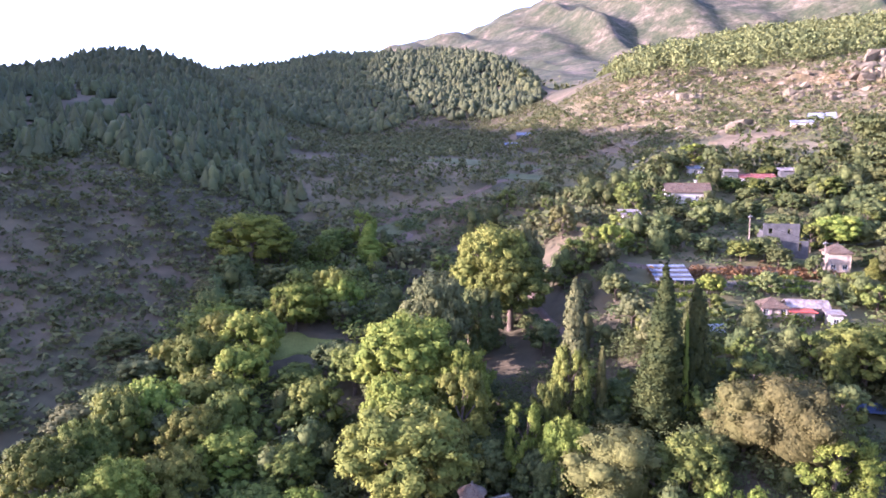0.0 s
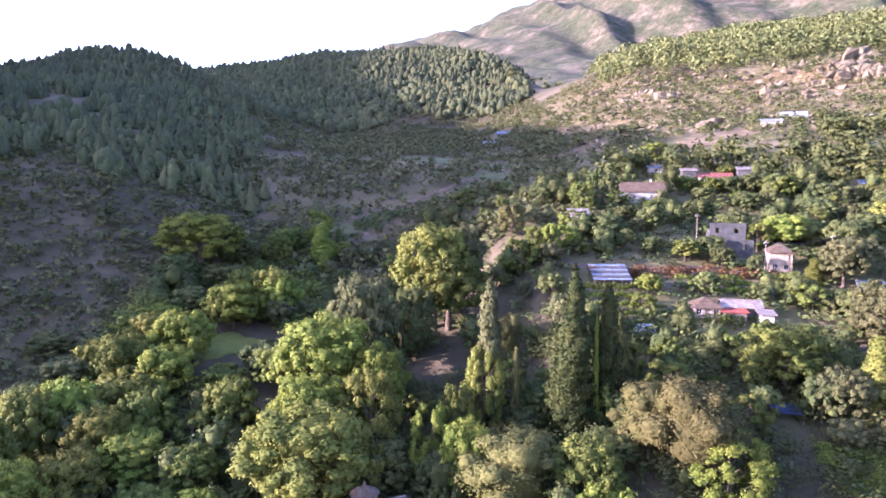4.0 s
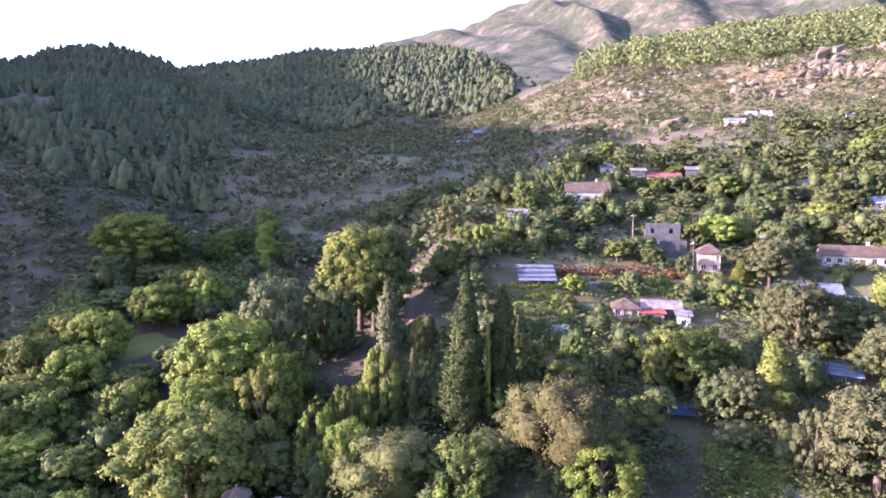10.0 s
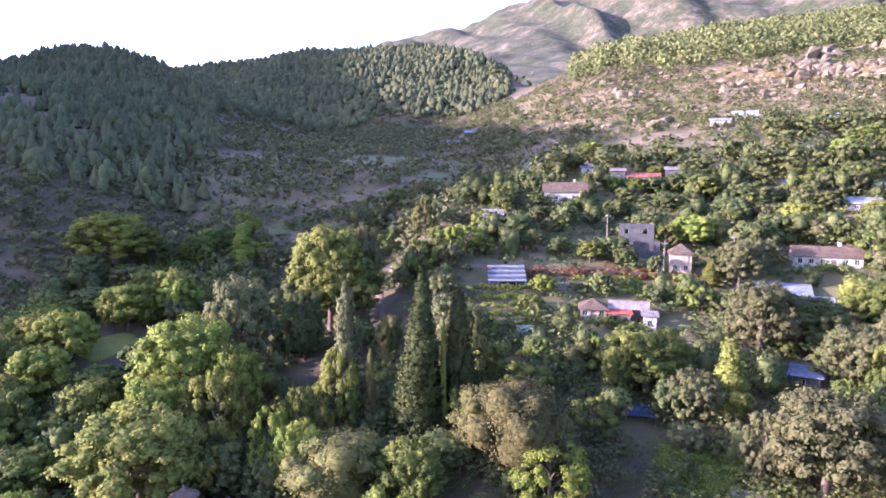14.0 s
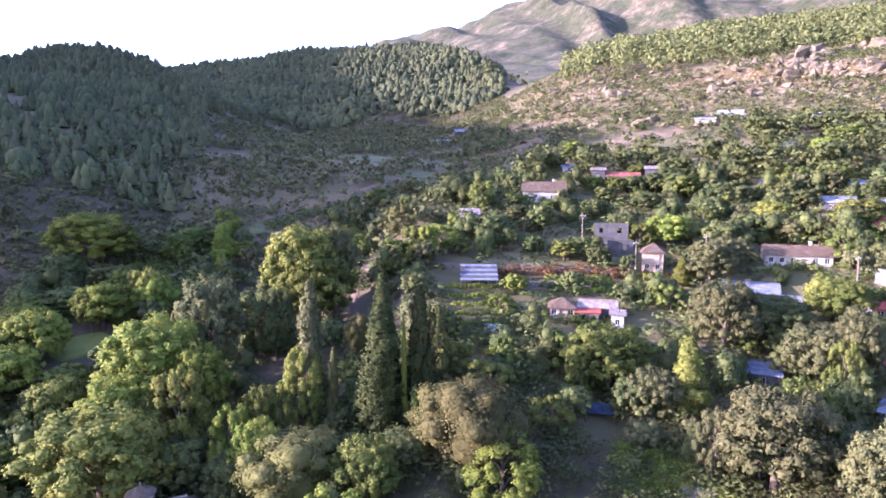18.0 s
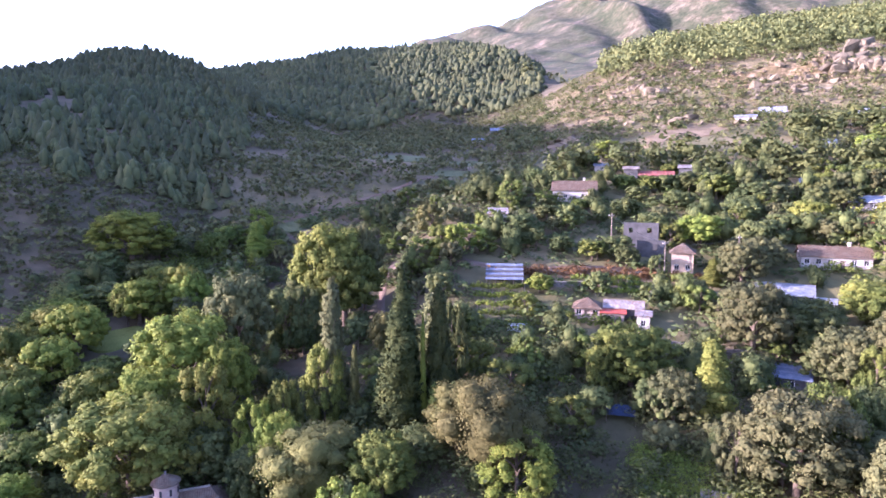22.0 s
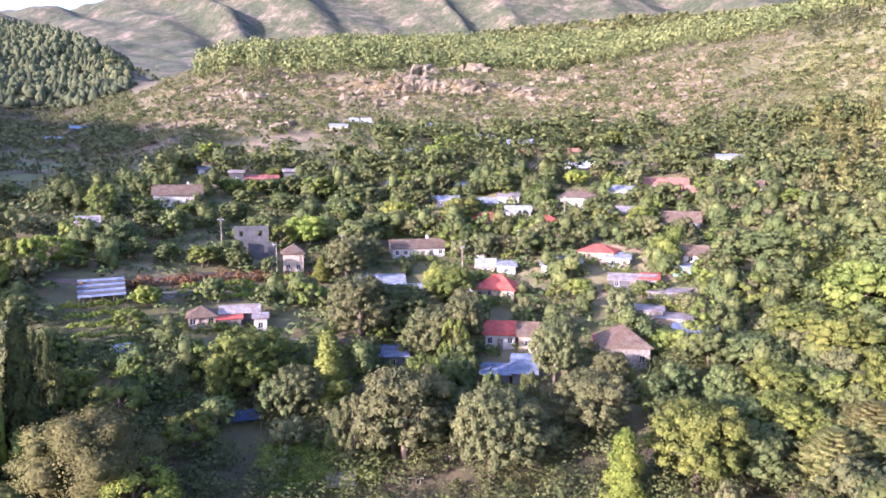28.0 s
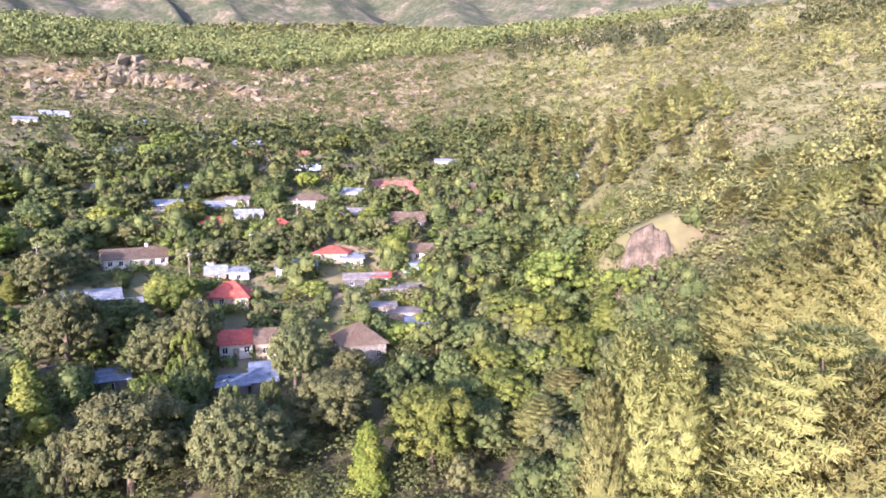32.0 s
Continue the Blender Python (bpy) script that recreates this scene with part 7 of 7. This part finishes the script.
tree("pine", "pine", 90.2, 18.7, 12.4, 7.4, 2, "pine_tree", "full-grown yellow-green pine on the dry hillside")
tree("pine_wide", "pine", 84.5, 1.9, 19.8, 12.9, 2, "pine_tree", "tall yellow-green pine on the dry hillside")
tree("pine_wide", "pine", 99.0, 10.4, 16.8, 10.6, 2, "pine_tree", "tall yellow-green pine on the dry hillside")
tree("open", "dark", 50.8, 72.9, 11.4, 3.9, 2, "walnut_tree", "full-grown dark green loose-crowned tree on the slope")
tree("open", "dark", 55.7, 70.3, 11.1, 3.5, 2, "walnut_tree", "full-grown dark green loose-crowned tree on the slope")
tree("broad", "dark", 50.4, 82.1, 11.0, 6.8, 2, "broadleaf_tree", "full-grown dark green broadleaf tree on the slope")
tree("broad", "dark", 72.7, 62.9, 7.7, 6.8, 2, "broadleaf_tree", "full-grown dark green broadleaf tree on the slope")
tree("broad", "dark", 81.6, 57.3, 8.9, 6.2, 2, "broadleaf_tree", "full-grown dark green broadleaf tree on the slope")

# ---- smaller trees between the houses and on the slopes ----
rng = np.random.default_rng(5)
CLEAR = [(4, 138, 4), (10, 138, 4), (16, 138.5, 4), (22, 139, 4), (28, 139, 4), (34, 139.5, 4), (40, 139, 4), (46, 137, 4), (65.4, 91.0, 4.0), (62.7, 87.4, 4.0), (60.1, 83.7, 3.5), (68.4, 87.1, 4.0), (65.6, 83.5, 4.0), (62.8, 80.0, 3.5), (76.0, 108.0, 3.9), (73.4, 104.4, 3.9), (71.0, 100.8, 3.4), (77.4, 72.4, 4.0), (74.0, 69.3, 4.0), (70.7, 66.0, 3.5), (106.2, 109.8, 3.8), (103.4, 106.8, 3.8), (100.4, 103.8, 3.4), (73.2, 135.9, 3.8), (71.2, 132.2, 3.8), (69.3, 128.4, 3.4), (-23.8, 156.9, 2.9), (-23.1, 142.6, 3.4), (-21.4, 133.1, 3.4), (-18.6, 124.4, 3.4), (-17.8, 111.0, 3.5), (-16.0, 103.8, 3.0), (1.0, 142.8, 2.9), (13.5, 142.7, 2.9), (26.9, 144.2, 2.9), (5.9, 126.3, 4.9), (-64.5, 111.4, 5.9), (-61.0, 104.3, 4.9), (-40.0, 75.0, 7.6), (-36.8, 67.5, 7.2), (-33.5, 78.2, 5.1), (-46.7, 72.0, 5.1), (20.7, 117.3, 4.9), (43.3, 137.8, 4.8), (25.6, 117.2, 3.9)] + [(x, y, r + 0.6) for x, y, r in HOUSES] + [(-73.1, 126.0, 11.5), (-70.0, 112.0, 4.0), (48.0, 97.0, 4.2), (47.5, 93.0, 3.8), (46.6, 89.0, 3.2), (19.6, 89.5, 3.8), (20.8, 85.5, 3.2), (-76.5, 119.0, 5.0), (-68.0, 117.5, 6.8), (4.9, 117.4, 4.9), (3.9, 135.9, 7.8), (95.2, 96.2, 5.8), (37.1, 152.4, 7.6)]


def free(p):
    """Keeps places that stand clear of the buildings."""
    ok = np.ones(len(p), bool)
    for x, y, r in CLEAR:
        ok &= np.hypot(p[:, 0] - x, p[:, 1] - y) > r
    return p[ok]


def bank(x, y):
    """True on the steep bare bank below the shaded hill."""
    a, d = np.degrees(np.arctan2(x, y)), np.hypot(x, y)
    return (a < -24) & (d > 203 + 3.0 * (a + 24))


def unbroken(x, y):
    """True off the bare slope below the boulders and the low ground that shades it."""
    u, v = (x - 70) * 0.95 + (y - 257) * 0.3, (y - 257) * 0.95 - (x - 70) * 0.3
    return (u / 27) ** 2 + (v / 12) ** 2 > 1


def grazed(x, y):
    """True where the valley is open: off the fields and the dirt road."""
    ok = np.ones(np.shape(x), bool)
    for cx, cy, r in ((-68.4, 349.2, 12.0), (-38.2, 293.8, 14.4), (-10.4, 258.1, 9.1), (-8.4, 288.7, 7.8), (-56.2, 201.3, 4.5), (-65.1, 186.2, 3.7), (-56.7, 192.8, 3.7), (-63.4, 200.2, 4.3), (-57.6, 208.8, 3.6), (-49.3, 215.1, 3.6), (-40.1, 222.1, 3.6), (-30.1, 230.4, 3.5), (-22.8, 242.0, 3.5), (-15.6, 254.0, 3.4)):
        d = math.hypot(cx, cy)
        for step in (0.0, 5.0):
            ok &= np.hypot(x - cx * (1 - step / d), y - cy * (1 - step / d)) > r
    return ok


# fruit and plum trees use the dark leaf for the deep shade between crowns
LOOKS = (("open", "broad", "walnut_tree", "mid-green walnut tree in a village garden"), ("broad", "dark", "oak_tree", "dark green oak tree on the slope"), ("fruit", "dark", "fruit_tree", "small dark green fruit tree in a garden"), ("broad", "olive", "olive_tree", "grey-green olive tree on a terrace"), ("fruit", "dark", "plum_tree", "dark green plum tree in a garden"), ("open", "broad", "mulberry_tree", "loose mid-green mulberry tree on the slope"))
for zone, count in (((-58, 0, 72, 153), 170), ((-36, 2, 144, 205), 70), ((0, 40, 105, 212), 150), ((18, 66, 105, 216), 320), ((50, 76, 66, 150), 120), ((26, 62, 150, 225), 90), ((-6, 32, 87, 117), 75)):
    for x, y in [p for p in free(spots_in(rng, *zone, count)) if grazed(*p) and not bank(*p)]:
        key, leaf, name, label = LOOKS[rng.integers(0, 6)]
        # village side: darker leaf stands in for deeper shade
        if x > 15 and leaf == "broad" and rng.random() < 0.6:
            leaf, label = "dark", label.replace("mid-green", "dark green")
        tall = 3.8 + 4.2 * rng.random()
        tree(key, leaf, x, y, tall, tall * (0.72 + 0.3 * rng.random()), 0, name, label)

for x, y in spots_in(rng, 79, 99, 98, 144, 20):
    tree("pine", "pine", x, y, 7.0 + 5.0 * rng.random(), 5.0 + 2.5 * rng.random(), 1, "pine_tree", "yellow-green pine on the dry hillside")
for x, y in spots_in(rng, 60, 78, 205, 285, 64):
    tall = 9.0 + 4.0 * rng.random()
    tree("pine", "pine", x, y, tall, tall * 0.5, 0, "pine_tree", "slender pine with a bare trunk on the hillside")
FRONTS = []
for x, y, a, w in FACADES:
    for _ in range(3 + int(w)):
        u, v = (rng.random() - 0.5) * (w + 2.0), -0.8 - 2.6 * rng.random()
        FRONTS.append((x + u * math.cos(a) - v * math.sin(a), y + u * math.sin(a) + v * math.cos(a)))
FRONTS = np.array(FRONTS)
hedge = np.linspace(2, 47, 190)
stuff("dry_hedge", rng, np.stack([hedge, 140.6 - 0.0028 * (hedge - 26) ** 2 + 0.8 * rng.normal(size=190)], 1), bush_unit, 50, 0.17, 1.5, 1.9, "dry", "dry orange-brown hedge along the terrace road", "hedge")
stuff("garden_bushes", rng, FRONTS, bush_unit, 60, 0.15, 2.1, 2.6, "broad", "green garden bushes along the house walls", "bushes")

# dark leaf here in place of the shade inside the belt
stuff("tree_belt", rng, free(np.concatenate([spots_in(rng, 25, 66, 212, 289, 330, unbroken), spots_in(rng, 5, 25, 207, 241, 45, unbroken)])), crown_unit, 180, 0.115, 6.5, 7.5, "dark", "belt of green trees above the village", "woods")

# ---- far woods, scrub and undergrowth, too many to count ----
def azimuth(x, y):
    return np.degrees(np.arctan2(x, y))


hill = spots_in(rng, -62, -16, 235, 520, 3600, lambda x, y: (fbm(x / 50, y / 50, 3, 31) > -0.35) & (azimuth(x, y) < -20.5 - 6 * (np.hypot(x, y) < 330) * rng.random(len(x))))
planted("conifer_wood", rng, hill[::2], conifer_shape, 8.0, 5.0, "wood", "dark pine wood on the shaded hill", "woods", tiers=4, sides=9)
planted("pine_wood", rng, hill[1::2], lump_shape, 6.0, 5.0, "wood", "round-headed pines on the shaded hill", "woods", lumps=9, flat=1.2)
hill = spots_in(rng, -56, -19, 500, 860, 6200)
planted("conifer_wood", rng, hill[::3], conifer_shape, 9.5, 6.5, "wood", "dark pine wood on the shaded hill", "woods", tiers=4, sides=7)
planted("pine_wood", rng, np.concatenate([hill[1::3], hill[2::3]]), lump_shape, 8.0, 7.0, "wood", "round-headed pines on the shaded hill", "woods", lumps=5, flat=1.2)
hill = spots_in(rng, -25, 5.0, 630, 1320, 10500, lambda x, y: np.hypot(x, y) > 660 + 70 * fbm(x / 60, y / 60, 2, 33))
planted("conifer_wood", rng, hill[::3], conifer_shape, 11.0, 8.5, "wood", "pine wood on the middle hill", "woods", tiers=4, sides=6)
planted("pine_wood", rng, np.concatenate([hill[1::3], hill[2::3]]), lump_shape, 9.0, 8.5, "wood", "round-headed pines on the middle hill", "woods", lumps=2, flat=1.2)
stuff("pine_wood", rng, spots_in(rng, 10, 76, 455, 800, 11500, lambda x, y: (fbm(x / 90, y / 90, 3, 41) > -0.42) & (np.hypot(x, y) > 470 + 45 * fbm(x / 50, y / 50, 2, 43) + 2.2 * np.abs(azimuth(x, y) - 24))), crown_unit, 46, 0.15, 7.5, 7.5, "grove", "bright pine wood on the plateau", "woods")
stuff("pine_wood", rng, spots_in(rng, 10, 25, 440, 540, 420, lambda x, y: fbm(x / 40, y / 40, 3, 45) > -0.05), crown_unit, 70, 0.12, 11.0, 8.0, "grove", "bright pine grove above the boulders", "woods")
stuff("pine_wood", rng, spots_in(rng, 3, 80, 780, 1400, 6000, lambda x, y: fbm(x / 120, y / 120, 3, 47) > -0.3), crown_unit, 18, 0.27, 9.0, 11.0, "grove", "pine wood below the mountain", "woods")
valley = spots_in(rng, -26, 5, 165, 700, 11000, lambda x, y: grazed(x, y) & (fbm(x / 35, y / 35, 3, 51) > -0.3))
stuff("scrub", rng, valley[::2], bush_unit, 16, 0.27, 2.8, 3.4, "olive", "dull olive scrub on the valley floor", "scrub")
stuff("scrub", rng, valley[1::2], bush_unit, 16, 0.27, 3.2, 3.4, "olive", "mixed grey-green scrub on the valley floor", "scrub")
stuff("scrub", rng, spots_in(rng, -66, -20, 128, 300, 7500, lambda x, y: bank(x, y) & grazed(x, y) & (fbm(x / 24, y / 24, 3, 53) > -0.5)), bush_unit, 14, 0.28, 1.7, 2.6, "olive", "dull olive scrub on the shaded bank", "scrub")
stuff("scrub", rng, spots_in(rng, -66, -20, 128, 300, 900, lambda x, y: bank(x, y) & grazed(x, y)), bush_unit, 40, 0.19, 2.8, 3.2, "dark", "dark bushes on the shaded bank", "scrub")
stuff("scrub", rng, spots_in(rng, 2, 66, 262, 540, 15000, lambda x, y: unbroken(x, y) & (fbm(x / 16, y / 16, 3, 61) > -0.3) & (66 - azimuth(x, y) > 12 * rng.random(len(x)))), bush_unit, 16, 0.25, 1.7, 2.6, "shrub", "low scrub on the rocky slope", "scrub")
stuff("scrub", rng, spots_in(rng, 2, 66, 262, 520, 4200, lambda x, y: unbroken(x, y) & (fbm(x / 30, y / 30, 3, 63) > -0.1)), bush_unit, 28, 0.2, 2.8, 3.4, "dark", "dark bushes on the rocky slope", "scrub")
stuff("scrub", rng, spots_in(rng, 50, 105, 100, 389, 11000, lambda x, y: (fbm(x / 40, y / 40, 3, 71) > -0.85) & (np.hypot(x - 142, y - 44) > 6.0) & (azimuth(x, y) - 48 > 14 * rng.random(len(x)))), bush_unit, 18, 0.23, 2.0, 3.0, "shrub", "sunlit scrub on the dry hill", "scrub")
stuff("scrub", rng, spots_in(rng, 50, 105, 368, 806, 9000, lambda x, y: azimuth(x, y) - 50 > 14 * rng.random(len(x))), bush_unit, 12, 0.3, 2.4, 4.0, "shrub", "low sunlit scrub far up the dry hill", "scrub")
stuff("scrub", rng, spots_in(rng, 58, 70, 96, 190, 900, lambda x, y: np.hypot(x - 141, y - 44) > 6.0), bush_unit, 60, 0.13, 2.4, 3.4, "broad", "green scrub round the earth cliff", "scrub")
stuff("scrub", rng, spots_in(rng, 70, 98, 96, 190, 2000, lambda x, y: np.hypot(x - 141, y - 44) > 6.0), bush_unit, 60, 0.13, 2.4, 3.4, "shrub", "yellow-green scrub on the slope above the pines", "scrub")
stuff("pine_scrub", rng, spots_in(rng, 54, 105, 150, 430, 1300, lambda x, y: (fbm(x / 60, y / 60, 3, 75) > -0.1) & (azimuth(x, y) - 56 > 20 * rng.random(len(x)))), crown_unit, 110, 0.095, 5.5, 4.6, "pine", "young yellow-green pines over the dry hill", "woods")
stuff("pine_wood", rng, np.concatenate([spots_in(rng, 69, 79, 409, 481, 110), spots_in(rng, 83, 91, 379, 447, 110), spots_in(rng, 60, 70, 447, 519, 70)]), crown_unit, 80, 0.13, 7.5, 7.0, "wood", "dark green pine clumps on the dry hill", "woods")
stuff("undergrowth", rng, free(spots_in(rng, -60, -28, 100, 165, 1200, lambda x, y: ~bank(x, y))), bush_unit, 60, 0.13, 2.0, 3.4, "dark", "tangled undergrowth on the shaded bank", "undergrowth")
stuff("undergrowth", rng, free(spots_in(rng, -46, -20, 122, 195, 700, lambda x, y: ~bank(x, y))), bush_unit, 90, 0.1, 3.2, 4.4, "broad", "green bushes between the trees above the stream", "undergrowth")
stuff("low_plants", rng, spots_in(rng, 14, 24, 80, 90, 300), bush_unit, 110, 0.07, 1.4, 2.2, "fresh", "bright low green plants on the stream bank", "plants")
stuff("undergrowth", rng, spots_in(rng, -60, 6, 68, 118, 1400), bush_unit, 150, 0.072, 2.8, 3.8, "dark", "dense green undergrowth under the trees", "undergrowth")
stuff("undergrowth", rng, free(spots_in(rng, -44, 66, 114, 223, 5200, lambda x, y: ~bank(x, y) & (fbm(x / 30, y / 30, 3, 55) > -0.5))), bush_unit, 34, 0.18, 1.8, 3.4, "dark", "green undergrowth between trees and walls", "undergrowth")
stuff("undergrowth", rng, free(spots_in(rng, 4, 92, 50, 114, 2200)), bush_unit, 150, 0.072, 2.6, 3.8, "dark", "dense green undergrowth under the trees", "undergrowth")
